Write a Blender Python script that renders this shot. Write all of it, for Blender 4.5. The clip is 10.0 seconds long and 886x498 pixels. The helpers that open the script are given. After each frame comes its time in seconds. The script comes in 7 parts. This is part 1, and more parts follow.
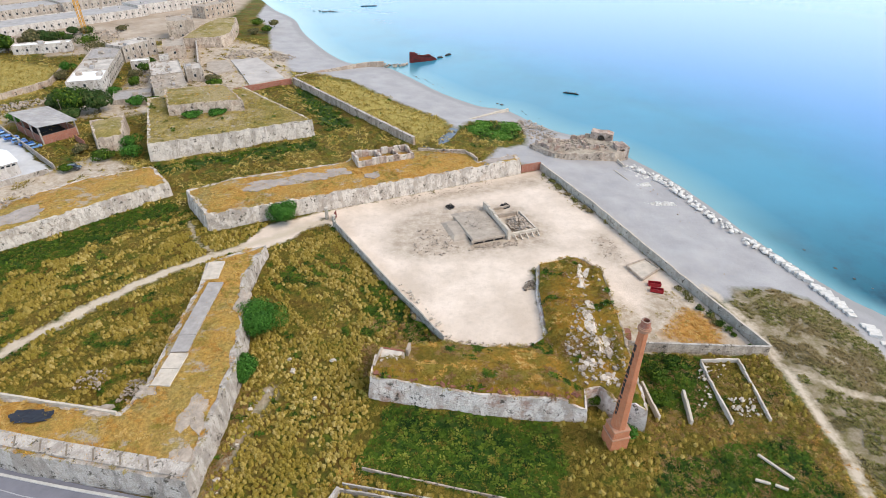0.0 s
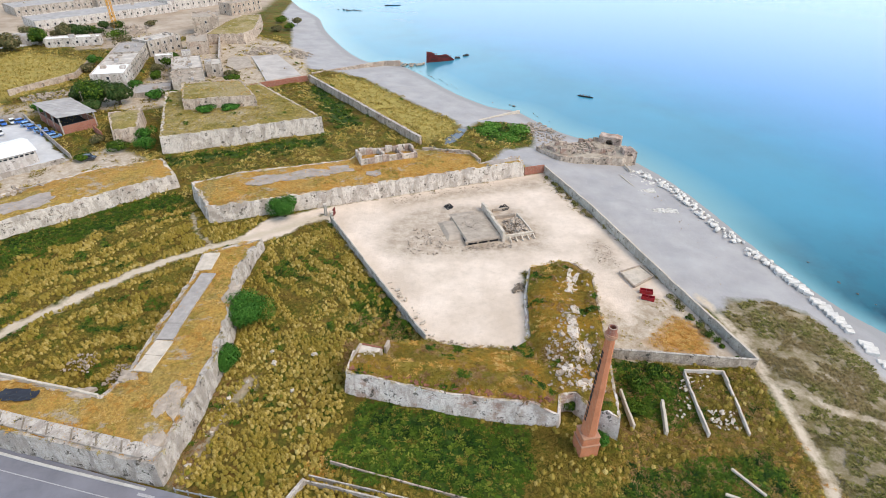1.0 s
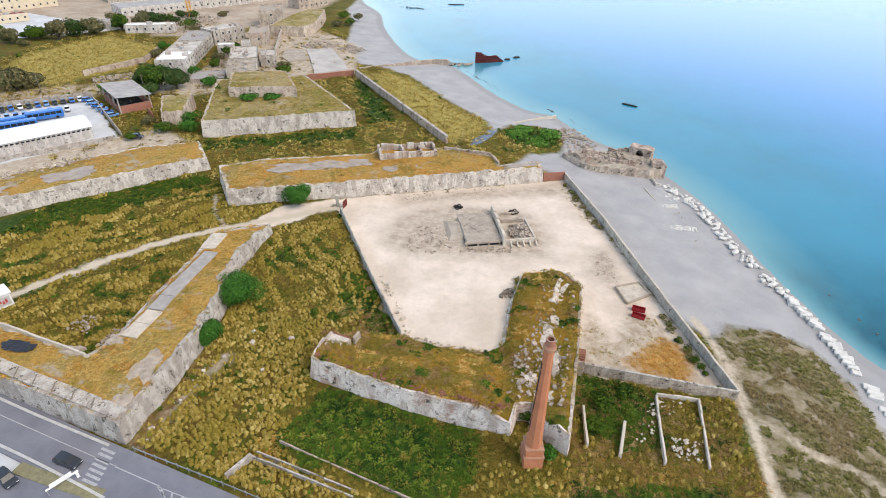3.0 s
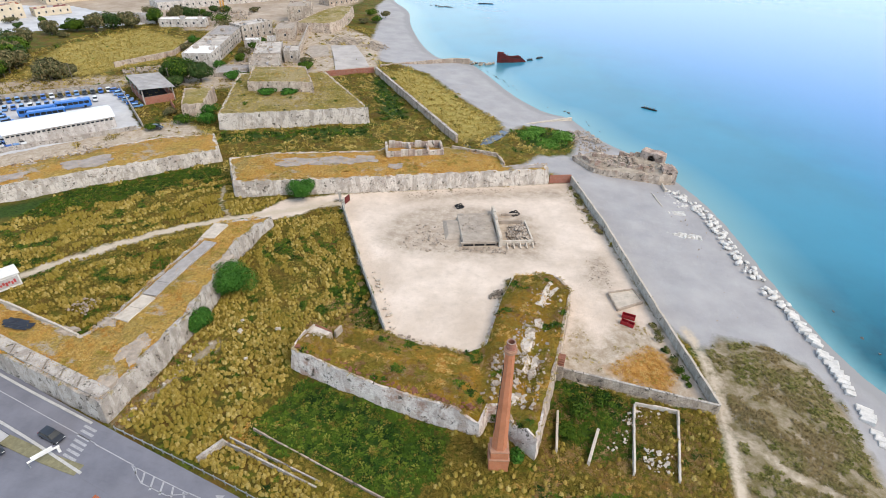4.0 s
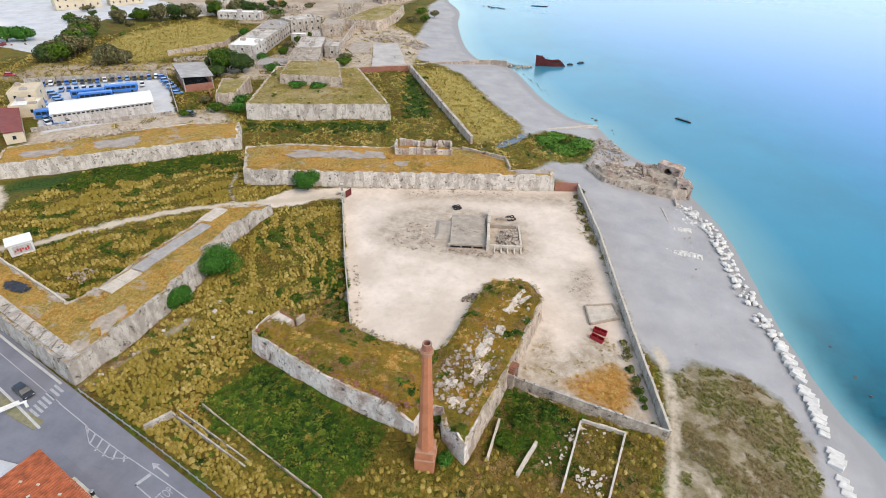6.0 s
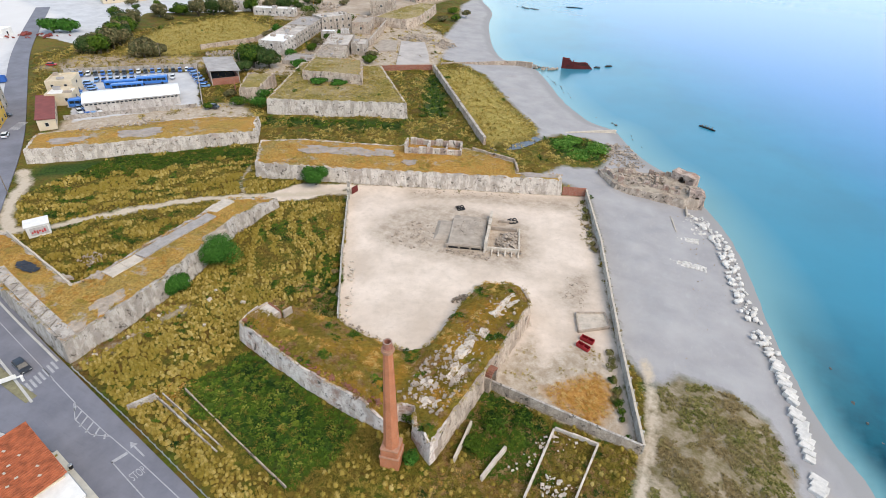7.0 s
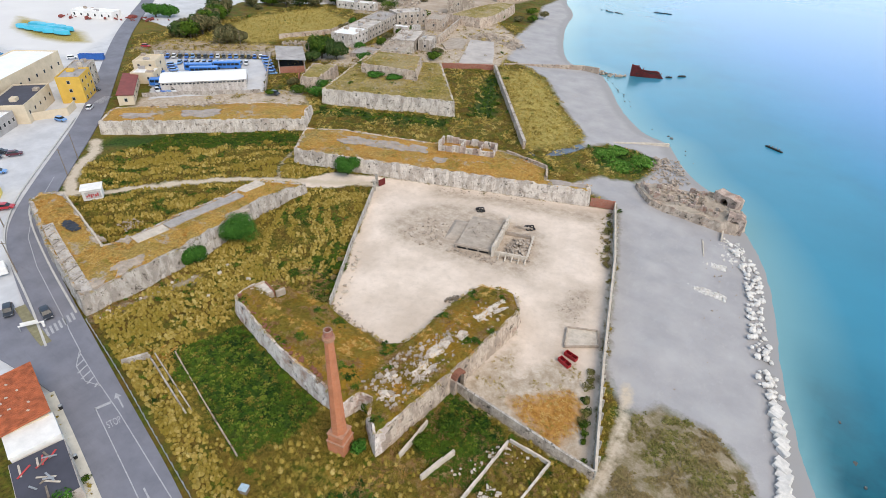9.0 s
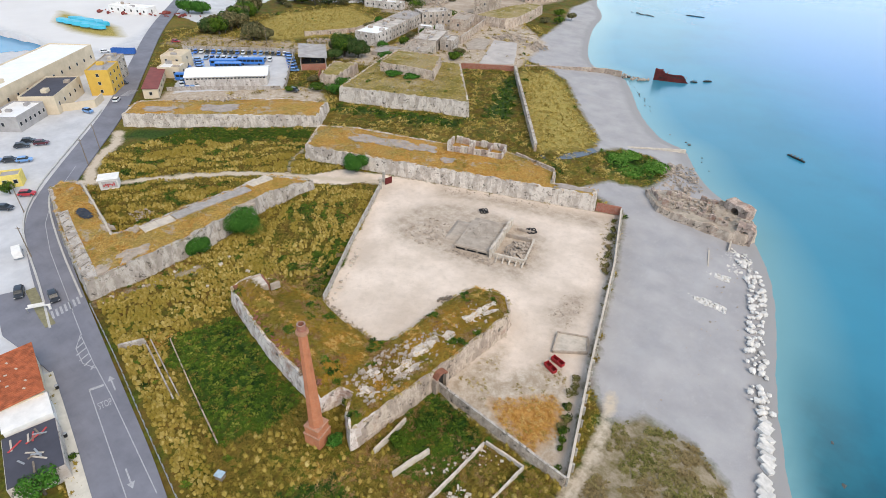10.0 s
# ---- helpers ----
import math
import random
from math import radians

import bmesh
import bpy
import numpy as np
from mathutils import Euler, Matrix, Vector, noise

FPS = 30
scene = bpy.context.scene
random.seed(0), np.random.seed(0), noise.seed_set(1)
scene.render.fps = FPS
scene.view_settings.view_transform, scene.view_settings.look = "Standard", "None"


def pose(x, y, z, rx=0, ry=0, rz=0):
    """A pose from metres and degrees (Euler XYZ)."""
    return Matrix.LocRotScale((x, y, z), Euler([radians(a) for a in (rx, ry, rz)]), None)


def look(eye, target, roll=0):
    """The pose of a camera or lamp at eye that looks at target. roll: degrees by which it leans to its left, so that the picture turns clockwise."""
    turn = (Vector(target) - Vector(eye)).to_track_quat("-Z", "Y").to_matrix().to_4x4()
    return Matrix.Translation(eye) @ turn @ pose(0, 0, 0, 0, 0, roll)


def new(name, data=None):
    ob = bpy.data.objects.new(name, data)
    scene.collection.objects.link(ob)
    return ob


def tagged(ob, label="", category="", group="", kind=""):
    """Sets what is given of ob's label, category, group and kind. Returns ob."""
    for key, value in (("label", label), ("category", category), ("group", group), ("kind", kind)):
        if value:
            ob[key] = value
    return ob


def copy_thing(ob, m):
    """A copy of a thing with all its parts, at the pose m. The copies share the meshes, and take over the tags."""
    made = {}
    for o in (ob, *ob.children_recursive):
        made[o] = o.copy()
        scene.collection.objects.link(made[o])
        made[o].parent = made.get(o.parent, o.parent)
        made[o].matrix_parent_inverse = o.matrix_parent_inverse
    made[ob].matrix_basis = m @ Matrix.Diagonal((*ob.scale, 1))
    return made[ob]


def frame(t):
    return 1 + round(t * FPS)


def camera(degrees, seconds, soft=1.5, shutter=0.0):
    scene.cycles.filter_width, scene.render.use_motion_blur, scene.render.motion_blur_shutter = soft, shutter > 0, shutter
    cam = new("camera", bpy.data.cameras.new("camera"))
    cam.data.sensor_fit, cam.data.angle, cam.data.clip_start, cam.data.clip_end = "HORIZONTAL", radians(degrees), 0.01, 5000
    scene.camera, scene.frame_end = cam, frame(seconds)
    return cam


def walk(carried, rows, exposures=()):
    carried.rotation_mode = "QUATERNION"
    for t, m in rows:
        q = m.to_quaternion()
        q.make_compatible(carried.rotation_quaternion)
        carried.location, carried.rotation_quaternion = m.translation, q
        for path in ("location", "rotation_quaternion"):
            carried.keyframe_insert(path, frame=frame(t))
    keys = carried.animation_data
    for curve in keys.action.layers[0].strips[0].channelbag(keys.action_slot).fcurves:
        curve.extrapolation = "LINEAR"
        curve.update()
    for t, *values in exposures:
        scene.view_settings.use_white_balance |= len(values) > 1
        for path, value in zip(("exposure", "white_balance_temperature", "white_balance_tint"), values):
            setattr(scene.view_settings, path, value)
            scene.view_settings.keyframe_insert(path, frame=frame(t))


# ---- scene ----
cam = camera(77.9, 10.0, soft=0.65)
PATH = [
    (0, (0.249, -0.02, 70.447), (0.308, 1.653, 69.353), 0.3),
    (0.5, (3.738, -0.222, 70.503), (3.754, 1.452, 69.408), 0.5),
    (1, (7.655, -0.396, 70.56), (7.623, 1.278, 69.466), 0.6),
    (1.5, (11.306, -0.401, 70.649), (11.226, 1.271, 69.554), 0.7),
    (2, (15.306, -0.208, 70.711), (15.165, 1.459, 69.616), 0.8),
    (2.5, (18.908, -0.011, 70.842), (18.707, 1.65, 69.746), 1.0),
    (4, (30.977, 1.754, 71.413), (30.609, 3.381, 70.309), 1.3),
    (4.5, (34.903, 2.666, 71.473), (34.485, 4.279, 70.367), 1.4),
    (5, (39.125, 3.778, 71.503), (38.654, 5.377, 70.398), 1.5),
    (5.5, (43.026, 4.919, 71.619), (42.51, 6.504, 70.514), 1.6),
    (7, (55.119, 9.635, 72.443), (54.439, 11.151, 71.33), 1.9),
    (7.5, (58.97, 11.43, 72.568), (58.229, 12.916, 71.453), 2.0),
    (8, (62.86, 13.572, 72.962), (62.054, 15.019, 71.841), 2.2),
    (8.5, (66.311, 15.626, 73.159), (65.444, 17.035, 72.036), 2.2),
    (9, (69.865, 17.841, 73.361), (68.938, 19.209, 72.235), 2.2),
    (9.5, (72.978, 19.932, 73.636), (72.008, 21.268, 72.508), 2.2),
    (10, (75.843, 21.949, 73.959), (74.832, 23.252, 72.828), 2.2),
]
walk(cam, [(t, look(eye, target, roll)) for t, eye, target, roll in PATH], exposures=((0.0, 0.20), (4.0, 0.13), (7.0, 0.07), (10.0, 0.0)))

# ---- world and sun: bright haze over the coast ----
SEA = -2.5
world = bpy.data.worlds.new("sky")
scene.world = world
world.use_nodes = True
wn = world.node_tree
wn.nodes.clear()
sky = wn.nodes.new("ShaderNodeTexSky")
sky.sky_type = "NISHITA"
sky.sun_disc = False
sky.sun_elevation, sky.sun_rotation = radians(48), radians(110)
sky.dust_density, sky.air_density, sky.ozone_density = 3.0, 1.2, 1.0
veil = wn.nodes.new("ShaderNodeMix")
veil.data_type = "RGBA"
veil.inputs[0].default_value = 0.6
coord = wn.nodes.new("ShaderNodeTexCoord")
split = wn.nodes.new("ShaderNodeSeparateXYZ")
haze = wn.nodes.new("ShaderNodeValToRGB")
haze.color_ramp.interpolation = "EASE"
haze.color_ramp.elements[0].position, haze.color_ramp.elements[0].color = 0.13, (1.62, 1.86, 1.95, 1)
haze.color_ramp.elements[1].position, haze.color_ramp.elements[1].color = 0.75, (0.40, 0.43, 0.47, 1)
for height, tone in ((0.33, (0.98, 1.34, 1.86, 1)), (0.50, (0.46, 0.72, 1.12, 1))):
    haze.color_ramp.elements.new(height).color = tone
gain = wn.nodes.new("ShaderNodeVectorMath")
gain.operation = "SCALE"
gain.inputs[3].default_value = 26.0
wn.links.new(coord.outputs["Generated"], split.inputs[0])
wn.links.new(split.outputs[2], haze.inputs[0])
wn.links.new(haze.outputs[0], gain.inputs[0])
wn.links.new(gain.outputs[0], veil.inputs[7])
back = wn.nodes.new("ShaderNodeBackground")
back.inputs[1].default_value = 0.062
wout = wn.nodes.new("ShaderNodeOutputWorld")
wn.links.new(sky.outputs[0], veil.inputs[6])
wn.links.new(veil.outputs[2], back.inputs[0])
wn.links.new(back.outputs[0], wout.inputs[0])

sun = new("sun", bpy.data.lights.new("sun", "SUN"))
sun.data.energy, sun.data.angle, sun.data.color = 2.85, radians(38), (1.0, 0.88, 0.75)
sun.matrix_world = look((0, 0, 0), (-0.62, 0.22, -0.75))


# ---- materials ----
class Mat:
    """A node material with a Principled shader and a few short ways to add nodes."""

    def __init__(self, name, rough=0.9, metal=0.0, spec=0.3):
        self.m = bpy.data.materials.new(name)
        self.m.use_nodes = True
        self.t = self.m.node_tree
        self.b = self.t.nodes["Principled BSDF"]
        self.b.inputs["Roughness"].default_value = rough
        self.b.inputs["Metallic"].default_value = metal
        self.b.inputs["Specular IOR Level"].default_value = spec
        self.geo = self.t.nodes.new("ShaderNodeNewGeometry")

    def node(self, kind, **kw):
        n = self.t.nodes.new(kind)
        for k, v in kw.items():
            n.inputs[k].default_value = v
        return n

    def link(self, a, b):
        self.t.links.new(a, b)

    def scaled(self, sx, sy, sz, local=False):
        n = self.node("ShaderNodeMapping")
        n.inputs["Scale"].default_value = (sx, sy, sz)
        src = self.node("ShaderNodeTexCoord").outputs["Object"] if local else self.geo.outputs["Position"]
        self.link(src, n.inputs["Vector"])
        return n.outputs[0]

    def noise(self, scale, detail=4, rough=0.6, vec=None, dist=0.0):
        n = self.node("ShaderNodeTexNoise", Scale=scale, Detail=detail, Roughness=rough, Distortion=dist)
        self.link(vec if vec is not None else self.geo.outputs["Position"], n.inputs["Vector"])
        return n.outputs[0]

    def voronoi(self, scale, vec=None, feature="F1", out=0):
        n = self.node("ShaderNodeTexVoronoi", Scale=scale)
        n.feature = feature
        self.link(vec if vec is not None else self.geo.outputs["Position"], n.inputs["Vector"])
        return n.outputs[out]

    def ramp(self, fac, *stops):
        n = self.t.nodes.new("ShaderNodeValToRGB")
        self.link(fac, n.inputs[0])
        e = n.color_ramp.elements
        for i, (p, c) in enumerate(stops):
            if i > 1:
                e.new(p)
            e[i].position = p
            c = (c, c, c) if not isinstance(c, tuple) else c
            e[i].color = (*c, 1)
        return n.outputs[0]

    def mix(self, fac, a, b, blend="MIX"):
        n = self.t.nodes.new("ShaderNodeMix")
        n.data_type, n.blend_type = "RGBA", blend
        for sock, v in ((n.inputs[0], fac), (n.inputs[6], a), (n.inputs[7], b)):
            if isinstance(v, tuple):
                sock.default_value = (*v, 1)
            elif isinstance(v, (int, float)):
                sock.default_value = v
            else:
                self.link(v, sock)
        return n.outputs[2]

    def math(self, op, a, b=0.0, clamp=False):
        n = self.t.nodes.new("ShaderNodeMath")
        n.operation, n.use_clamp = op, clamp
        for sock, v in ((n.inputs[0], a), (n.inputs[1], b)):
            if isinstance(v, (int, float)):
                sock.default_value = v
            else:
                self.link(v, sock)
        return n.outputs[0]

    def attr(self, name):
        n = self.t.nodes.new("ShaderNodeAttribute")
        n.attribute_name = name
        return n.outputs["Fac"]

    def zone(self, name, wobble, soft=0.5):
        """A mask from a signed distance held in an attribute (positive inside), its border broken up."""
        d = self.math("ADD", self.attr(name), self.math("MULTIPLY", self.math("SUBTRACT", wobble, 0.5), 4.0))
        return self.math("ADD", self.math("MULTIPLY", d, 0.5 / soft), 0.5, clamp=True)

    def color(self, c):
        if isinstance(c, tuple):
            self.b.inputs["Base Color"].default_value = (*c, 1)
        else:
            self.link(c, self.b.inputs["Base Color"])
        return self

    def bump(self, h, strength=0.5, dist=0.1):
        n = self.node("ShaderNodeBump", Strength=strength, Distance=dist)
        self.link(h, n.inputs["Height"])
        self.link(n.outputs[0], self.b.inputs["Normal"])
        return self


def paint(name, c, rough=0.6, metal=0.0, wear=0.25, scale=1.5, spec=0.35):
    """Painted or plain surface with soft stains and fine grain."""
    k = Mat(name, rough, metal, spec)
    dark = tuple(v * (1 - wear) for v in c)
    light = tuple(min(1, v * (1 + wear * 0.4)) for v in c)
    a = k.mix(k.ramp(k.noise(scale, 6, 0.65), (0.3, 0.0), (0.7, 1.0)), dark, light)
    a = k.mix(k.math("MULTIPLY", k.noise(scale * 14, 2), 0.25), a, tuple(v * 0.7 for v in c))
    k.color(a)
    k.bump(k.noise(scale * 10, 3), 0.15, 0.03)
    return k.m


def make_ground():
    k = Mat("ground_earth", 0.95, 0, 0.15)
    wide, mid, fine = k.noise(0.035, 5, 0.6), k.noise(0.22, 5, 0.65), k.noise(1.4, 5, 0.7)
    speck = k.noise(6, 3, 0.7)
    wob = k.noise(0.35, 5, 0.7)
    # Grass ground kept very dark: the shade between tufts is in these colours.
    dry = k.mix(k.ramp(fine, (0.3, 0.0), (0.72, 1.0)), (0.045, 0.030, 0.007), (0.17, 0.105, 0.023))
    green = k.mix(k.ramp(fine, (0.3, 0.0), (0.7, 1.0)), (0.012, 0.024, 0.004), (0.11, 0.14, 0.014))
    grass = k.mix(k.ramp(mid, (0.4, 0.0), (0.6, 1.0)), green, dry)
    grass = k.mix(k.ramp(wide, (0.45, 0.0), (0.70, 0.4)), grass, (0.27, 0.19, 0.04))
    lush = k.mix(k.ramp(fine, (0.3, 0.0), (0.7, 1.0)), (0.008, 0.022, 0.005), (0.055, 0.10, 0.016))
    grass = k.mix(k.zone("lush", wob, 2.0), grass, lush)
    orange = k.mix(k.ramp(fine, (0.3, 0.0), (0.7, 1.0)), (0.27, 0.12, 0.03), (0.50, 0.27, 0.075))
    scrub = k.mix(k.ramp(k.noise(0.5, 6, 0.75), (0.36, 0.0), (0.62, 1.0)), (0.14, 0.115, 0.045), (0.31, 0.255, 0.185))
    grass = k.mix(k.zone("scrub", wob, 1.5), grass, scrub)
    sand = k.mix(k.ramp(k.noise(0.09, 6, 0.65), (0.35, 0.0), (0.65, 1.0)), (0.53, 0.44, 0.36), (0.71, 0.605, 0.515))
    sand = k.mix(k.ramp(k.noise(0.8, 6, 0.75), (0.5, 0.0), (0.75, 0.45)), sand, (0.42, 0.35, 0.28))
    sand = k.mix(k.ramp(speck, (0.6, 0.0), (0.8, 0.35)), sand, (0.33, 0.29, 0.25))
    trod = k.mix(k.ramp(k.noise(0.5, 6, 0.75), (0.35, 0.0), (0.65, 1.0)), (0.33, 0.265, 0.205), (0.52, 0.44, 0.36))
    sand = k.mix(k.zone("trod", wob, 2.5), sand, trod)
    worn = k.mix(k.ramp(k.noise(0.6, 6, 0.8), (0.4, 0.0), (0.65, 1.0)), (0.34, 0.27, 0.195), (0.52, 0.45, 0.37))
    beach = k.mix(k.ramp(k.noise(0.12, 5, 0.6), (0.35, 0.0), (0.65, 1.0)), (0.315, 0.306, 0.312), (0.380, 0.369, 0.370))
    beach = k.mix(k.ramp(k.noise(0.7, 6, 0.8, k.scaled(1.3, 0.5, 1)), (0.55, 0.0), (0.72, 0.4)), beach, (0.44, 0.43, 0.425))
    beach = k.mix(k.ramp(speck, (0.55, 0.0), (0.8, 0.3)), beach, (0.30, 0.29, 0.285))
    wet = k.mix(k.math("SUBTRACT", 1.0, k.zone("shore", k.noise(0.15, 3), 1.2)), beach, (0.29, 0.285, 0.285))
    c = k.mix(k.zone("beach", wob, 1.2), grass, wet)
    c = k.mix(k.zone("yard", wob, 0.6), c, sand)
    c = k.mix(k.zone("worn", wob, 1.5), c, worn)
    c = k.mix(k.zone("orange", wob, 1.5), c, orange)
    town = k.mix(k.ramp(k.noise(0.05, 6, 0.7), (0.35, 0.0), (0.65, 1.0)), (0.29, 0.225, 0.165), (0.45, 0.375, 0.30))
    c = k.mix(k.zone("town", wob, 3.0), c, town)
    c = k.mix(k.zone("path", wob, 0.7), c, k.mix(fine, (0.42, 0.345, 0.26), (0.58, 0.50, 0.40)))
    paved = k.mix(k.ramp(k.noise(0.12, 6, 0.7), (0.35, 0.0), (0.65, 1.0)), (0.44, 0.445, 0.465), (0.57, 0.575, 0.59))
    paved = k.mix(k.zone("quay", wob, 3.0), paved, k.mix(k.noise(0.04, 5), (0.55, 0.535, 0.53), (0.68, 0.67, 0.66)))
    c = k.mix(k.zone("paved", k.noise(0.3, 2), 0.4), c, paved)
    c = k.mix(k.zone("meadow", wob, 3.0), c, k.mix(k.ramp(fine, (0.3, 0.0), (0.7, 1.0)), (0.20, 0.17, 0.035), (0.44, 0.35, 0.11)))
    k.color(c)
    k.bump(k.math("ADD", fine, k.math("MULTIPLY", speck, 0.4)), 0.5, 0.25)
    return k.m


def make_water():
    k = Mat("sea_water", 0.2, 0, 0.5)
    k.b.inputs["IOR"].default_value = 1.33
    d = k.attr("depth")
    near = k.mix(k.ramp(k.noise(0.03, 4), (0.35, 0.0), (0.7, 1.0)), (0.0, 0.150, 0.250), (0.0, 0.185, 0.310))
    c = k.mix(k.ramp(d, (0.0, 0.0), (0.12, 0.75), (0.5, 1.0)), (0.15, 0.31, 0.34), near)
    c = k.mix(k.ramp(d, (0.4, 0.0), (1.0, 1.0)), c, (0.001, 0.160, 0.44))
    # Darker mottled teal just off the shore, fading out northwards by y 132.
    dark_teal = k.mix(k.ramp(k.noise(0.10, 5, 0.65), (0.42, 0.0), (0.62, 1.0)), (0.0, 0.085, 0.125), (0.0, 0.040, 0.065))
    c = k.mix(k.attr("south_dark"), c, dark_teal)
    k.color(c)
    v = k.scaled(1.0, 0.35, 1.0)
    k.bump(k.math("ADD", k.noise(0.5, 5, 0.6, v), k.math("MULTIPLY", k.noise(0.06, 3), 2.0)), 0.07, 0.35)
    return k.m


def make_wall(name, base, stain, brick=0.0, stainmix=0.6, joints=0.35):
    """Old lime plaster over masonry: vertical streaks, bare patches, joints."""
    k = Mat(name, 0.95, 0, 0.15)
    streak = k.noise(1.0, 5, 0.65, k.scaled(0.5, 0.5, 0.16))
    patch = k.noise(0.35, 6, 0.7)
    c = k.mix(k.ramp(patch, (0.35, 0.0), (0.65, 1.0)), tuple(v * 0.86 for v in base), base)
    c = k.mix(k.ramp(streak, (0.47, 0.0), (0.56, stainmix)), c, stain)
    c = k.mix(k.ramp(k.noise(0.8, 6, 0.8), (0.5, 0.0), (0.56, stainmix * 0.8)), c, tuple(v * 1.25 for v in stain))
    stone = k.voronoi(1.6, k.scaled(1, 1, 1.8), "DISTANCE_TO_EDGE")
    c = k.mix(k.ramp(stone, (0.0, joints), (0.06, 0.0)), c, tuple(v * 0.45 for v in base))
    c = k.mix(k.ramp(k.noise(0.22, 5, 0.75, k.scaled(1, 1, 1.6)), (0.60 - 0.14 * brick, 0.0), (0.68 - 0.14 * brick, min(1.0, 0.15 + brick))), c, (0.30, 0.14, 0.085))
    c = k.mix(k.ramp(k.noise(0.7, 6, 0.8), (0.57, 0.0), (0.61, 0.9)), c, (0.07, 0.06, 0.045))
    k.color(c)
    k.bump(k.math("ADD", k.noise(2.2, 6, 0.7), k.math("MULTIPLY", stone, 1.5)), 0.7, 0.2)
    return k.m


def make_turf(name, a, b, c3, bare=(0.46, 0.39, 0.31), scale=0.25, open_ground=0.62):
    """Dry turf on the rampart tops: two tones of grass, a third in drifts, and bare stony ground between."""
    k = Mat(name, 0.95, 0, 0.1)
    fine = k.noise(1.8, 6, 0.75)
    shade = k.ramp(fine, (0.3, 0.0), (0.7, 1.0))
    one = k.mix(shade, tuple(v * 0.28 for v in a), a)
    two = k.mix(shade, tuple(v * 0.28 for v in b), b)
    col = k.mix(k.ramp(k.noise(scale, 6, 0.72), (0.38, 0.0), (0.62, 1.0)), one, two)
    drift = k.mix(shade, tuple(v * 0.45 for v in c3), c3)
    col = k.mix(k.ramp(k.noise(scale * 0.5, 6, 0.7, k.scaled(1.1, 0.9, 1)), (0.43, 0.0), (0.60, 0.85)), col, drift)
    stony = k.mix(k.ramp(k.noise(3.0, 5, 0.75), (0.35, 0.0), (0.65, 1.0)), tuple(v * 0.55 for v in bare), bare)
    col = k.mix(k.ramp(k.noise(scale * 1.7, 6, 0.75, k.scaled(0.9, 1.2, 1)), (open_ground - 0.03, 0.0), (open_ground + 0.03, 0.85)), col, stony)
    k.color(col)
    k.bump(k.math("ADD", fine, k.noise(6, 3)), 0.8, 0.25)
    return k.m


def make_leaf(name, stops, rough=0.85, drift=None):
    """Foliage: each clump takes its own tone; drift is a second growth that takes over in patches."""
    k = Mat(name, rough, 0, 0.15)
    c = k.ramp(k.geo.outputs["Random Per Island"], *stops)
    c = k.mix(k.math("MULTIPLY", k.ramp(k.noise(0.12, 4), (0.35, 0.0), (0.65, 1.0)), 0.4), c, k.mix(0.5, c, stops[0][1]))
    if drift:
        c = k.mix(k.ramp(k.noise(0.075, 5, 0.65), (0.46, 0.0), (0.60, 0.75)), c, drift)
    k.color(c)
    return k.m


def make_brick(name, a, b, mortar, scale=4.0):
    k = Mat(name, 0.9, 0, 0.2)
    n = k.node("ShaderNodeTexBrick", Scale=scale)
    sep, com = k.node("ShaderNodeSeparateXYZ"), k.node("ShaderNodeCombineXYZ")
    k.link(k.node("ShaderNodeTexCoord").outputs["Object"], sep.inputs[0])
    k.link(k.math("ADD", sep.outputs[0], k.math("MULTIPLY", sep.outputs[1], 0.83)), com.inputs[0])
    k.link(sep.outputs[2], com.inputs[1])
    k.link(com.outputs[0], n.inputs["Vector"])
    n.inputs["Color1"].default_value, n.inputs["Color2"].default_value, n.inputs["Mortar"].default_value = (*a, 1), (*b, 1), (*mortar, 1)
    c = k.mix(k.ramp(k.noise(0.6, 6, 0.7), (0.45, 0.0), (0.7, 0.5)), n.outputs[0], tuple(v * 0.5 for v in a))
    k.color(c)
    k.bump(k.noise(5, 4), 0.4, 0.05)
    return k.m


def make_asphalt():
    k = Mat("asphalt", 0.85, 0, 0.3)
    c = k.mix(k.ramp(k.noise(0.15, 6, 0.65), (0.35, 0.0), (0.65, 1.0)), (0.145, 0.147, 0.175), (0.20, 0.202, 0.235))
    c = k.mix(k.ramp(k.noise(0.9, 6, 0.7, k.scaled(0.2, 1.2, 1)), (0.55, 0.0), (0.8, 0.35)), c, (0.085, 0.085, 0.105))
    c = k.mix(k.ramp(k.noise(9, 2), (0.5, 0.0), (0.8, 0.4)), c, (0.17, 0.17, 0.2))
    k.color(c)
    k.bump(k.noise(12, 3), 0.2, 0.02)
    return k.m


GROUND, WATER, ASPHALT = make_ground(), make_water(), make_asphalt()
PLASTER = make_wall("lime_plaster_wall", (0.66, 0.59, 0.52), (0.22, 0.175, 0.14), 0.10, 0.48, 0.25)
PLASTER_RED = make_wall("plaster_over_brick", (0.76, 0.68, 0.62), (0.28, 0.19, 0.145), 0.40, 0.45, 0.12)
STONE = make_wall("weathered_stone_wall", (0.56, 0.46, 0.37), (0.19, 0.145, 0.115), 0.25, 0.5)
CONCRETE = make_wall("stained_concrete", (0.52, 0.47, 0.42), (0.20, 0.165, 0.135), 0.0, 0.5)
PANEL = make_wall("pale_concrete_panel", (0.50, 0.47, 0.42), (0.20, 0.18, 0.15), 0.0, 0.4)
BRICK = make_brick("red_brick", (0.50, 0.19, 0.095), (0.42, 0.145, 0.07), (0.46, 0.24, 0.15))
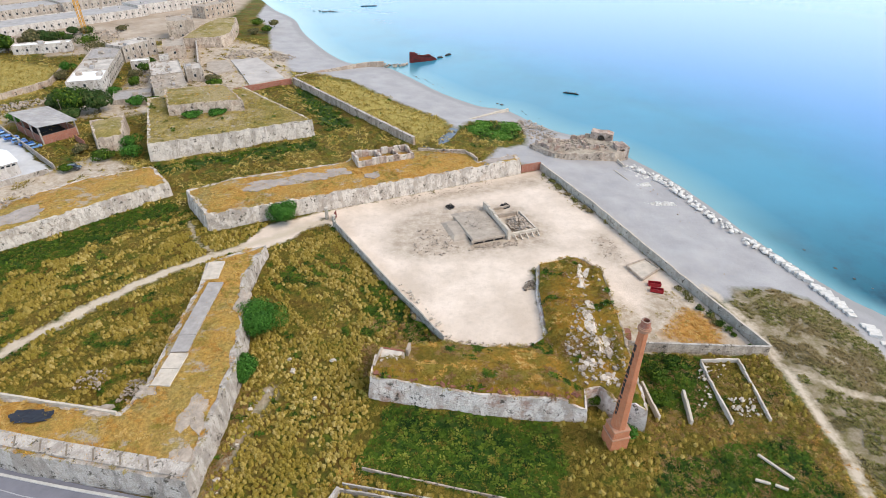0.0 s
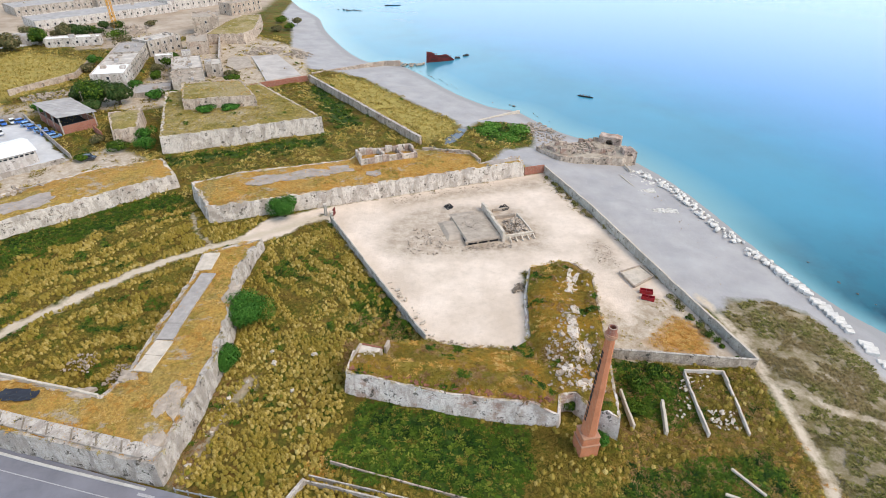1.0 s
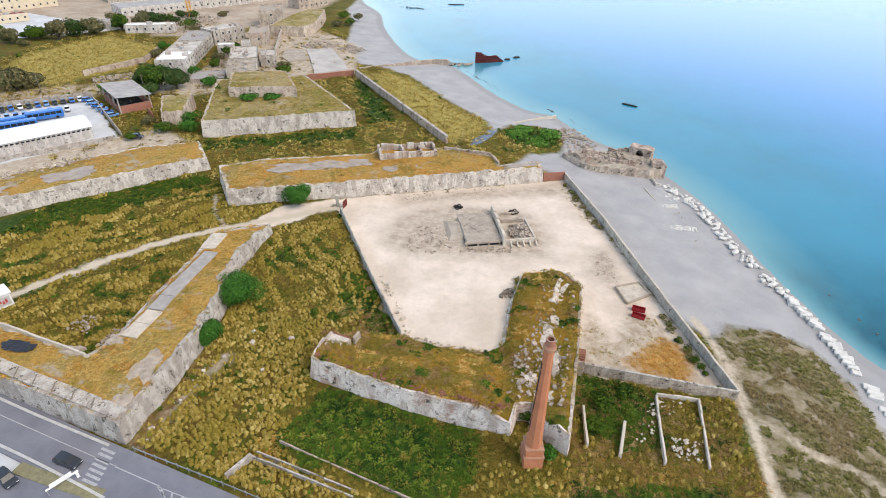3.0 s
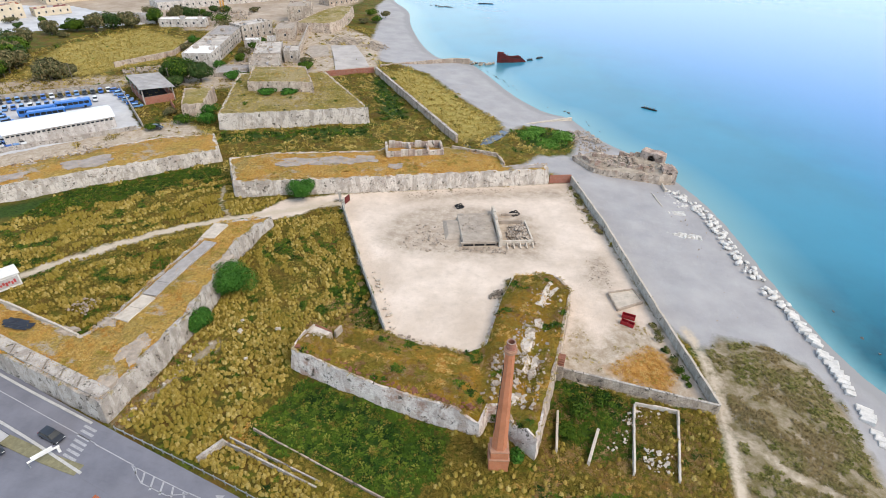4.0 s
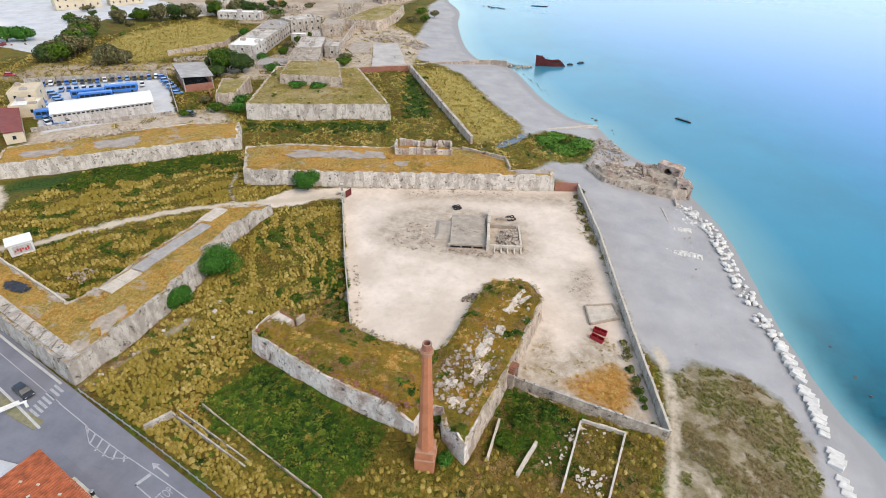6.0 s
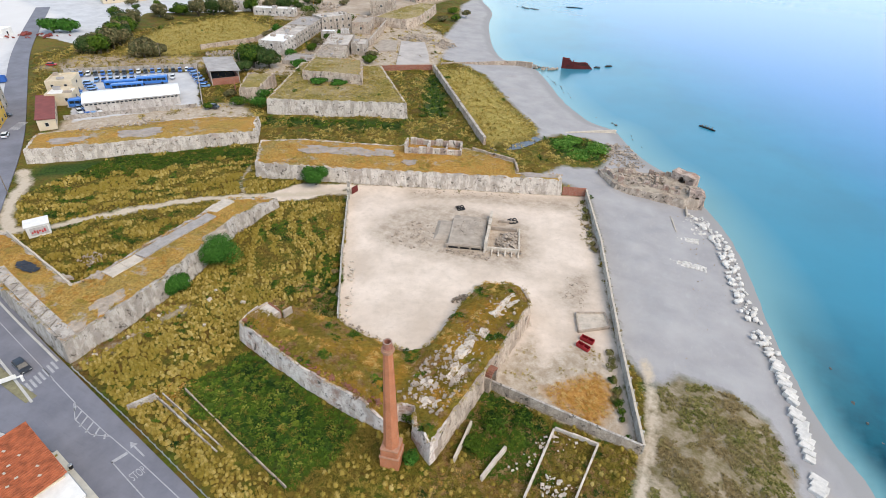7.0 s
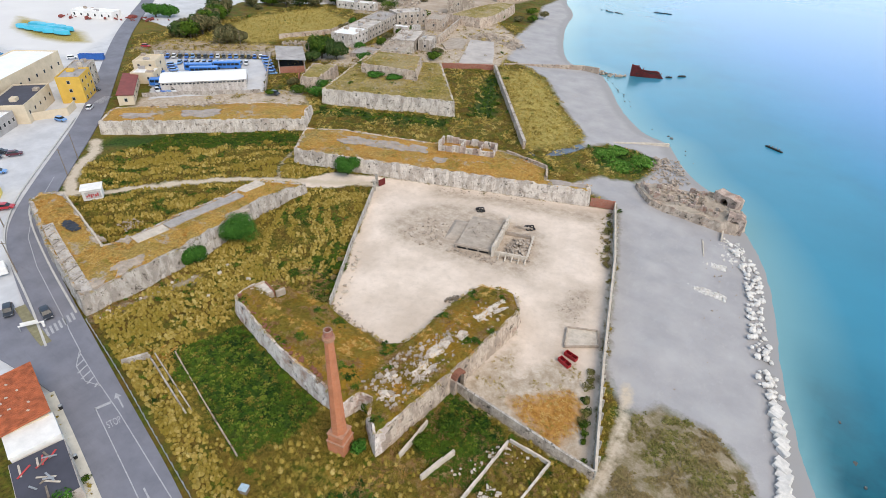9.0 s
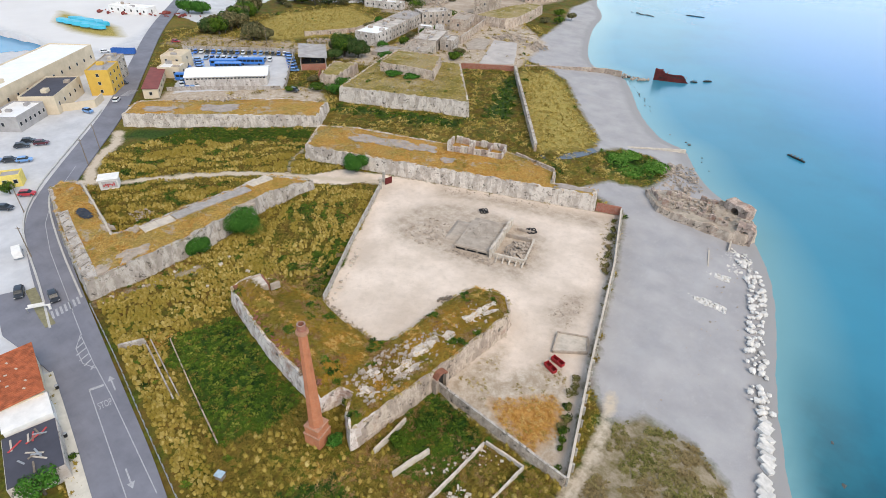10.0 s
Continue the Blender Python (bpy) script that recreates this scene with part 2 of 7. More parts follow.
BRICK_WALL = make_brick("brick_wall", (0.36, 0.14, 0.09), (0.28, 0.10, 0.07), (0.30, 0.22, 0.18), 2.5)
TURF_Y = make_turf("yellow_green_turf", (0.31, 0.215, 0.040), (0.16, 0.17, 0.020), (0.44, 0.225, 0.030), scale=0.14, open_ground=0.66)
TURF_FORT = make_turf("olive_fort_turf", (0.45, 0.345, 0.12), (0.25, 0.225, 0.05), (0.47, 0.37, 0.20), (0.50, 0.43, 0.34), 0.16, 0.60)
TURF_O = make_turf("orange_dry_turf", (0.52, 0.345, 0.085), (0.42, 0.32, 0.11), (0.60, 0.315, 0.075), scale=0.10, open_ground=0.585)
SLAB = paint("grey_paving_slab", (0.36, 0.33, 0.31), 0.9, 0, 0.3, 0.7)
WHITE_SLAB = paint("white_lime_slab", (0.55, 0.48, 0.40), 0.9, 0, 0.3, 0.7)
WHITE = paint("white_wash", (0.78, 0.76, 0.73), 0.7, 0, 0.18, 0.6)
LINE = paint("road_paint", (0.40, 0.40, 0.42), 0.7, 0, 0.35, 2.5)
# Near-black for black parts, and for shade painted into openings.
DARK = paint("black_and_shade", (0.025, 0.024, 0.023), 0.9)
RUBBLE = paint("pale_rubble", (0.41, 0.34, 0.275), 0.95, 0, 0.45, 0.8)
ROCK = paint("white_limestone", (0.66, 0.63, 0.59), 0.9, 0, 0.3, 0.9)
RUST = paint("rusty_red_steel", (0.15, 0.024, 0.022), 0.7, 0.2, 0.6, 0.5)
STEEL = paint("galvanised_steel", (0.42, 0.43, 0.44), 0.5, 0.6, 0.25, 1.0)
WOOD = paint("grey_weathered_wood", (0.22, 0.18, 0.14), 0.9, 0, 0.4, 2.0)
BARK = paint("bark", (0.10, 0.08, 0.06), 0.95, 0, 0.4, 3.0)
LEAF_DRY = make_leaf("dry_grass", [(0.0, (0.17, 0.125, 0.020)), (0.3, (0.29, 0.215, 0.042)), (0.7, (0.40, 0.30, 0.078)), (0.94, (0.50, 0.395, 0.145)), (1.0, (0.15, 0.155, 0.016))], drift=(0.24, 0.185, 0.028))
LEAF_FAR = make_leaf("pale_meadow_grass", [(0.0, (0.21, 0.155, 0.025)), (0.5, (0.38, 0.28, 0.065)), (1.0, (0.53, 0.41, 0.14))])
LEAF_BROWN = make_leaf("brown_stalks", [(0.0, (0.15, 0.08, 0.03)), (0.5, (0.27, 0.155, 0.065)), (1.0, (0.36, 0.255, 0.12))])
LEAF_MEAD = make_leaf("meadow_grass", [(0.0, (0.085, 0.074, 0.010)), (0.4, (0.20, 0.158, 0.022)), (0.8, (0.34, 0.25, 0.052)), (1.0, (0.07, 0.10, 0.009))], drift=(0.195, 0.13, 0.026))
LEAF_GREEN = make_leaf("green_weeds", [(0.0, (0.008, 0.024, 0.004)), (0.5, (0.030, 0.078, 0.008)), (0.85, (0.085, 0.145, 0.013)), (1.0, (0.17, 0.21, 0.023))], drift=(0.068, 0.118, 0.009))
LEAF_ORANGE = make_leaf("orange_straw", [(0.0, (0.32, 0.145, 0.028)), (0.5, (0.52, 0.29, 0.062)), (1.0, (0.56, 0.40, 0.15))])
LEAF_SCRUB = make_leaf("shore_scrub", [(0.0, (0.08, 0.09, 0.018)), (0.5, (0.17, 0.16, 0.045)), (1.0, (0.29, 0.24, 0.11))], drift=(0.23, 0.165, 0.085))
LEAF_TREE = make_leaf("tree_leaves", [(0.0, (0.022, 0.078, 0.010)), (0.6, (0.045, 0.14, 0.016)), (1.0, (0.09, 0.21, 0.03))])
LEAF_LIME = make_leaf("lime_weeds", [(0.0, (0.06, 0.10, 0.012)), (0.6, (0.14, 0.18, 0.02)), (1.0, (0.26, 0.27, 0.045))])
LEAF_CAROB = make_leaf("carob_leaves", [(0.0, (0.018, 0.042, 0.010)), (0.6, (0.04, 0.08, 0.018)), (1.0, (0.10, 0.11, 0.035))])
LEAF_OLIVE = make_leaf("olive_leaves", [(0.0, (0.05, 0.06, 0.025)), (0.6, (0.13, 0.12, 0.05)), (1.0, (0.24, 0.18, 0.09))])


# ---- small builders ----
def link_mesh(name, verts, faces, mats, parent=None, smooth=False):
    me = bpy.data.meshes.new(name)
    me.from_pydata([tuple(map(float, v)) for v in verts], [], [tuple(map(int, f)) for f in faces])
    for m in mats if isinstance(mats, (list, tuple)) else [mats]:
        me.materials.append(m)
    if smooth:
        me.polygons.foreach_set("use_smooth", [True] * len(me.polygons))
    ob = new(name, me)
    ob.parent = parent
    return ob


def part(name, bm, material, parent, label=""):
    me = bpy.data.meshes.new(name)
    bmesh.ops.recalc_face_normals(bm, faces=bm.faces[:])
    bm.to_mesh(me)
    bm.free()
    me.materials.append(material)
    ob = new(name, me)
    ob.parent = parent
    return tagged(ob, label)


def thing(name, x, y, z, rz, label, category, group="", kind=""):
    ob = new(name)
    ob.matrix_basis = pose(x, y, z, 0, 0, rz)
    return tagged(ob, label, category, group, kind)


def box(bm, cx, cy, cz, sx, sy, sz, bevel=0.0, rz=0.0, taper=1.0):
    """A box by its centre and size; taper narrows its top."""
    r = bmesh.ops.create_cube(bm, size=1.0)
    vs = r["verts"]
    for v in vs:
        k = taper if v.co.z > 0 else 1.0
        v.co = Vector((v.co.x * sx * k, v.co.y * sy * k, v.co.z * sz))
    if bevel:
        es = list({e for v in vs for e in v.link_edges})
        r2 = bmesh.ops.bevel(bm, geom=es, offset=bevel, segments=1, affect="EDGES")
        vs = list({v for f in r2["faces"] for v in f.verts} | {v for v in vs if v.is_valid})
    m = pose(cx, cy, cz, 0, 0, rz)
    bmesh.ops.transform(bm, matrix=m, verts=vs)
    return bm


def bx(*a, **k):
    return box(bmesh.new(), *a, **k)


def tube(bm, x, y, z0, z1, r0, r1, n=12, cap=True, tilt=(0, 0)):
    lo = [bm.verts.new((x + r0 * math.cos(6.2832 * i / n), y + r0 * math.sin(6.2832 * i / n), z0)) for i in range(n)]
    hi = [bm.verts.new((x + tilt[0] + r1 * math.cos(6.2832 * i / n), y + tilt[1] + r1 * math.sin(6.2832 * i / n), z1)) for i in range(n)]
    for i in range(n):
        bm.faces.new((lo[i], lo[(i + 1) % n], hi[(i + 1) % n], hi[i]))
    if cap:
        bm.faces.new(hi)
        bm.faces.new(lo[::-1])
    return bm


def signed(px, py, poly):
    """Signed distance to a polygon, positive inside, for arrays of points."""
    P = np.array(poly, float)
    d2 = np.full(px.shape, 1e12)
    inside = np.zeros(px.shape, bool)
    for (ax, ay), (bx_, by_) in zip(P, np.roll(P, -1, 0)):
        ex, ey = bx_ - ax, by_ - ay
        t = np.clip(((px - ax) * ex + (py - ay) * ey) / (ex * ex + ey * ey + 1e-9), 0, 1)
        d2 = np.minimum(d2, (px - ax - t * ex) ** 2 + (py - ay - t * ey) ** 2)
        cross = ((ay > py) != (by_ > py)) & (px < (bx_ - ax) * (py - ay) / (by_ - ay + 1e-12) + ax)
        inside ^= cross
    return np.where(inside, 1, -1) * np.sqrt(d2)


def lines(px, py, line):
    """Distance to an open line."""
    L = np.array(line, float)
    d2 = np.full(px.shape, 1e12)
    for (ax, ay), (bx_, by_) in zip(L[:-1], L[1:]):
        ex, ey = bx_ - ax, by_ - ay
        t = np.clip(((px - ax) * ex + (py - ay) * ey) / (ex * ex + ey * ey + 1e-9), 0, 1)
        d2 = np.minimum(d2, (px - ax - t * ex) ** 2 + (py - ay - t * ey) ** 2)
    return np.sqrt(d2)


def rolling(px, py, size, seed=0.0):
    """Soft bumps from a few crossed waves, for arrays."""
    a, b = px / size + seed, py / size - seed
    return (np.sin(a * 1.7 + 1.3 * np.sin(b * 1.1)) + np.sin(b * 2.1 + 1.7 * np.sin(a * 0.9)) + np.sin((a + b) * 2.9 + np.sin(b * 3.1)) * 0.5) / 2.5


# ---- plan of the ground ----
LAND_CORNERS = [(-3900, -3900), (40, -3900), (92, -300), (94, 0), (99, 50), (97, 80), (89.8, 91), (85.2, 105), (81.5, 118), (79.2, 130), (75.4, 146), (69.5, 160), (58, 180), (46, 190), (37, 204), (32.5, 213),
                (22, 216), (6.5, 235), (-8.6, 262), (-20, 279), (-37, 282), (-49, 300), (-63, 330), (-76, 362), (-86, 398), (-117, 445), (-300, 900), (-1500, 3900), (-3900, 3900)]


def rounded(poly, turns=2):
    """A closed outline with its corners cut."""
    P = np.array(poly, float)
    for _ in range(turns):
        Q = np.roll(P, -1, 0)
        P = np.stack([P * 0.78 + Q * 0.22, P * 0.22 + Q * 0.78], 1).reshape(-1, 2)
    return [tuple(p) for p in P]


LAND = rounded(LAND_CORNERS)
YARD = [(-26, 123.7), (-8.2, 94.2), (3.0, 75.8), (11.8, 74), (18.5, 73.9), (22.2, 76.2), (23, 84.4), (23.4, 99.3), (33, 99), (37, 92), (35.5, 73), (62.2, 71.2), (54.8, 92.7), (44, 127), (35, 151.2), (29, 149), (-27.1, 126.8), (-40, 120), (-44, 111), (-41, 107.5), (-33, 113)]
BEACH = [(36, 152), (44.5, 127), (55.5, 92.7), (62, 86), (66, 92), (74, 92), (80.5, 88.5), (84, 80), (86, 40), (87, -50), (300, -50), (300, 500), (-120, 460), (-112, 400), (-95, 360), (-80, 300), (-62, 262), (-45, 256), (-32, 246), (-14, 222), (7, 197), (11, 184), (16, 195), (28, 197), (36, 186), (34, 172), (24, 168), (20, 160)]
WORN = [(37, 73), (60, 72.5), (54, 88), (48, 94), (43, 83), (39, 90), (36, 79)]
ORANGE = [(49.5, 82), (52.2, 84.5), (56, 82.2), (56.3, 78.8), (55.1, 73.2), (49, 74.8), (45, 77)]
LUSH = [(-9.8, 51), (-9, 48.8), (17.5, 43), (20.5, 50), (19.5, 56), (8, 58), (-6, 60.5)]
LUSH2 = [(36.5, 72), (48, 70), (49, 60), (43, 58), (36, 60)]
LUSH3 = [(35, 49), (56, 53), (58, 42), (48, 35), (30, 40)]
LUSH4 = [(-112, 95), (-71, 133), (-66, 128), (-90, 100), (-110, 86)]
LUSH5 = [(13, 186), (22, 174), (33, 178), (34, 188), (26, 194)]
LUSH6 = [(-82, 157), (-38, 177), (-34, 170), (-80, 150)]
LUSH7 = [(-34, 186), (-55, 232), (-50, 236), (-26, 190)]
LUSH8 = [(-5.5, 92), (2.5, 78), (0, 75), (-8, 84), (-12, 93)]
SCRUB = [(62, 86), (66, 92), (74, 92), (80.5, 88.5), (86, 72), (90, 40), (87, 0), (66, 0), (64, 60)]
PAVED = [(-28, 36.6), (-46, 40), (-67, 44.5), (-78, 48), (-92, 56.5), (-112, 73), (-139, 95), (-180, 123), (-236, 159), (-330, 230), (-420, 200), (-420, -40), (-120, -60), (-60, 0), (-22, 20), (-20, 32)]
LOT = [(-190, 154), (-146, 186), (-112, 154), (-137, 121)]
HARBOUR = [(-420, 20), (-284, 108.9), (-252, 116), (-234, 114), (-244, 96), (-330, 0)]
ROAD_MID = [(74, -600), (68, -60), (60, 0), (44, 22), (16.5, 30.3), (-6, 35.0), (-29, 39.9), (-41, 42.5), (-56, 46), (-70, 50), (-81, 55.5), (-98, 68.5), (-134, 98), (-174, 124.5), (-231, 162), (-270, 192), (-330, 240)]
TROD = [(-9, 107), (-2, 103), (10, 105), (22, 107), (31, 109), (31, 118), (26, 129), (10, 130), (-3, 127), (-9, 118)]
TROD2 = [(-10, 131), (28, 146), (34, 147), (36, 140), (28, 140), (-8, 127.5)]
TROD3 = [(39, 103), (45, 99), (47, 104), (45, 116), (41, 114)]
TOWN = [(-152, 296), (-190, 290), (-215, 320), (-300, 260), (-420, 240), (-420, 900), (-290, 900), (-135, 470), (-128, 400), (-145, 330)]
BARE = [(-208, 156), (-192, 158), (-148, 193), (-136, 206), (-150, 214), (-175, 196), (-210, 178)]
MEADOW = [(-200, 190), (-176, 200), (-160, 232), (-172, 268), (-214, 285), (-225, 240), (-208, 205)]
EARTHY = [[(-31.4, 46), (-29.8, 46), (-27.8, 57), (-25.6, 66), (-27.0, 66), (-29.6, 57)], [(-141, 121), (-112, 156), (-103, 166), (-83, 152), (-97, 147), (-113, 131), (-130, 106)], [(-140, 200), (-112, 200), (-88, 218), (-58, 246), (-74, 300), (-104, 325), (-150, 310), (-128, 240)]]
TOWN_WEST = [(-225, 190), (-265, 262), (-215, 300), (-300, 330), (-420, 300), (-420, 210), (-300, 205), (-262, 192)]
EAST_MEADOW = [(-3, 173), (-54, 241), (-45, 250), (-31, 242), (-15, 219), (5, 195), (8, 186)]
QUAY = [(-420, 60), (-300, 112), (-246, 119), (-214, 130), (-236, 158), (-265, 182), (-300, 230), (-420, 260)]
QUAY_GRASS = [(-315, 150), (-256, 154.6), (-234, 147.3), (-241, 140), (-262, 135), (-290, 137)]
PATHS = [[(-24, 123), (-43.8, 109.8), (-51, 105.5), (-58.7, 99.5), (-67.4, 89.2), (-78.9, 73.8), (-87, 66)], [(-84.5, 67), (-92, 70.5), (-100, 77), (-106, 84.5), (-114, 89)],
         [(60, 92), (62.3, 84), (63.2, 74.5), (63, 62), (63.2, 50.3), (60.5, 40), (57, 20)], [(63.5, 68), (70, 62), (76, 60), (80, 55), (84, 40)], [(-49.7, 108), (-55, 113), (-60, 122.6)]]


def heights(px, py):
    """Height of the bare ground."""
    d = signed(px, py, LAND)
    z = np.interp(d, [-400, -60, -12, 0, 4, 14, 32], [-14, -9, -4.2, SEA, -2.0, -1.35, -0.3])
    soft = np.clip(-signed(px, py, YARD) / 4, 0, 1) * np.clip((lines(px, py, ROAD_MID) - 5.5) / 4, 0, 1) * np.clip(d / 25, 0, 1) * np.clip(-signed(px, py, PAVED) / 3, 0, 1)
    z = z + soft * 0.35 * rolling(px, py, 7.0) + soft * 0.2 * rolling(px, py, 2.6, 3.0)
    z = np.where(d > 0, z + 0.04 * rolling(px, py, 3.0, 7.0), z)
    z = z + 1.3 * np.clip(signed(px, py, SCRUB) / 6, 0, 1) * (0.8 + 0.3 * rolling(px, py, 9, 2.0))
    z = z + np.interp(lines(px, py, [(-9.3, 63.1), (8, 58.9), (24.8, 56.9)]), [0, 1.5, 5.5], [0.6, 0.5, 0.0])
    z = np.where(signed(px, py, HARBOUR) > 0, -6.0, z)
    return np.where((lines(px, py, ROAD_MID) < 5.2), np.minimum(z, -0.04), z)


def axis(lo, hi, step, far):
    core = np.arange(lo, hi + step / 2, step)
    out = [step]
    while sum(out) < far:
        out.append(out[-1] * 1.16)
    tail = np.cumsum(out)
    return np.concatenate([lo - tail[::-1], core, hi + tail])


def grid_object(name, gx, gy, z, mat, attrs, label, category):
    nx, ny = len(gx), len(gy)
    X, Y = np.meshgrid(gx, gy)
    me = bpy.data.meshes.new(name)
    idx = np.arange(nx * ny).reshape(ny, nx)
    quads = np.stack([idx[:-1, :-1], idx[:-1, 1:], idx[1:, 1:], idx[1:, :-1]], -1).reshape(-1, 4)
    me.vertices.add(nx * ny)
    me.vertices.foreach_set("co", np.stack([X, Y, z], -1).astype(np.float32).ravel())
    me.loops.add(quads.size)
    me.loops.foreach_set("vertex_index", quads.astype(np.int32).ravel())
    me.polygons.add(len(quads))
    me.polygons.foreach_set("loop_start", np.arange(0, quads.size, 4, dtype=np.int32))
    me.polygons.foreach_set("use_smooth", np.ones(len(quads), bool))
    me.update(calc_edges=True)
    for key, val in attrs.items():
        a = me.attributes.new(key, "FLOAT", "POINT")
        a.data.foreach_set("value", val.astype(np.float32).ravel())
    me.materials.append(mat)
    return tagged(new(name, me), label, category, "", "structure")


GX, GY = axis(-230, 100, 1.0, 3600), axis(5, 400, 1.0, 3600)
XX, YY = np.meshgrid(GX, GY)
cl = lambda a: np.clip(a, -8, 8)  # noqa: E731
near_road = lines(XX, YY, ROAD_MID)
best = lambda polys: np.max([signed(XX, YY, p) for p in polys], axis=0)  # noqa: E731
grid_object("ground", GX, GY, heights(XX, YY), GROUND, {
    "yard": cl(signed(XX, YY, YARD)), "beach": cl(signed(XX, YY, BEACH)), "worn": cl(best([WORN, *EARTHY])), "orange": cl(signed(XX, YY, ORANGE)),
    "lush": cl(best([LUSH, LUSH2, LUSH3, LUSH4, LUSH5, LUSH6, LUSH7, LUSH8])), "scrub": cl(signed(XX, YY, SCRUB)), "trod": cl(best([TROD, TROD2, TROD3])), "town": cl(best([TOWN, BARE])), "meadow": cl(best([MEADOW, EAST_MEADOW, QUAY_GRASS])), "paved": cl(np.maximum(signed(XX, YY, PAVED) + 2.5, best([LOT, TOWN_WEST]))),
    "path": cl(np.max([w - lines(XX, YY, p) for p, w in zip(PATHS, (1.3, 1.6, 0.8, 0.3, 0.35))], axis=0)), "quay": cl(signed(XX, YY, QUAY)), "shore": cl(signed(XX, YY, LAND) - 4.0)},
    "dry grassy coastal ground with sand, paths and pebble beach", "ground")

SX, SY = axis(-300, 200, 2.0, 3600), axis(40, 460, 2.0, 3600)
SXX, SYY = np.meshgrid(SX, SY)
grid_object("water", SX, SY, np.full(SXX.shape, SEA), WATER, {"south_dark": np.clip((-signed(SXX, SYY, LAND) - 0.5) / 5, 0, 1) * np.clip((132 - SYY) / 42, 0, 1), "depth": np.where(signed(SXX, SYY, HARBOUR) > -6, 0.6, np.clip(-signed(SXX, SYY, LAND) / 120, 0, 1))}, "calm turquoise sea paling to blue in the distance", "sea")


# ---- roads ----
def offset(line, off):
    """A line shifted to its left by off."""
    L = np.array(line, float)
    d = np.gradient(L, axis=0)
    d /= np.linalg.norm(d, axis=1)[:, None]
    return L + off * np.stack([-d[:, 1], d[:, 0]], -1)


def smooth_line(line, step=2.0):
    """Points along a line with rounded corners."""
    L = np.array(line, float)
    for _ in range(3):
        q = np.empty((2 * len(L), 2))
        q[0], q[-1] = L[0], L[-1]
        q[1:-1:2], q[2:-1:2] = L[:-1] * 0.75 + L[1:] * 0.25, L[:-1] * 0.25 + L[1:] * 0.75
        L = q
    s = np.concatenate([[0], np.cumsum(np.linalg.norm(np.diff(L, axis=0), axis=1))])
    t = np.arange(0, s[-1], step)
    return np.stack([np.interp(t, s, L[:, 0]), np.interp(t, s, L[:, 1])], -1)


def strip(name, line, left, right, z, mat, thick=0.0, parent=None):
    a, b = offset(line, left), offset(line, right)
    n = len(a)
    v = [(x, y, z) for x, y in a] + [(x, y, z) for x, y in b]
    f = [(i, i + n, i + n + 1, i + 1) for i in range(n - 1)]
    if thick:
        v += [(x, y, z - thick) for x, y in a] + [(x, y, z - thick) for x, y in b]
        f += [(i + 2 * n, i, i + 1, i + 2 * n + 1) for i in range(n - 1)] + [(i + n, i + 3 * n, i + 3 * n + 1, i + n + 1) for i in range(n - 1)]
        f += [(0, 2 * n, 3 * n, n), (n - 1, 2 * n - 1, 4 * n - 1, 3 * n - 1)]
    return link_mesh(name, v, f, mat, parent)


ROADL = smooth_line(ROAD_MID)
road = tagged(strip("road", ROADL, 3.9, -3.7, 0.05, ASPHALT, 0.3), "grey two-lane asphalt road with worn white markings", "road", "", "structure")


slab_pts = [(-30, 36.6), (-46, 37.6), (-48, 33), (-34, 30), (-24, 31.4), (-17.5, 32.0), (-3, 29.2), (12, 26.0), (14, 27.5), (-6, 32.5), (-22, 36.2)]
tagged(link_mesh("junction", [(x, y, 0.035) for x, y in slab_pts] + [(x, y, -0.3) for x, y in slab_pts], [tuple(range(11))] + [(i, i + 11, (i + 1) % 11 + 11, (i + 1) % 11) for i in range(11)], ASPHALT), "asphalt side junction beside the houses", "road", "", "structure")


# ---- ramparts ----
from mathutils import geometry


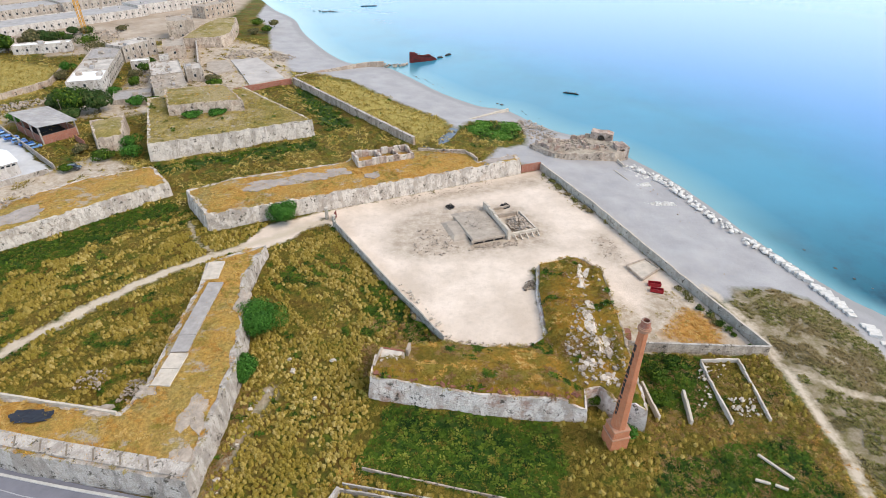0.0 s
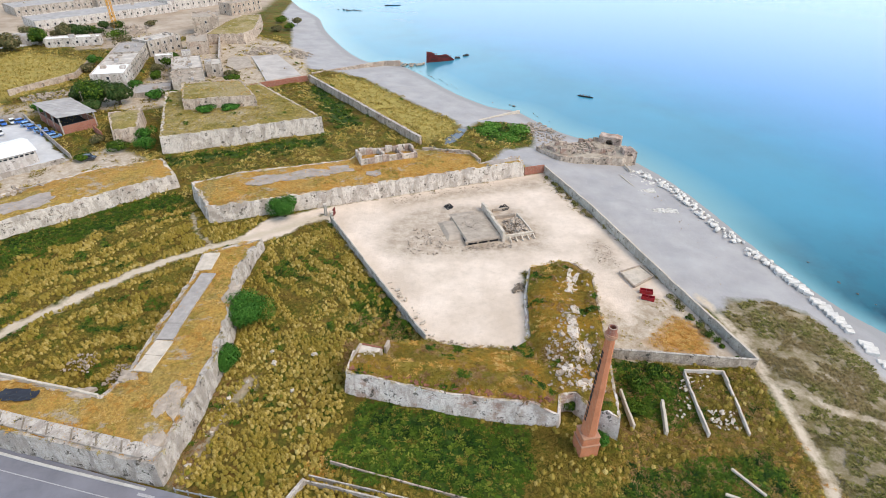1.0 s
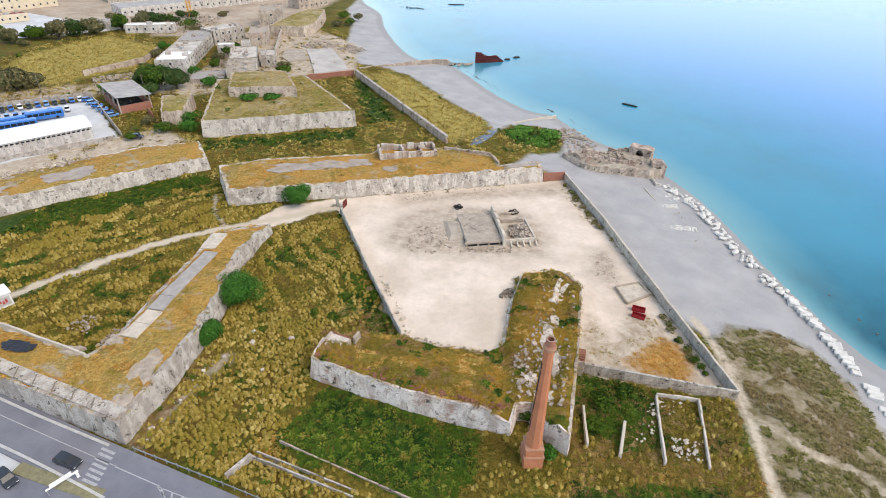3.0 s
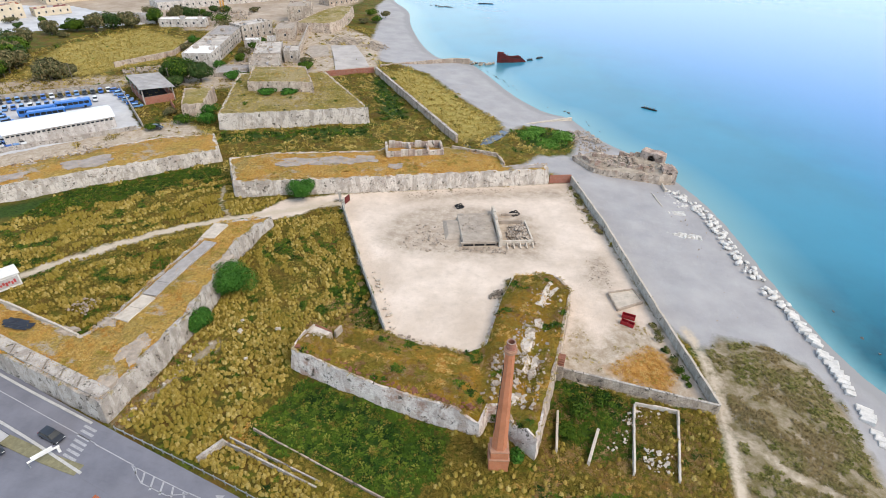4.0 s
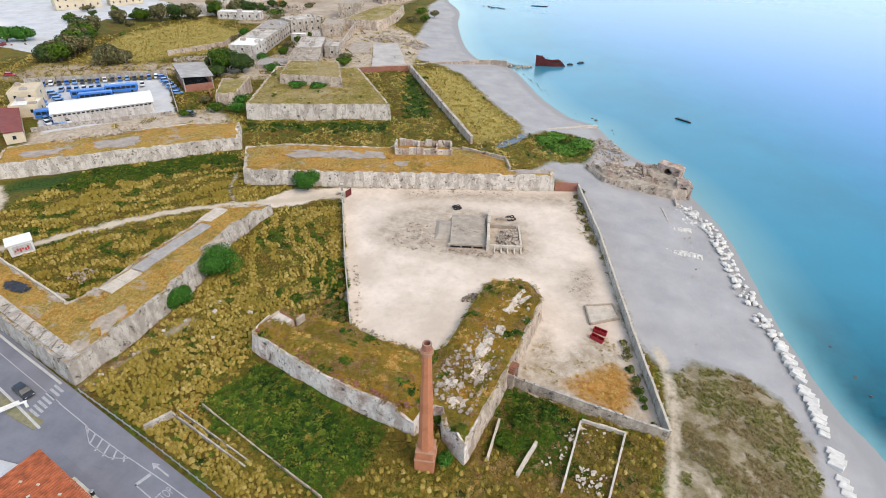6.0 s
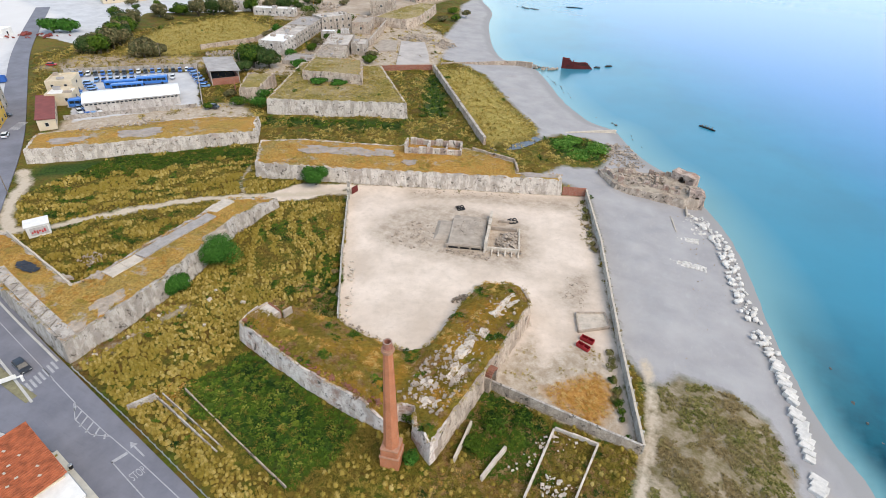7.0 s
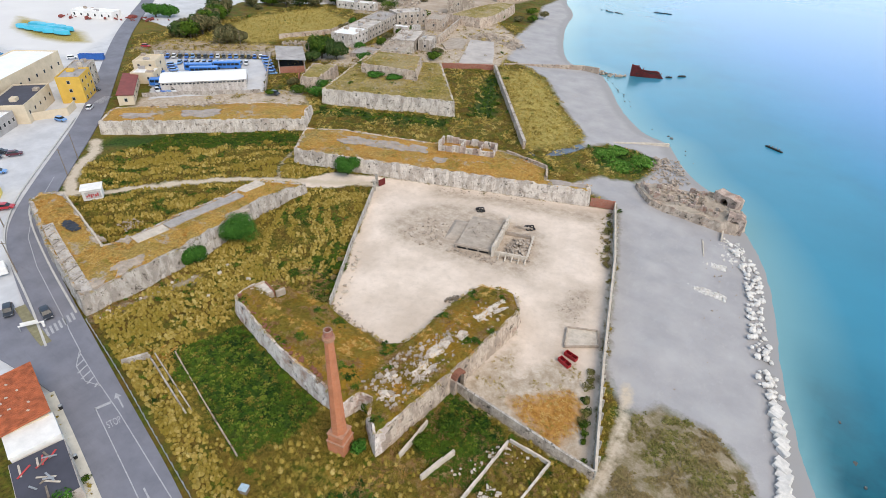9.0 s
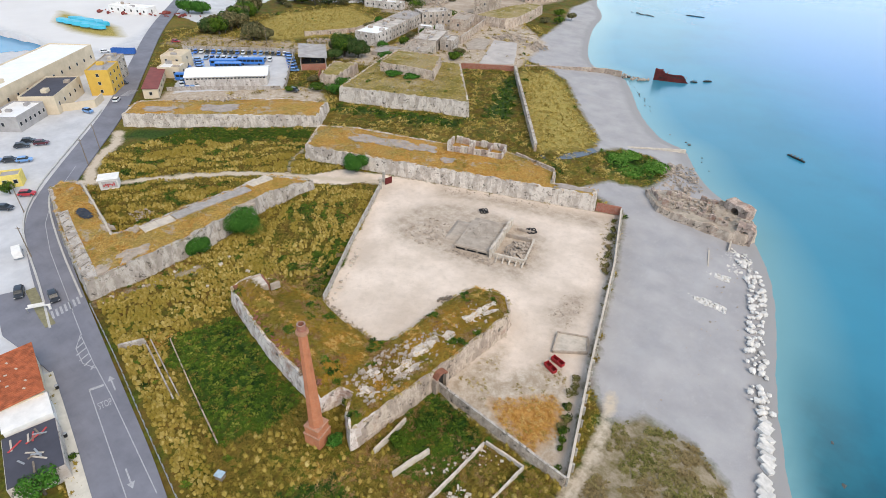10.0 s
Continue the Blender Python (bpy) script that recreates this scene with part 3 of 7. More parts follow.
def rampart(name, poly, ztop, wall_mat, turf_mat, label, z0=-0.6, batter=0.5, rag=0.35, seed=1, category="rampart", turf_step=1.6, second=None, cap=1.0):
    """An old earth-filled rampart: leaning masonry faces with a ragged crest, and an uneven turf top. ztop gives the top's height for arrays."""
    t = tagged(new(name), label, category)
    P = np.array(poly, float)
    if np.sum(P[:, 0] * np.roll(P[:, 1], -1) - P[:, 1] * np.roll(P[:, 0], -1)) < 0:
        P = P[::-1]
    ring = []
    for a, b in zip(P, np.roll(P, -1, 0)):
        n = max(1, int(np.linalg.norm(b - a) / 0.9))
        ring += [a + (b - a) * i / n for i in range(n)]
    R = np.array(ring)
    d = np.roll(R, -1, 0) - np.roll(R, 1, 0)
    nrm = np.stack([d[:, 1], -d[:, 0]], -1) / np.linalg.norm(d, axis=1)[:, None]
    rnd = np.random.RandomState(seed)
    crest = ztop(R[:, 0], R[:, 1]) + rnd.uniform(-rag, rag * 0.3, len(R)) * 0.55
    crest += rag * 0.8 * np.minimum(0, rolling(R[:, 0], R[:, 1], 1.6, seed)) 
    crest -= np.where(ztop(R[:, 0], R[:, 1]) < 3.0, 0.45, 0.0) if second else 0
    levels = (0.0, 0.25, 0.5, 0.75, 1.0)
    n = len(R)
    verts, faces = [], []
    for k in levels:
        out = nrm * (batter * (1 - k)) + rnd.uniform(-0.13, 0.13, (n, 1)) * nrm
        for p, c in zip(R + out, crest):
            verts.append((p[0], p[1], z0 + (c - z0) * k))
    for j in range(len(levels) - 1):
        for i in range(n):
            faces.append((j * n + i, j * n + (i + 1) % n, (j + 1) * n + (i + 1) % n, (j + 1) * n + i))
    # the crest's thickness
    m0 = len(verts)
    wide = 0.3 + cap * np.clip(0.45 + 0.6 * rolling(R[:, 0], R[:, 1], 2.3, seed + 3.0), 0, 1)
    for p, q, c, w in zip(R, nrm, crest, wide):
        verts.append((p[0] - q[0] * w, p[1] - q[1] * w, c - 0.05 + rnd.uniform(-0.06, 0.06)))
    for p, q, c, w in zip(R, nrm, crest, wide):
        verts.append((p[0] - q[0] * (w + 0.1), p[1] - q[1] * (w + 0.1), c - 0.9))
    top0 = (len(levels) - 1) * n
    for i in range(n):
        k = (i + 1) % n
        faces.append((top0 + i, top0 + k, m0 + k, m0 + i))
        faces.append((m0 + i, m0 + k, m0 + n + k, m0 + n + i))
    wall = link_mesh("masonry_wall", verts, faces, [wall_mat, second[0]] if second else wall_mat, t)
    if second:
        for p in wall.data.polygons:
            p.material_index = int(second[1](p.center.x, p.center.y))
    inner = [Vector((p[0] - q[0] * 0.25, p[1] - q[1] * 0.25)) for p, q in zip(R, nrm)]
    lo, hi = P.min(0), P.max(0)
    gx, gy = np.meshgrid(np.arange(lo[0], hi[0], turf_step), np.arange(lo[1], hi[1], turf_step))
    gx, gy = gx.ravel() + rnd.uniform(-0.4, 0.4, gx.size), gy.ravel() + rnd.uniform(-0.4, 0.4, gy.size)
    keep = signed(gx, gy, P) > 0.9
    pts = inner + [Vector((x, y)) for x, y in zip(gx[keep], gy[keep])]
    m = len(inner)
    res = geometry.delaunay_2d_cdt(pts, [(i, (i + 1) % m) for i in range(m)], [], 1, 1e-4)
    vx = np.array([v[:] for v in res[0]])
    zz = ztop(vx[:, 0], vx[:, 1]) + 0.12 * rolling(vx[:, 0], vx[:, 1], 1.7) + 0.15 * rolling(vx[:, 0], vx[:, 1], 4.5, 2)
    inset = signed(vx[:, 0], vx[:, 1], P)
    zz -= 0.22 * np.clip(1.2 - inset / max(cap, 0.3), 0, 1)
    edge = inset < 0.5
    zz -= edge * (0.12 + 0.25 * rag * (rolling(vx[:, 0], vx[:, 1], 1.6, seed) < 0))
    link_mesh("turf", np.column_stack([vx, zz]), res[2], turf_mat, t, True)
    return t


flat = lambda h: (lambda x, y: np.full(np.shape(x), float(h)))  # noqa: E731
BASTION = [(-9.3, 63.1), (8, 58.9), (24.8, 56.9), (25.5, 60.5), (28.0, 61.0), (29.3, 58.3), (33.6, 55.3), (35.4, 72), (36.9, 92), (36.2, 95.5), (33.2, 98.5), (25, 99.3), (23.2, 90), (22.5, 77), (18.5, 74.3), (11, 74.2), (3.3, 75.6), (-7.9, 72.3)]


def bastion_top(x, y):
    south = lines(x, y, [(-9.3, 63.1), (8, 58.9), (24.8, 56.9)])
    east = lines(x, y, [(33.6, 55.3), (35.4, 72), (36.9, 92)])
    west = np.interp(south, [0, 1.2, 2.2, 4.6, 5.4, 9, 16.5], [4.9, 4.9, 5.5, 5.4, 3.6, 2.9, 0.4])
    arm = np.interp(east, [0, 1.9, 2.3, 4.2, 5.0, 8, 13.5], [4.5, 4.6, 3.6, 3.4, 3.9, 3.7, 1.6])
    k = np.clip((x - 21.5) / 3.0, 0, 1)
    return west * (1 - k) + arm * k


rampart("bastion", BASTION, bastion_top, PLASTER_RED, TURF_Y, "ruined bastion of whitewashed masonry with overgrown yellow-green top", seed=3, cap=0.25, second=(STONE, lambda x, y: x > 34.0))
NORTH = [(-53.4, 118), (-27, 127.6), (-7.4, 135.2), (28.3, 149), (27, 152.5), (15.5, 148), (13, 154.5), (-3, 157), (-21, 153.5), (-23, 148.5), (-52, 138.5), (-63, 131.5)]
rampart("long_rampart", NORTH, flat(4.3), PLASTER, TURF_O, "long straight rampart of stained plastered stone with orange grass", seed=4)
FORT = [(-84.5, 160), (-38, 180.8), (-70.5, 218), (-103, 205)]
rampart("fort_bastion", FORT, flat(5.4), PLASTER, TURF_FORT, "raised fort bastion with pale stained walls and grassy top", seed=5)
REDOUBT = [(-87, 185), (-63.4, 191), (-75.5, 210.5), (-95.5, 204)]
rampart("redoubt", REDOUBT, flat(9.2), STONE, TURF_FORT, "low stone redoubt standing on the grassy fort top", z0=5.0, batter=0.3, seed=6)
WEST = [(-117.5, 92.8), (-69.6, 136.6), (-80.5, 150.5), (-96, 146), (-112, 130), (-129, 105)]
rampart("west_rampart", WEST, lambda x, y: np.interp(lines(x, y, WEST[:2]), [0, 12, 22], [4.2, 4.0, 1.5]), PLASTER, TURF_O, "pale plastered rampart wall with dry grass on top", seed=7)
CORNER = [(-36.5, 106.5), (-37.6, 92), (-33.4, 76.6), (-31.9, 66.3), (-32.6, 45.4), (-57, 50.3), (-82, 56.9), (-88.5, 61.8), (-77, 63.6), (-46.4, 57.2), (-44.8, 63), (-45.5, 90.2), (-47.2, 98.5), (-43, 102.5)]
rampart("corner_rampart", CORNER, lambda x, y: np.interp(y, [45, 62, 75, 92, 106], [4.3, 4.6, 4.8, 4.0, 2.6]) * np.interp(x, [-88, -80, -60], [0.25, 0.8, 1.0]), CONCRETE, TURF_O, "long corner rampart of grey concrete and stone with orange turf", seed=8)
BLOCK = [(-103, 166), (-97, 170.5), (-104, 188), (-113.5, 183)]
tagged(strip("rampart_ledge", smooth_line([(-32.9, 46.9), (-57, 51.9), (-66, 54.2)], 2.0), 1.0, -1.2, 4.55, CONCRETE, 0.8), "wide weathered concrete ledge along the rampart edge", "ledge", "", "structure")
rampart("ruined_block", BLOCK, flat(5.0), STONE, TURF_FORT, "crumbling square stone block with grass on top", seed=9, rag=0.8)


# ---- yard walls ----
def wall_run(name, line, h, thick, mat, label, z0=-0.8, cap=None, step=2.5, post=0.0, wob=0.08, category="wall", post_side=1):
    """A free-standing wall: panels along a line, each a piece of its own, with posts and a coping."""
    t = tagged(new(name), label, category)
    L = np.array(line, float)
    for a, b in zip(L[:-1], L[1:]):
        length = np.linalg.norm(b - a)
        n = max(1, int(round(length / step)))
        ang = math.degrees(math.atan2(b[1] - a[1], b[0] - a[0]))
        for i in range(n):
            c = a + (b - a) * (i + 0.5) / n
            hh = h + random.uniform(-wob, wob)
            p = part("panel", bx(0, 0, (hh + z0) / 2, length / n - 0.02, thick, hh - z0, 0.02), mat, t)
            p.matrix_basis = pose(c[0], c[1], 0, random.uniform(-0.6, 0.6), 0, ang)
            if cap:
                q = part("coping", bx(0, 0, hh + 0.06, length / n - 0.01, thick + 0.12, 0.12, 0.02), cap, t)
                q.matrix_basis = pose(c[0], c[1], 0, 0, 0, ang)
            if post:
                e = a + (b - a) * i / n
                q = part("buttress", bx(0, post_side * thick * 0.9, (h * 0.9 + z0) / 2, 0.35, thick + post, h * 0.9 - z0, 0.02, 0, 0.9), mat, t)
                q.matrix_basis = pose(e[0], e[1], 0, 0, 0, ang)
    return t


wall_run("yard_wall_east", [(35, 151.2), (44.1, 127), (54.9, 92.8), (62.2, 71.3)], 1.9, 0.3, PANEL, "pale concrete boundary wall with buttresses along the beach", cap=WHITE_SLAB, step=3.0, post=0.5, post_side=1)
wall_run("yard_wall_south", [(36.2, 73.0), (62.0, 71.1)], 1.9, 0.3, STONE, "grey concrete cross wall between ruin and beach wall", cap=CONCRETE, step=3.2)
wall_run("yard_wall_west", [(-22.8, 119.0), (-8.2, 94.2), (3.2, 75.9)], 1.5, 0.25, PANEL, "low pale concrete wall along the sandy yard", step=2.5, wob=0.12)
wall_run("brick_boundary_wall", [(28.8, 149.3), (34.9, 151.5)], 2.2, 0.35, BRICK_WALL, "short red brick wall closing the yard corner", step=3)
wall_run("moat_wall", [(-3.4, 171), (-56.5, 241)], 2.6, 0.9, STONE, "long grey stone wall running across the grass", step=3.0, cap=CONCRETE, z0=-1.5)
wall_run("sea_wall", [(-58.3, 252.6), (-28, 274.9), (-19.7, 276.3)], 0.3, 0.8, STONE, "low stone sea wall across the beach", step=4, z0=-3)


# ---- grass, weeds and scrub ----
def tuft_template(seed, blades, spread, width, droop, core=0.0, low=0.12):
    """One tussock: leaves that fan out from a common root, so that each tussock is one island."""
    r = np.random.RandomState(seed)
    v, f = [(0, 0, -0.1)], []
    for _ in range(blades):
        az, el = r.uniform(0, 6.283), math.asin(r.uniform(low, 0.99))
        length = r.uniform(0.75, 1.1)
        d = np.array([math.cos(az) * math.cos(el) * spread, math.sin(az) * math.cos(el) * spread, math.sin(el)])
        side = np.array([-math.sin(az), math.cos(az), r.uniform(-0.3, 0.3)]) * width
        mid = d * length * 0.6
        tip = d * length + np.array([0, 0, -droop * length * math.cos(el)])
        n = len(v)
        v += [tuple(mid + side), tuple(mid - side), tuple(tip + side * 0.5), tuple(tip - side * 0.4)]
        f += [(0, n, n + 1), (n, n + 2, n + 1), (n + 1, n + 2, n + 3)]
    if core:
        rings = 3
        first = len(v)
        for j in range(rings):
            e = 1.35 * j / (rings - 0.4)
            for i in range(8):
                q = core * r.uniform(0.6, 1.3)
                a = 6.283 * (i + 0.5 * (j % 2)) / 8 + r.uniform(-0.2, 0.2)
                v.append((math.cos(a) * math.cos(e) * q, math.sin(a) * math.cos(e) * q, math.sin(e) * q - 0.05))
        v.append((0, 0, core * r.uniform(0.9, 1.1)))
        top = len(v) - 1
        for j in range(rings - 1):
            for i in range(8):
                a, b = first + j * 8 + i, first + j * 8 + (i + 1) % 8
                f += [(a, b, a + 8), (b, b + 8, a + 8)]
        f += [(first + 16 + i, first + 16 + (i + 1) % 8, top) for i in range(8)]
        f.append((0, first, first + 1))
    return np.array(v), np.array(f)


def plant(name, x, y, z, size, tall, mat, label, templates, seed=0, category="grass"):
    """Many plants joined into one mesh."""
    r = np.random.RandomState(seed)
    V, F, base = [], [], 0
    which = r.randint(0, len(templates), len(x))
    for k, (tv, tf) in enumerate(templates):
        s = which == k
        n = int(s.sum())
        if not n:
            continue
        a = r.uniform(0, 6.283, n)
        ca, sa = np.cos(a)[:, None], np.sin(a)[:, None]
        sz = (size[s] * r.uniform(0.7, 1.3, n))[:, None]
        hx = tv[None, :, 0] * sz
        hy = tv[None, :, 1] * sz
        vx = hx * ca - hy * sa + x[s][:, None]
        vy = hx * sa + hy * ca + y[s][:, None]
        vz = tv[None, :, 2] * sz * tall + z[s][:, None]
        V.append(np.stack([vx, vy, vz], -1).reshape(-1, 3))
        F.append((tf[None] + (np.arange(n) * len(tv))[:, None, None]).reshape(-1, 3) + base)
        base += n * len(tv)
    V, F = np.concatenate(V).astype(np.float32), np.concatenate(F).astype(np.int32)
    me = bpy.data.meshes.new(name)
    me.vertices.add(len(V))
    me.vertices.foreach_set("co", V.ravel())
    me.loops.add(F.size)
    me.loops.foreach_set("vertex_index", F.ravel())
    me.polygons.add(len(F))
    me.polygons.foreach_set("loop_start", np.arange(0, F.size, 3, dtype=np.int32))
    me.update(calc_edges=True)
    me.materials.append(mat)
    return tagged(new(name, me), label, category, "", "stuff")


TUSSOCK = [tuft_template(i, 20, 0.85, 0.06, 0.2, 0.62, 0.35) for i in range(5)]
WEED = [tuft_template(20 + i, 14, 1.1, 0.14, 0.15) for i in range(4)]
FARGRASS = [tuft_template(60 + i, 8, 1.2, 0.12, 0.3) for i in range(4)]
STRAW = [tuft_template(40 + i, 16, 1.15, 0.052, 0.3) for i in range(4)]
TOPS = [BASTION, NORTH, FORT, WEST, CORNER, BLOCK]
SOUTH_PLOT = [(36, 70), (56, 70), (56, 52), (36, 54)]
rg = np.random.RandomState(11)


def open_land(x, y):
    """Where wild plants stand: off the yard, paths, roads, beach and ramparts."""
    ok = (signed(x, y, YARD) < -0.3 + 1.2 * rolling(x, y, 2.0)) & (signed(x, y, BEACH) < -0.2 + rolling(x, y, 2.0)) & (lines(x, y, ROAD_MID) > 5.3)
    ok &= (signed(x, y, PAVED) < -3.0) & (signed(x, y, LOT) < -0.5) & (signed(x, y, LAND) > 6)
    for p, w in zip(PATHS, (1.3, 1.6, 1.2, 0.7, 0.4)):
        ok &= lines(x, y, p) > w + 0.2
    for p in (*EARTHY, TOWN, TOWN_WEST):
        ok &= (signed(x, y, p) < 0) | (rolling(x, y, 3.2, 3.0) + 0.5 * rolling(x, y, 1.3, 1.0) > 0.35)
    for p in TOPS:
        ok &= signed(x, y, p) < -0.6
    return ok


def sample(x0, x1, y0, y1, per_m2):
    n = int((x1 - x0) * (y1 - y0) * per_m2)
    return rg.uniform(x0, x1, n), rg.uniform(y0, y1, n)


def lushness(x, y):
    return np.max([signed(x, y, p) for p in (LUSH, LUSH2, LUSH3, LUSH4, LUSH5, LUSH6, LUSH7, LUSH8)], axis=0)


FIELD = [(-31, 45), (-14, 41), (20, 34), (24, 38), (-9, 48), (-10, 60), (-12, 74), (-2, 84), (-8, 92), (-22, 117), (-33, 112), (-36, 105), (-31, 66)]


def ridges(x, y, dx, dy, space, seed):
    """Wavering parallel ridges along a direction, from -1 to 1."""
    return np.sin(6.2832 * (x * dy - y * dx + 4.5 * rolling(x, y, 9.0, seed) + 1.2 * rolling(x, y, 3.0, seed + 4)) / space)


px, py = sample(-100, 92, 24, 132, 4.4)
k = open_land(px, py)
px, py = px[k], py[k]
lush, scr, fld = lushness(px, py), signed(px, py, SCRUB), signed(px, py, FIELD)
patch = rolling(px, py, 6.0, 1.0) + 0.7 * rolling(px, py, 2.2, 4.0)
ridge = np.where(px < -40, ridges(px, py, -0.69, -0.72, 6.5, 2.0), np.where(py > 78, ridges(px, py, -0.51, 0.86, 4.8, 1.0), 0.35 + 0.5 * ridges(px, py, 0.9, 0.43, 3.4, 3.0)))
ridge = 0.75 * ridge + 0.75 * rolling(px, py, 2.0, 4.0) + 0.45 * rolling(px, py, 11.0, 9.0)
pick = rg.uniform(0, 1, len(px))
pz = heights(px, py)
green = (lush > -0.5 + np.where(py > 80, 3.5, 1.0) * rolling(px, py, 2.5)) & (scr < 0) & (pick < 0.72)
green |= (scr < -1) & (ridge < -0.45) & (rolling(px, py, 7.0, 5.0) > 0.15) & (pick < 0.55) & (lush < 0)
bush = (scr > -0.5) & (pick < 0.95) & (rolling(px, py, 4.5, 6.0) + 0.6 * rolling(px, py, 1.6, 2.0) > -0.45 - 0.05 * np.clip(scr - 3, -4, 0))
dry = ~green & (scr < -0.5) & ((pick < 0.10) | ((fld > 0) & (ridge > -0.35) & (pick < 0.9)) | ((px < -40) & (ridge > 0.05) & (pick < 0.72)))
mead = ~green & (scr < -0.5) & ~dry & (pick < 0.9)
sz = 0.50 + 0.12 * np.clip(ridge, -1, 1)
plant("dry_tussocks", px[dry], py[dry], pz[dry] + 0.12 * np.clip(ridge[dry], -1, 1), sz[dry] * 0.9, 1.5, LEAF_DRY, "pale yellow dry grass tussocks covering the field", TUSSOCK, 1)
plant("meadow_grass", px[mead], py[mead], pz[mead], sz[mead] * 1.1, 0.8, LEAF_MEAD, "olive and yellow meadow grass between the ramparts", STRAW, 2)
plant("green_weeds", px[green], py[green], pz[green], 0.5 + 0.3 * pick[green], 0.65, LEAF_GREEN, "lush dark green weeds in the sunken plots", WEED, 3, "weeds")
plant("shore_scrub", px[bush], py[bush], pz[bush], 0.35 + 0.35 * pick[bush], 0.6, LEAF_SCRUB, "sparse grey-green scrub on the shore bank", WEED, 4, "scrub")

px, py = sample(-230, 45, 132, 330, 0.62)
k = open_land(px, py)
px, py = px[k], py[k]
patch, pick, pz = rolling(px, py, 8.0, 1.0) + 0.7 * rolling(px, py, 3.0, 4.0), rg.uniform(0, 1, len(px)), heights(px, py)
green = ((lushness(px, py) > 3.5 * rolling(px, py, 3.0)) & (pick < 0.75)) | (patch < -1.15)
swell = ridges(px, py, -0.55, 0.83, 11.0, 6.0) + 0.7 * rolling(px, py, 3.5, 2.0)
dry = ~green & ((swell > 0.0) | (signed(px, py, MEADOW) > 0) | ((signed(px, py, EAST_MEADOW) > 0) & (pick > 0.12)))
mead = ~green & ~dry
plant("far_dry_tussocks", px[dry], py[dry], pz[dry], np.full(dry.sum(), 0.95), 0.8, LEAF_FAR, "yellow grass tussocks around the upper fort", FARGRASS, 5)
plant("far_meadow_grass", px[mead], py[mead], pz[mead], np.full(mead.sum(), 0.95), 0.7, LEAF_MEAD, "olive meadow grass around the upper fort", FARGRASS, 6)
plant("far_weeds", px[green], py[green], pz[green], np.full(green.sum(), 0.9), 0.8, LEAF_GREEN, "dark green weeds in the old moat", WEED, 7, "weeds")


def turf_plants(name, poly, ztop, dens, mats, label, seed, size=0.45):
    lo, hi = np.min(poly, 0), np.max(poly, 0)
    x, y = sample(lo[0], hi[0], lo[1], hi[1], dens)
    k = signed(x, y, poly) > 0.5 + 1.0 * rolling(x, y, 2.3, 5.0)
    x, y = x[k], y[k]
    z = ztop(x, y) - 0.05
    w = rolling(x, y, 4.0, seed) + 0.6 * rolling(x, y, 1.6, seed)
    for i, (mat, nm, lo_, hi_) in enumerate(mats):
        s = (w > lo_) & (w <= hi_)
        plant(nm, x[s], y[s], z[s], size + 0.2 * rg.uniform(0, 1, s.sum()), 0.7, mat, label, WEED if mat is LEAF_GREEN else STRAW, seed * 10 + i)


def crest_plants(name, poly, ztop, mat, label, seed, per_m=0.8):
    P = np.array(poly, float)
    X, Y = [], []
    for a, b in zip(P, np.roll(P, -1, 0)):
        n = int(np.linalg.norm(b - a) * per_m)
        u = rg.uniform(0, 1, n)
        X += list(a[0] + (b[0] - a[0]) * u + rg.uniform(-0.25, 0.35, n))
        Y += list(a[1] + (b[1] - a[1]) * u + rg.uniform(-0.25, 0.35, n))
    X, Y = np.array(X), np.array(Y)
    k = rolling(X, Y, 3.0, seed) > -0.35
    X, Y = X[k], Y[k]
    plant(name, X, Y, ztop(X, Y) - 0.1, 0.3 + 0.25 * rg.uniform(0, 1, len(X)), 0.8, mat, label, STRAW, seed)


corner_top = lambda x, y: np.interp(y, [45, 62, 75, 92, 106], [4.3, 4.6, 4.8, 4.0, 2.6]) * np.interp(x, [-88, -80, -60], [0.25, 0.8, 1.0])  # noqa: E731
turf_plants("bastion_grass", BASTION, bastion_top, 3.4, [(LEAF_GREEN, "bastion_weeds", -2, -0.62), (LEAF_BROWN, "bastion_stalks", -0.62, -0.15), (LEAF_MEAD, "bastion_grass", -0.15, 0.45), (LEAF_ORANGE, "bastion_straw", 0.45, 0.85), (LEAF_DRY, "bastion_tussocks", 0.9, 2.0)], "wild grass on the bastion top", 1)
turf_plants("long_rampart_grass", NORTH, flat(4.35), 1.5, [(LEAF_DRY, "rampart_grass", -1.2, -0.2), (LEAF_ORANGE, "rampart_straw", 0.0, 1.4)], "orange straw on the long rampart", 2)
turf_plants("fort_grass", FORT, flat(5.45), 1.0, [(LEAF_FAR, "fort_grass", -2, 0.1), (LEAF_DRY, "fort_tussocks", 0.1, 0.9), (LEAF_GREEN, "fort_weeds", 0.9, 2)], "grass on the upper fort", 3, 0.55)
turf_plants("west_grass", WEST, lambda x, y: np.interp(lines(x, y, WEST[:2]), [0, 12, 22], [4.2, 4.0, 1.5]), 0.6, [(LEAF_DRY, "west_tussocks", -2, -0.2), (LEAF_ORANGE, "west_straw", 0, 1.2)], "dry grass on the west rampart", 4)
turf_plants("corner_grass", CORNER, corner_top, 1.8, [(LEAF_DRY, "corner_tussocks", -2, -0.35), (LEAF_ORANGE, "corner_straw", -0.1, 1.1)], "orange straw on the corner rampart", 5)

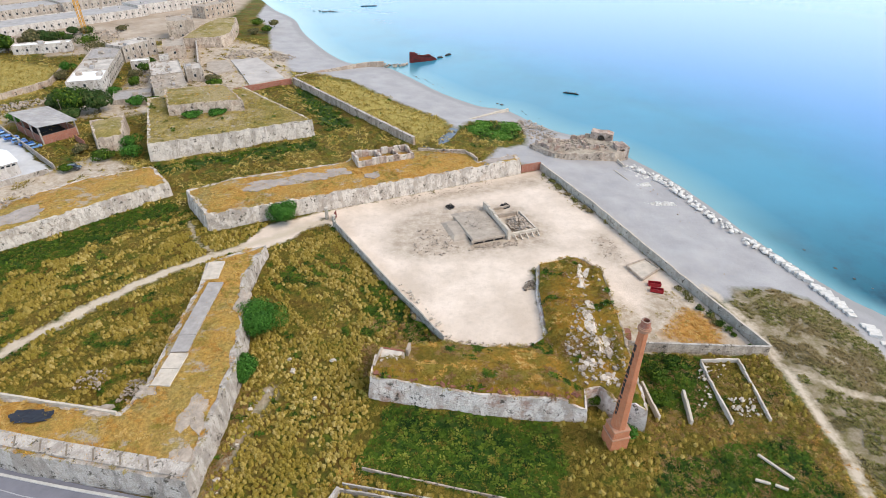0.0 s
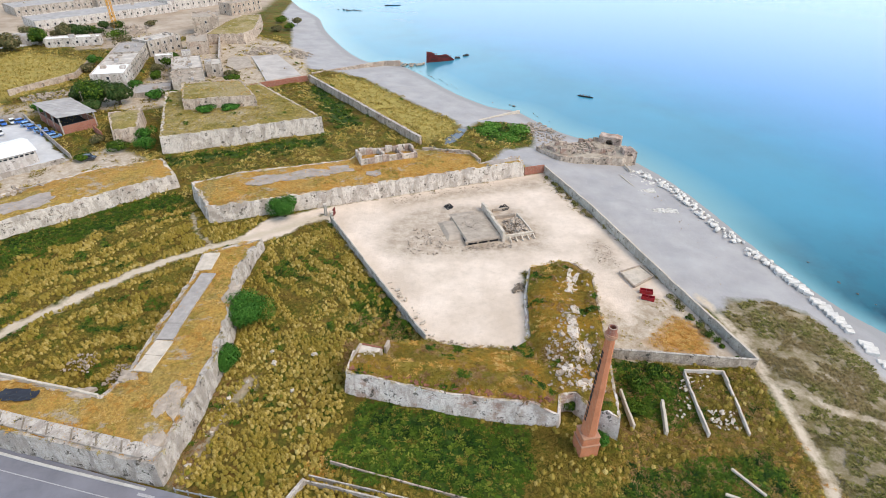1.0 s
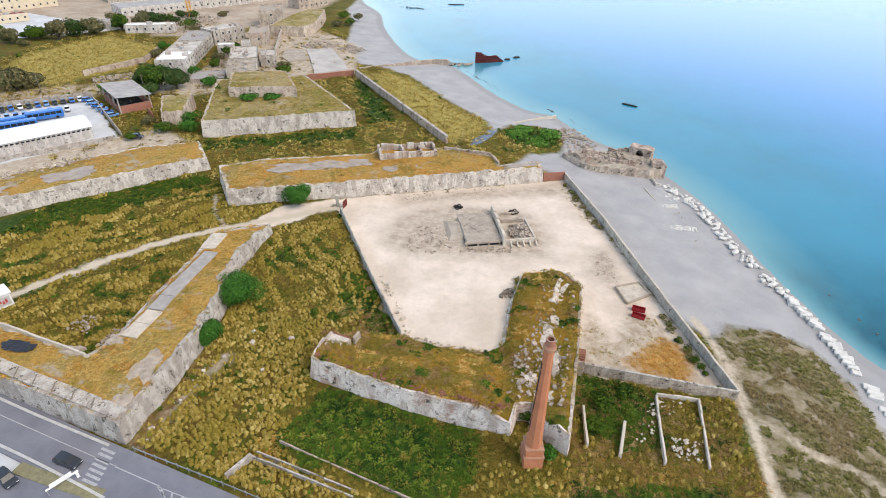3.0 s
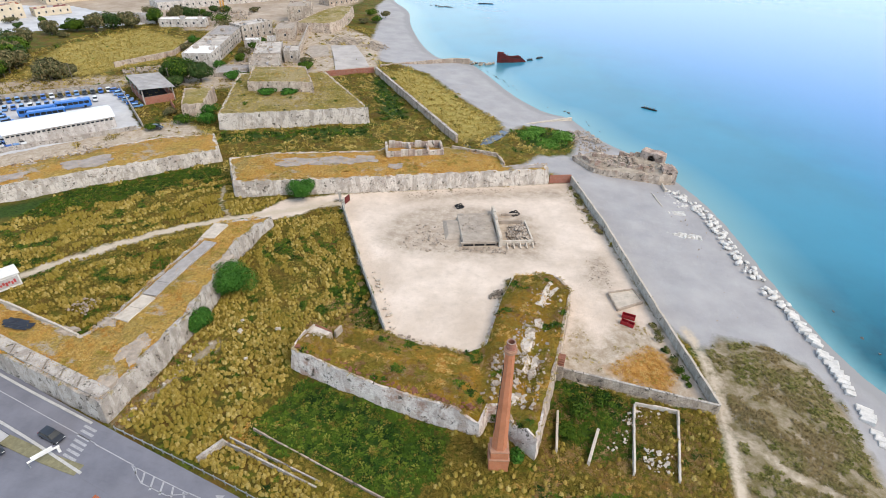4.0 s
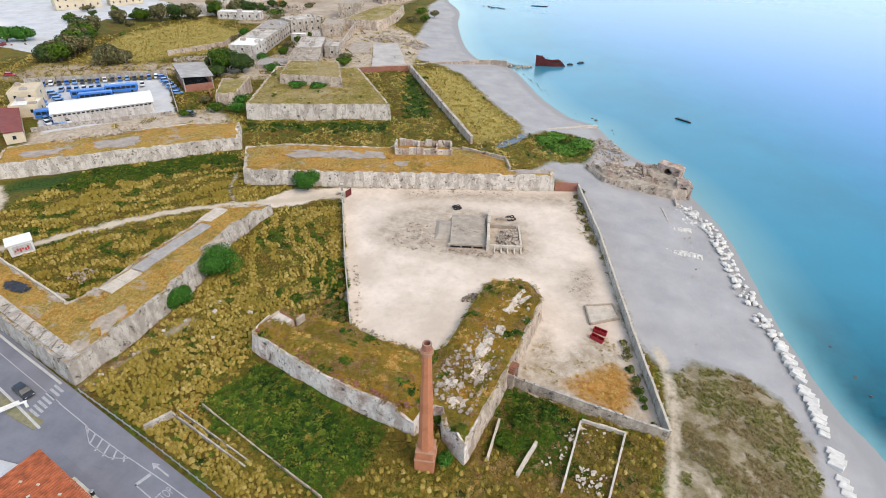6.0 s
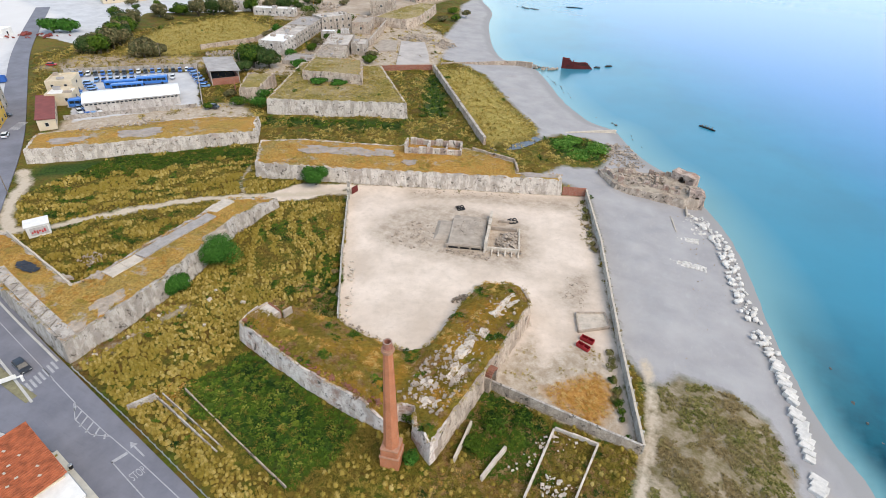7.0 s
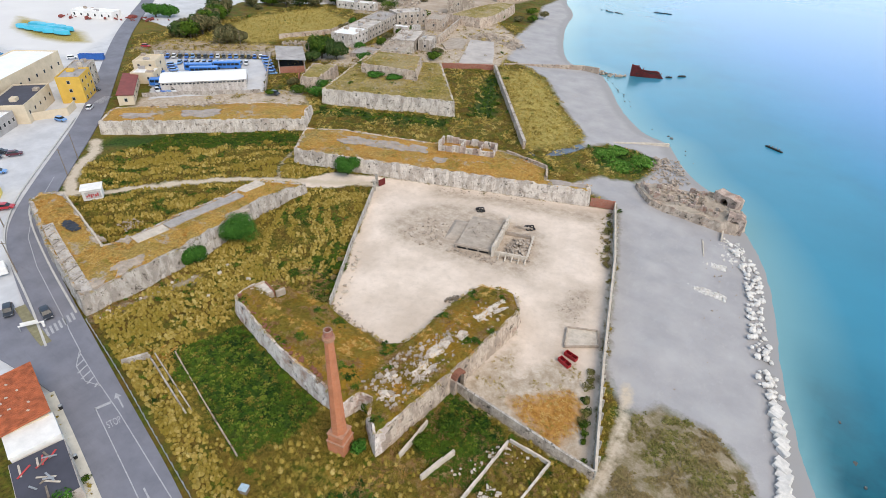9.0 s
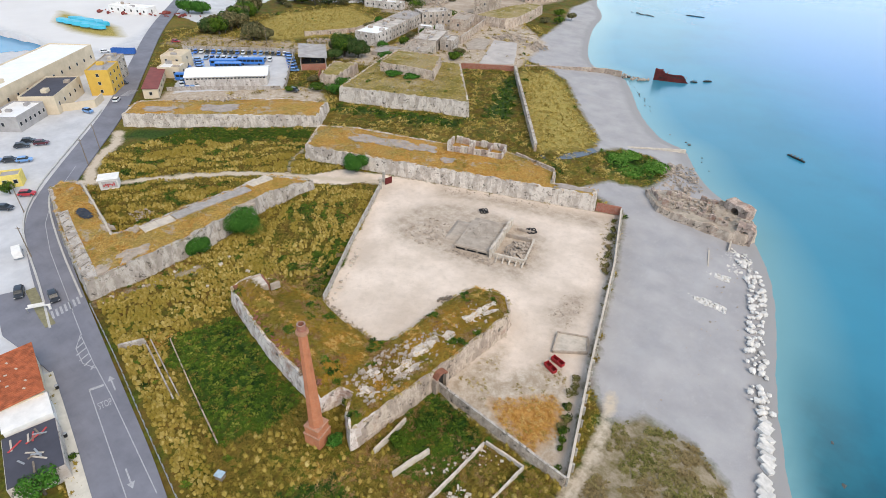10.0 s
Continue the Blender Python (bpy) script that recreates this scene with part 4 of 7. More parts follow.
for nm, poly, zt, mat in (("bastion_crest_grass", BASTION, bastion_top, LEAF_DRY), ("long_rampart_crest_grass", NORTH, flat(4.3), LEAF_ORANGE), ("fort_crest_grass", FORT, flat(5.4), LEAF_DRY), ("corner_crest_grass", CORNER, corner_top, LEAF_DRY), ("redoubt_crest_grass", REDOUBT, flat(9.2), LEAF_DRY), ("west_crest_grass", WEST[:3], flat(4.2), LEAF_DRY)):
    crest_plants(nm, poly, zt, mat, "tufts hanging over the crest of the old wall", 77)
turf_plants("redoubt_grass", REDOUBT, flat(9.2), 0.7, [(LEAF_DRY, "redoubt_tussocks", -2, 0.3), (LEAF_ORANGE, "redoubt_straw", 0.3, 1.2)], "dry grass on the redoubt", 6)
wx, wy = sample(-12, 4, 68, 84, 2.2)
kk = open_land(wx, wy) & (rolling(wx, wy, 3.0, 2.0) > -0.3)
plant("brown_brush", wx[kk], wy[kk], heights(wx[kk], wy[kk]), 0.5 + 0.3 * rg.uniform(0, 1, kk.sum()), 0.9, LEAF_BROWN, "brown dry stalks between bastion and yard", STRAW, 91)
wx, wy = sample(-14, -6, 44, 52, 3.0)
kk = open_land(wx, wy) & (lines(wx, wy, [(-12.5, 47.5), (-8.0, 50.8)]) < 1.8)
plant("rusty_brush", wx[kk], wy[kk], heights(wx[kk], wy[kk]), np.full(kk.sum(), 0.5), 0.7, LEAF_ORANGE, "rusty orange dry weeds beside the culvert", STRAW, 92)
wx, wy = sample(-34, -27, 45, 66, 3.0)
kk = (signed(wx, wy, CORNER) < -0.5) & (lines(wx, wy, [(-31.6, 45.6), (-31.0, 66)]) < 2.2)
plant("rampart_foot_brush", wx[kk], wy[kk], heights(wx[kk], wy[kk]), 0.35 + 0.3 * rg.uniform(0, 1, kk.sum()), 0.9, LEAF_BROWN, "brown dry brush along the rampart foot", STRAW, 94)
wx, wy = sample(-10, 20, 43, 60, 0.35)
kk = signed(wx, wy, LUSH) > 0.5
plant("plot_bushes", wx[kk], wy[kk], heights(wx[kk], wy[kk]), 0.45 + 0.45 * rg.uniform(0, 1, kk.sum()), 0.7, LEAF_LIME, "yellow-green bushes scattered over the green plot", WEED, 95)
wx, wy = sample(30, 63, 36, 56, 1.6)
kk = (rolling(wx, wy, 3.2, 8.0) > -0.05) & (signed(wx, wy, LUSH3) < 0)
plant("rust_brush", wx[kk], wy[kk], heights(wx[kk], wy[kk]), 0.3 + 0.3 * rg.uniform(0, 1, kk.sum()), 0.7, LEAF_ORANGE, "rusty dry weeds before the walled plots", STRAW, 96)
wx, wy = sample(34, 64, 38, 70, 2.4)
kk = (rolling(wx, wy, 3.2, 5.0) > -0.35) & open_land(wx, wy)
plant("plot_brush", wx[kk], wy[kk], heights(wx[kk], wy[kk]), 0.35 + 0.3 * rg.uniform(0, 1, kk.sum()), 0.8, LEAF_BROWN, "brown dry weeds in the walled plots", STRAW, 93)
wx, wy = sample(45, 57, 73, 85, 3.0)
kk = signed(wx, wy, ORANGE) > -0.6
plant("yard_corner_straw", wx[kk], wy[kk], np.full(kk.sum(), -0.3), np.full(kk.sum(), 0.45), 0.6, LEAF_ORANGE, "orange dry grass in the yard corner", STRAW, 88)
wx, wy = sample(36, 60, 72, 92, 1.2)
kk = (signed(wx, wy, WORN) > 0) & (rolling(wx, wy, 2.5, 3.0) > 0.15)
plant("yard_corner_grass", wx[kk], wy[kk], np.full(kk.sum(), -0.3), np.full(kk.sum(), 0.35), 0.6, LEAF_DRY, "thin dry grass in the yard corner", STRAW, 89)
wx, wy = sample(34, 46, 126, 150, 1.5)
kk = (lines(wx, wy, [(35, 149), (43, 128)]) < 3.0 + rolling(wx, wy, 2.0)) & (signed(wx, wy, YARD) > 0.3)
plant("yard_edge_grass", wx[kk], wy[kk], np.full(kk.sum(), -0.3), np.full(kk.sum(), 0.4), 0.6, LEAF_MEAD, "olive weeds along the yard wall", STRAW, 90)


# ---- trees and shrubs ----
def tree(name, x, y, r, h, mat, label, leaves=2200, seed=0, trunk=0.5, leaf=0.22, z=-0.1, lump=7, category="tree"):
    """A short tapered trunk with limbs and a crown of small leaves set on several uneven lumps."""
    rd = np.random.RandomState(seed)
    t = thing(name, x, y, z, 0, label, category)
    bm = bmesh.new()
    tube(bm, 0, 0, -0.2, trunk, 0.09 * r, 0.06 * r, 8)
    tops = []
    for i in range(lump):
        a = 6.283 * i / lump + rd.uniform(-0.4, 0.4)
        q = rd.uniform(0.25, 0.62) * r if i else 0.0
        tops.append((q * math.cos(a), q * math.sin(a), trunk + (h - trunk) * rd.uniform(0.3, 0.62), rd.uniform(0.38, 0.56) * r))
    part("trunk", bm, BARK, t)
    for cx, cy, cz, cr in tops if category == "tree" else ():
        part("limb", tube(bmesh.new(), 0, 0, trunk * 0.8, cz, 0.045 * r, 0.015 * r, 6, True, (cx, cy)), BARK, t)
    per = leaves // lump
    V, F = [], []
    for cx, cy, cz, cr in tops:
        d = rd.normal(size=(per, 3))
        d /= np.linalg.norm(d, axis=1)[:, None]
        rad = cr * rd.uniform(0.72, 1.06, per)[:, None]
        c = np.array([cx, cy, cz]) + d * rad * np.array([1, 1, min(1.0, (h - trunk) / r * 0.75)])
        c[:, 2] = np.maximum(c[:, 2], 0.12)
        u = np.cross(d, rd.normal(size=(per, 3)))
        u /= np.linalg.norm(u, axis=1)[:, None] + 1e-6
        w = np.cross(d, u) * 0.6 + d * rd.uniform(-0.5, 0.5, (per, 1))
        s = leaf * rd.uniform(0.7, 1.4, (per, 1))
        n = len(V)
        q = np.stack([c - u * s, c - w * s * 0.6, c + u * s, c + w * s * 0.6], 1).reshape(-1, 3)
        F += [(n + 4 * i, n + 4 * i + 1, n + 4 * i + 2, n + 4 * i + 3) for i in range(per)]
        V += q.tolist()
    link_mesh("crown", V, F, mat, t)
    return t


for i, (x, y, r, h) in enumerate([(-31.6, 80.3, 5.0, 6.2), (-31.8, 68.6, 3.6, 4.2), (-35.6, 122.0, 4.3, 5.6)]):
    tree("fig_tree", x, y, r, h, LEAF_TREE, "round dark green fig tree growing against the rampart", 11000, 30 + i, 0.4, 0.2, lump=11)
tree("shrub", 31.2, 54.2, 1.6, 2.2, LEAF_TREE, "small green shrub beside the chimney foot", 900, 41, 0.2, 0.2, category="shrub")
for i, (x, y, r, h) in enumerate([(40, 66, 2.6, 1.6), (44, 69, 2.2, 1.4), (38.5, 61, 1.8, 1.2), (27.5, 61, 1.6, 2.6)]):
    tree("bramble", x, y, r, h, LEAF_GREEN, "low dark green bramble thicket in the walled plot", 1100, 50 + i, 0.2, 0.2, category="shrub")
LEAF_REED = make_leaf("reed_leaves", [(0.0, (0.04, 0.12, 0.015)), (0.6, (0.10, 0.24, 0.03)), (1.0, (0.20, 0.32, 0.06))])
for i, (x, y, r, h) in enumerate([(19, 186, 4.0, 1.8), (27, 180, 4.5, 1.8), (31, 188, 3.5, 1.6), (22, 191, 3.2, 1.4)]):
    tree("reed_clump", x, y, r * 1.35, h, LEAF_REED, "bright green reeds by the stream mouth", 1100, 60 + i, 0.2, 0.35, -1.2, category="reeds")
for i, (x, y, r, h) in enumerate([(-92, 164, 4.5, 4), (-96, 172, 4, 4), (-79, 184.5, 4, 2.2), (-71, 187, 4, 2.0)]):
    tree("ivy_shrub", x, y, r, h, LEAF_TREE, "green shrub growing beside the fort wall", 1200, 70 + i, 0.4, 0.35, 5.2 if y > 183 else -0.1, category="shrub")
for i, (x, y, r, h) in enumerate([(-129, 203, 7, 11), (-122.5, 206, 6, 9), (-136, 207, 6, 8), (-128, 196, 4, 5)]):
    tree("carob_tree", x, y, r, h, LEAF_CAROB if i else LEAF_GREEN, "broad dark evergreen tree beside the old houses", 4200, 80 + i, 1.5, 0.5, lump=10)
GROVE = np.random.RandomState(9)
for i in range(30):
    a = i / 29
    x, y = (-206 - 46 * a + GROVE.uniform(-5, 5), 183 + 66 * a + GROVE.uniform(-5, 5)) if i < 22 else (-246 + (i - 22) * 7 + GROVE.uniform(-4, 4), 262 + (i - 22) * 7 + GROVE.uniform(-5, 5))
    tree("olive_tree", x, y, GROVE.uniform(4.0, 6.5), GROVE.uniform(7, 12), (LEAF_OLIVE, LEAF_CAROB, LEAF_OLIVE, LEAF_GREEN)[i % 4], "grey-green tree along the edge of the meadow", 1500, 100 + i, 0.6, 0.7, lump=10)
for x, y, r, h in ((-184, 191, 6.5, 9), (-189, 196, 5, 7), (-180, 196, 4, 6), (-262, 200, 7, 8), (-256, 205, 6, 7)):
    tree("meadow_tree", x, y, r, h, LEAF_OLIVE if y < 198 and x > -200 else LEAF_TREE, "solitary feathery tree beside the compound", 2400, int(abs(x)), 1.0, 0.6, lump=10)
for i in range(26):
    x, y = (-238 + 62 * GROVE.random_sample(), 296 + 30 * GROVE.random_sample()) if i < 16 else (-300 + 70 * GROVE.random_sample(), 225 + 60 * GROVE.random_sample())
    tree("town_tree", x, y + 0.5 * (x + 238) * (i < 16), GROVE.uniform(2.5, 4.5), GROVE.uniform(3, 6), (LEAF_GREEN, LEAF_OLIVE, LEAF_CAROB)[i % 3], "dusty tree between the yards of the town", 500, 400 + i, 0.5, 0.55, lump=7)
for i, (x, y, r, h) in enumerate([(-99, 341, 4, 3), (-93, 348, 4, 3.5), (-103, 366, 5, 4), (-92, 362, 4, 4), (-110, 338, 3, 2.5), (-90, 240, 4, 2.5), (-93, 247, 4, 2.5), (-128, 262, 4, 4), (-131, 272, 4, 4), (-168, 300, 8, 6), (-180, 315, 8, 6), (-150, 310, 6, 5)]):
    tree("coastal_bush", x, y, r, h, LEAF_GREEN if i % 3 else LEAF_OLIVE, "dark coastal bush on sandy ground", 700, 130 + i, 0.4, 0.5, category="shrub")
for i in range(16):
    a = rg.uniform(0, 1)
    tree("hedge_shrub", 36.2 + 8.6 * a + rg.uniform(-0.5, 0.3) - 1.4, 148.5 - 24 * a, rg.uniform(0.7, 1.3), rg.uniform(0.6, 1.1), LEAF_SCRUB, "low dry shrub along the yard wall", 160, 160 + i, 0.1, 0.2, -0.3, 4, "shrub")
for i in range(14):
    a = rg.uniform(0, 1)
    tree("wall_weed", 54.0 + 7.2 * a - rg.uniform(0.5, 1.5), 92 - 20.5 * a, rg.uniform(0.5, 1.3), rg.uniform(0.5, 1.3), LEAF_GREEN if i % 2 else LEAF_SCRUB, "weeds at the foot of the boundary wall", 180, 190 + i, 0.1, 0.2, -0.3, 4, "shrub")
for i in range(9):
    tree("wall_shrub", -7.5 + 10.0 * i / 8 - 1.3, 93 - 16.5 * i / 8, rg.uniform(0.5, 1.2), rg.uniform(0.6, 1.2), (LEAF_GREEN, LEAF_MEAD, LEAF_SCRUB)[i % 3], "dark green shrub along the low yard wall", 260, 220 + i, 0.1, 0.22, -0.1, 4, "shrub")


# ---- loose stone ----
def stone_meshes(n, seed, rough=0.25, squash=0.7, detail=1):
    """A few uneven stones, used again and again."""
    out = []
    rd = np.random.RandomState(seed)
    for i in range(n):
        bm = bmesh.new()
        bmesh.ops.create_icosphere(bm, subdivisions=detail, radius=0.5)
        for v in bm.verts:
            v.co *= 1 + rd.uniform(-rough, rough)
            v.co.z *= squash
            v.co.x = max(-0.42, min(0.42, v.co.x))
        me = bpy.data.meshes.new("stone")
        bm.to_mesh(me)
        bm.free()
        out.append(me)
    return out


def rubble(name, pts, sizes, z, mat, label, seed=1, category="rubble"):
    """A heap of broken stone joined into one mesh."""
    rd = np.random.RandomState(seed)
    tv = np.array([(-1, -1, -1), (1, -1, -1), (1, 1, -1), (-1, 1, -1), (-1, -1, 1), (1, -1, 1), (1, 1, 1), (-1, 1, 1)], float) * 0.5
    tf = [(0, 3, 2, 1), (4, 5, 6, 7), (0, 1, 5, 4), (1, 2, 6, 5), (2, 3, 7, 6), (3, 0, 4, 7)]
    V, F = [], []
    for (x, y), s, zz in zip(pts, sizes, z):
        c = tv * rd.uniform(0.65, 1.1, (8, 3)) * np.array([s, s * rd.uniform(0.5, 0.9), s * rd.uniform(0.35, 0.7)])
        m = np.array(Euler((rd.uniform(-0.5, 0.5), rd.uniform(-0.5, 0.5), rd.uniform(0, 6.28))).to_matrix())
        n = len(V)
        V += (c @ m.T + np.array([x, y, zz])).tolist()
        F += [tuple(i + n for i in f) for f in tf]
    return tagged(link_mesh(name, V, F, mat), label, category, "", "stuff")


def heap(name, poly, count, smin, smax, base, mat, label, seed=1, mound=0.0):
    rd = np.random.RandomState(seed)
    lo, hi = np.min(poly, 0), np.max(poly, 0)
    x, y = rd.uniform(lo[0], hi[0], count * 4), rd.uniform(lo[1], hi[1], count * 4)
    d = signed(x, y, poly)
    k = np.where(d > 0)[0][:count]
    zz = base(x[k], y[k]) if callable(base) else np.full(len(k), float(base))
    zz = zz + mound * np.clip(d[k] / 2, 0, 1) * rd.uniform(0.3, 1, len(k))
    return rubble(name, list(zip(x[k], y[k])), smin + (smax - smin) * rd.uniform(0, 1, len(k)) ** 3, zz, mat, label, seed)


CREST_BRICK = paint("broken_brick", (0.26, 0.11, 0.07), 0.95, 0, 0.4, 1.0)
heap("bastion_rubble", [(24, 62), (33, 60), (34, 75), (33, 82), (28, 80), (24.5, 72)], 420, 0.2, 0.95, bastion_top, RUBBLE, "pale masonry rubble scattered on the bastion top", 2, 0.2)
heap("bastion_arm_rubble", [(27, 80), (35, 78), (36, 93), (30, 95)], 90, 0.15, 0.6, bastion_top, RUBBLE, "broken plaster and stones on the bastion arm", 3)
heap("wall_crest_rubble", [(-9, 63.4), (8, 59.3), (24.5, 57.3), (24.5, 58.6), (8, 60.6), (-8.5, 65)], 230, 0.2, 0.8, lambda x, y: np.full(len(x), 4.95), CREST_BRICK, "broken red brick crest stones on the bastion wall", 4)
heap("yard_edge_rubble", [(2, 75), (11.5, 73), (18.5, 73), (18.5, 75.2), (11.5, 75.4), (3, 77)], 130, 0.2, 0.8, 0.1, RUBBLE, "stones along the edge of the sandy yard", 5)
heap("ruin_fill", [(22, 112.2), (28.2, 115), (25, 123.4), (20.6, 121)], 420, 0.3, 1.0, 0.1, RUBBLE, "grey stones filling the roofless ruin", 6, 0.9)
heap("yard_stones", [(-3, 105), (8, 106), (7, 113), (3, 119), (-3, 117)], 170, 0.15, 0.7, -0.25, RUBBLE, "loose stones beside the ruin in the yard", 7, 0.25)
heap("ruin_skirt", [(10, 107), (22, 109), (22, 111.5), (11, 110)], 140, 0.15, 0.6, -0.2, RUBBLE, "small stones in front of the ruin", 8, 0.15)
heap("rampart_foot_stones", [(-12, 131.5), (20, 144), (20, 141.5), (-10, 128.5)], 150, 0.15, 0.55, -0.25, RUBBLE, "stones along the foot of the long rampart", 9)
heap("beach_rubble", [(59, 129.8), (68.5, 130), (68.5, 132.2), (59, 132)], 330, 0.25, 0.85, -1.5, ROCK, "strip of white broken stone on the beach", 10, 0.35)
heap("beach_rubble_bar", [(60, 140.5), (66, 142), (66, 144.5), (60, 142.5)], 210, 0.3, 0.95, -1.55, ROCK, "white stones heaped along an old foundation", 11, 0.3)
heap("shore_rubble", [(61, 146), (69, 146), (68, 157), (62, 158)], 110, 0.3, 1.0, -1.7, ROCK, "scattered white blocks before the sea ruin", 12)
heap("cove_rubble", [(33, 176), (44, 174), (47, 184), (40, 198), (32, 196)], 340, 0.4, 1.5, -1.6, RUBBLE, "jumbled pale rubble on the cove shore", 13, 0.3)
heap("plot_rubble", [(49.5, 57), (54, 57.5), (54.5, 61), (50, 61)], 70, 0.15, 0.7, 0.1, WHITE_SLAB, "heap of white stones in the walled plot", 14, 0.3)
heap("plot_rubble_small", [(43, 57), (49.5, 64), (54, 69), (48.5, 69)], 50, 0.2, 0.7, 0.1, WHITE_SLAB, "a few white stones in the walled plot", 15)
heap("field_rubble", [(-51, 63), (-46.5, 63), (-46.5, 68.5), (-51, 68)], 190, 0.2, 0.6, 0.1, RUBBLE, "heap of grey stones in the inner field", 16, 0.6)
heap("field_rubble_far", [(-60, 66), (-55, 66), (-55, 71), (-60, 70)], 90, 0.2, 0.6, 0.1, RUBBLE, "small heap of grey stones in the inner field", 17, 0.4)
heap("ditch_rubble", [(-31.5, 46), (-29.5, 46), (-27.5, 62), (-29, 62)], 12, 0.2, 1.0, 0.0, WHITE_SLAB, "pale blocks fallen at the rampart foot", 18)
heap("field_blocks", [(-28, 60), (-16, 58), (-14, 70), (-24, 76)], 5, 0.6, 1.2, 0.3, WHITE_SLAB, "single pale blocks lying in the dry grass", 19)
heap("yard_wall_litter", [(-6.5, 94), (4, 77), (5, 78), (-5, 95)], 60, 0.2, 1.0, -0.1, WHITE_SLAB, "white rubble along the low yard wall", 20)
heap("east_yard_stones", [(40, 103), (46, 102), (45, 112), (40, 113)], 120, 0.12, 0.5, -0.3, RUBBLE, "loose stones on the sandy yard", 21)
heap("scrap_pile", [(20.5, 91.5), (23, 92), (23.4, 95.5), (21.5, 95)], 60, 0.2, 0.9, -0.1, WOOD, "dark scrap piled beside the bastion", 22, 0.5)
heap("west_wall_rubble", [(-110, 92), (-75, 126), (-77, 128), (-112, 95)], 110, 0.3, 1.0, 4.1, RUBBLE, "stones along the west rampart crest", 23)
heap("lot_bank_rubble", [(-124, 108), (-106, 134), (-101, 131), (-119, 104)], 160, 0.3, 1.2, 3.6, RUBBLE, "pale rubble on the bank beside the car park", 24)
heap("beach_pebbles", [(46, 122), (58, 92), (72, 96), (74, 128), (64, 158), (40, 150)], 160, 0.1, 0.45, -1.3, RUBBLE, "single stones scattered on the grey beach", 25)

# breakwater: boulders to the north, squared blocks to the south
ROCKS = [(89.5, 50), (88.6, 66), (87.4, 78), (85.6, 92.4), (83.2, 102), (80.2, 110.8), (76.2, 124), (74.2, 134), (72.0, 143.5), (68.5, 151), (65, 156)]
BOULDERS, BLOCKS = stone_meshes(8, 5, 0.22, 0.75), []
for i in range(5):
    me = bpy.data.meshes.new("block")
    b = bx(0, 0, 0, 1.0, 0.62, 0.5, 0.05)
    for v in b.verts:
        v.co += Vector((random.uniform(-0.05, 0.05), random.uniform(-0.05, 0.05), random.uniform(-0.04, 0.04)))
    b.to_mesh(me)
    b.free()
    BLOCKS.append(me)
for me in BOULDERS + BLOCKS:
    me.materials.append(ROCK)
RL = smooth_line(ROCKS, 0.62)
for i, (x, y) in enumerate(RL):
    wide = 1.0 if y < 108 else 1.9
    squared = y < 106
    for j in range(1 if squared else 2):
        if squared and i % 2:
            continue
        if random.random() < 0.12 or (113 < y < 116):
            continue
        dx = random.uniform(-wide, wide) * (0.35 if squared else 1.0)
        z = float(np.interp(dx, [-2, 2], [-1.45, -2.1]))
        s = random.uniform(1.7, 2.5) if squared else random.uniform(0.55, 1.7)
        me = random.choice(BLOCKS if squared else BOULDERS)
        ob = tagged(new("breakwater_block" if squared else "boulder", me), "squared pale stone block of the breakwater" if squared else "white limestone boulder on the waterline", "block" if squared else "boulder", "breakwater blocks" if squared else "shore boulders")
        rz = random.uniform(-18, 18) - 20 if squared else random.uniform(0, 360)
        ob.matrix_basis = pose(x + dx, y, z + 0.1, random.uniform(-8, 8), random.uniform(-8, 8), rz) @ Matrix.Diagonal((s, s, s * random.uniform(0.7, 1.0), 1))
DARKROCK = paint("wet_dark_rock", (0.10, 0.10, 0.09), 0.5, 0, 0.3, 1.0)
heap("water_edge_stones", [(-22, 279), (-2, 252), (16, 228), (33, 213), (43, 199), (44.5, 202), (34, 217), (18, 230), (0, 256), (-20, 283)], 70, 0.4, 1.5, SEA + 0.1, DARKROCK, "dark wet stones along the waterline", 26)
heap("mole_stones", [(-30, 275), (-10, 276), (-8, 281), (-30, 280)], 90, 0.5, 1.6, SEA + 0.4, RUBBLE, "broken stone mole reaching into the sea", 27, 0.4)
heap("offshore_stones", [(91, 112), (99, 84), (101, 86), (94, 114)], 5, 0.5, 1.2, SEA - 0.1, DARKROCK, "dark stones standing in the shallow sea", 28)
heap("far_water_stones", [(-80, 425), (-60, 421), (-60, 424), (-80, 429)], 14, 0.8, 2.5, SEA + 0.2, DARKROCK, "far dark rocks off the beach", 29)


# ---- brick chimney ----
chimney = thing("brick_chimney", 28.4, 53.1, 0, 12, "tall tapering red brick factory chimney on a stepped base", "chimney")
BRICK_BAND = paint("pale_brick_band", (0.42, 0.23, 0.15), 0.9, 0, 0.3, 2.0)
bm = bx(0, 0, 1.0, 2.9, 2.9, 2.6, 0.06)
part("plinth", bm, BRICK, chimney)
part("plinth_band", bx(0, 0, 2.4, 3.05, 3.05, 0.22, 0.04), BRICK_BAND, chimney, "pale projecting brick band")
part("pedestal", bx(0, 0, 3.2, 2.6, 2.6, 1.4, 0.05), BRICK, chimney)
part("pedestal_band", bx(0, 0, 3.98, 2.75, 2.75, 0.2, 0.04), BRICK_BAND, chimney)
bm = tube(bmesh.new(), 0, 0, 4.05, 22.6, 1.16, 0.64, 8)
bmesh.ops.rotate(bm, verts=bm.verts[:], cent=(0, 0, 0), matrix=Matrix.Rotation(radians(22.5), 3, "Z"))
part("shaft", bm, BRICK, chimney)
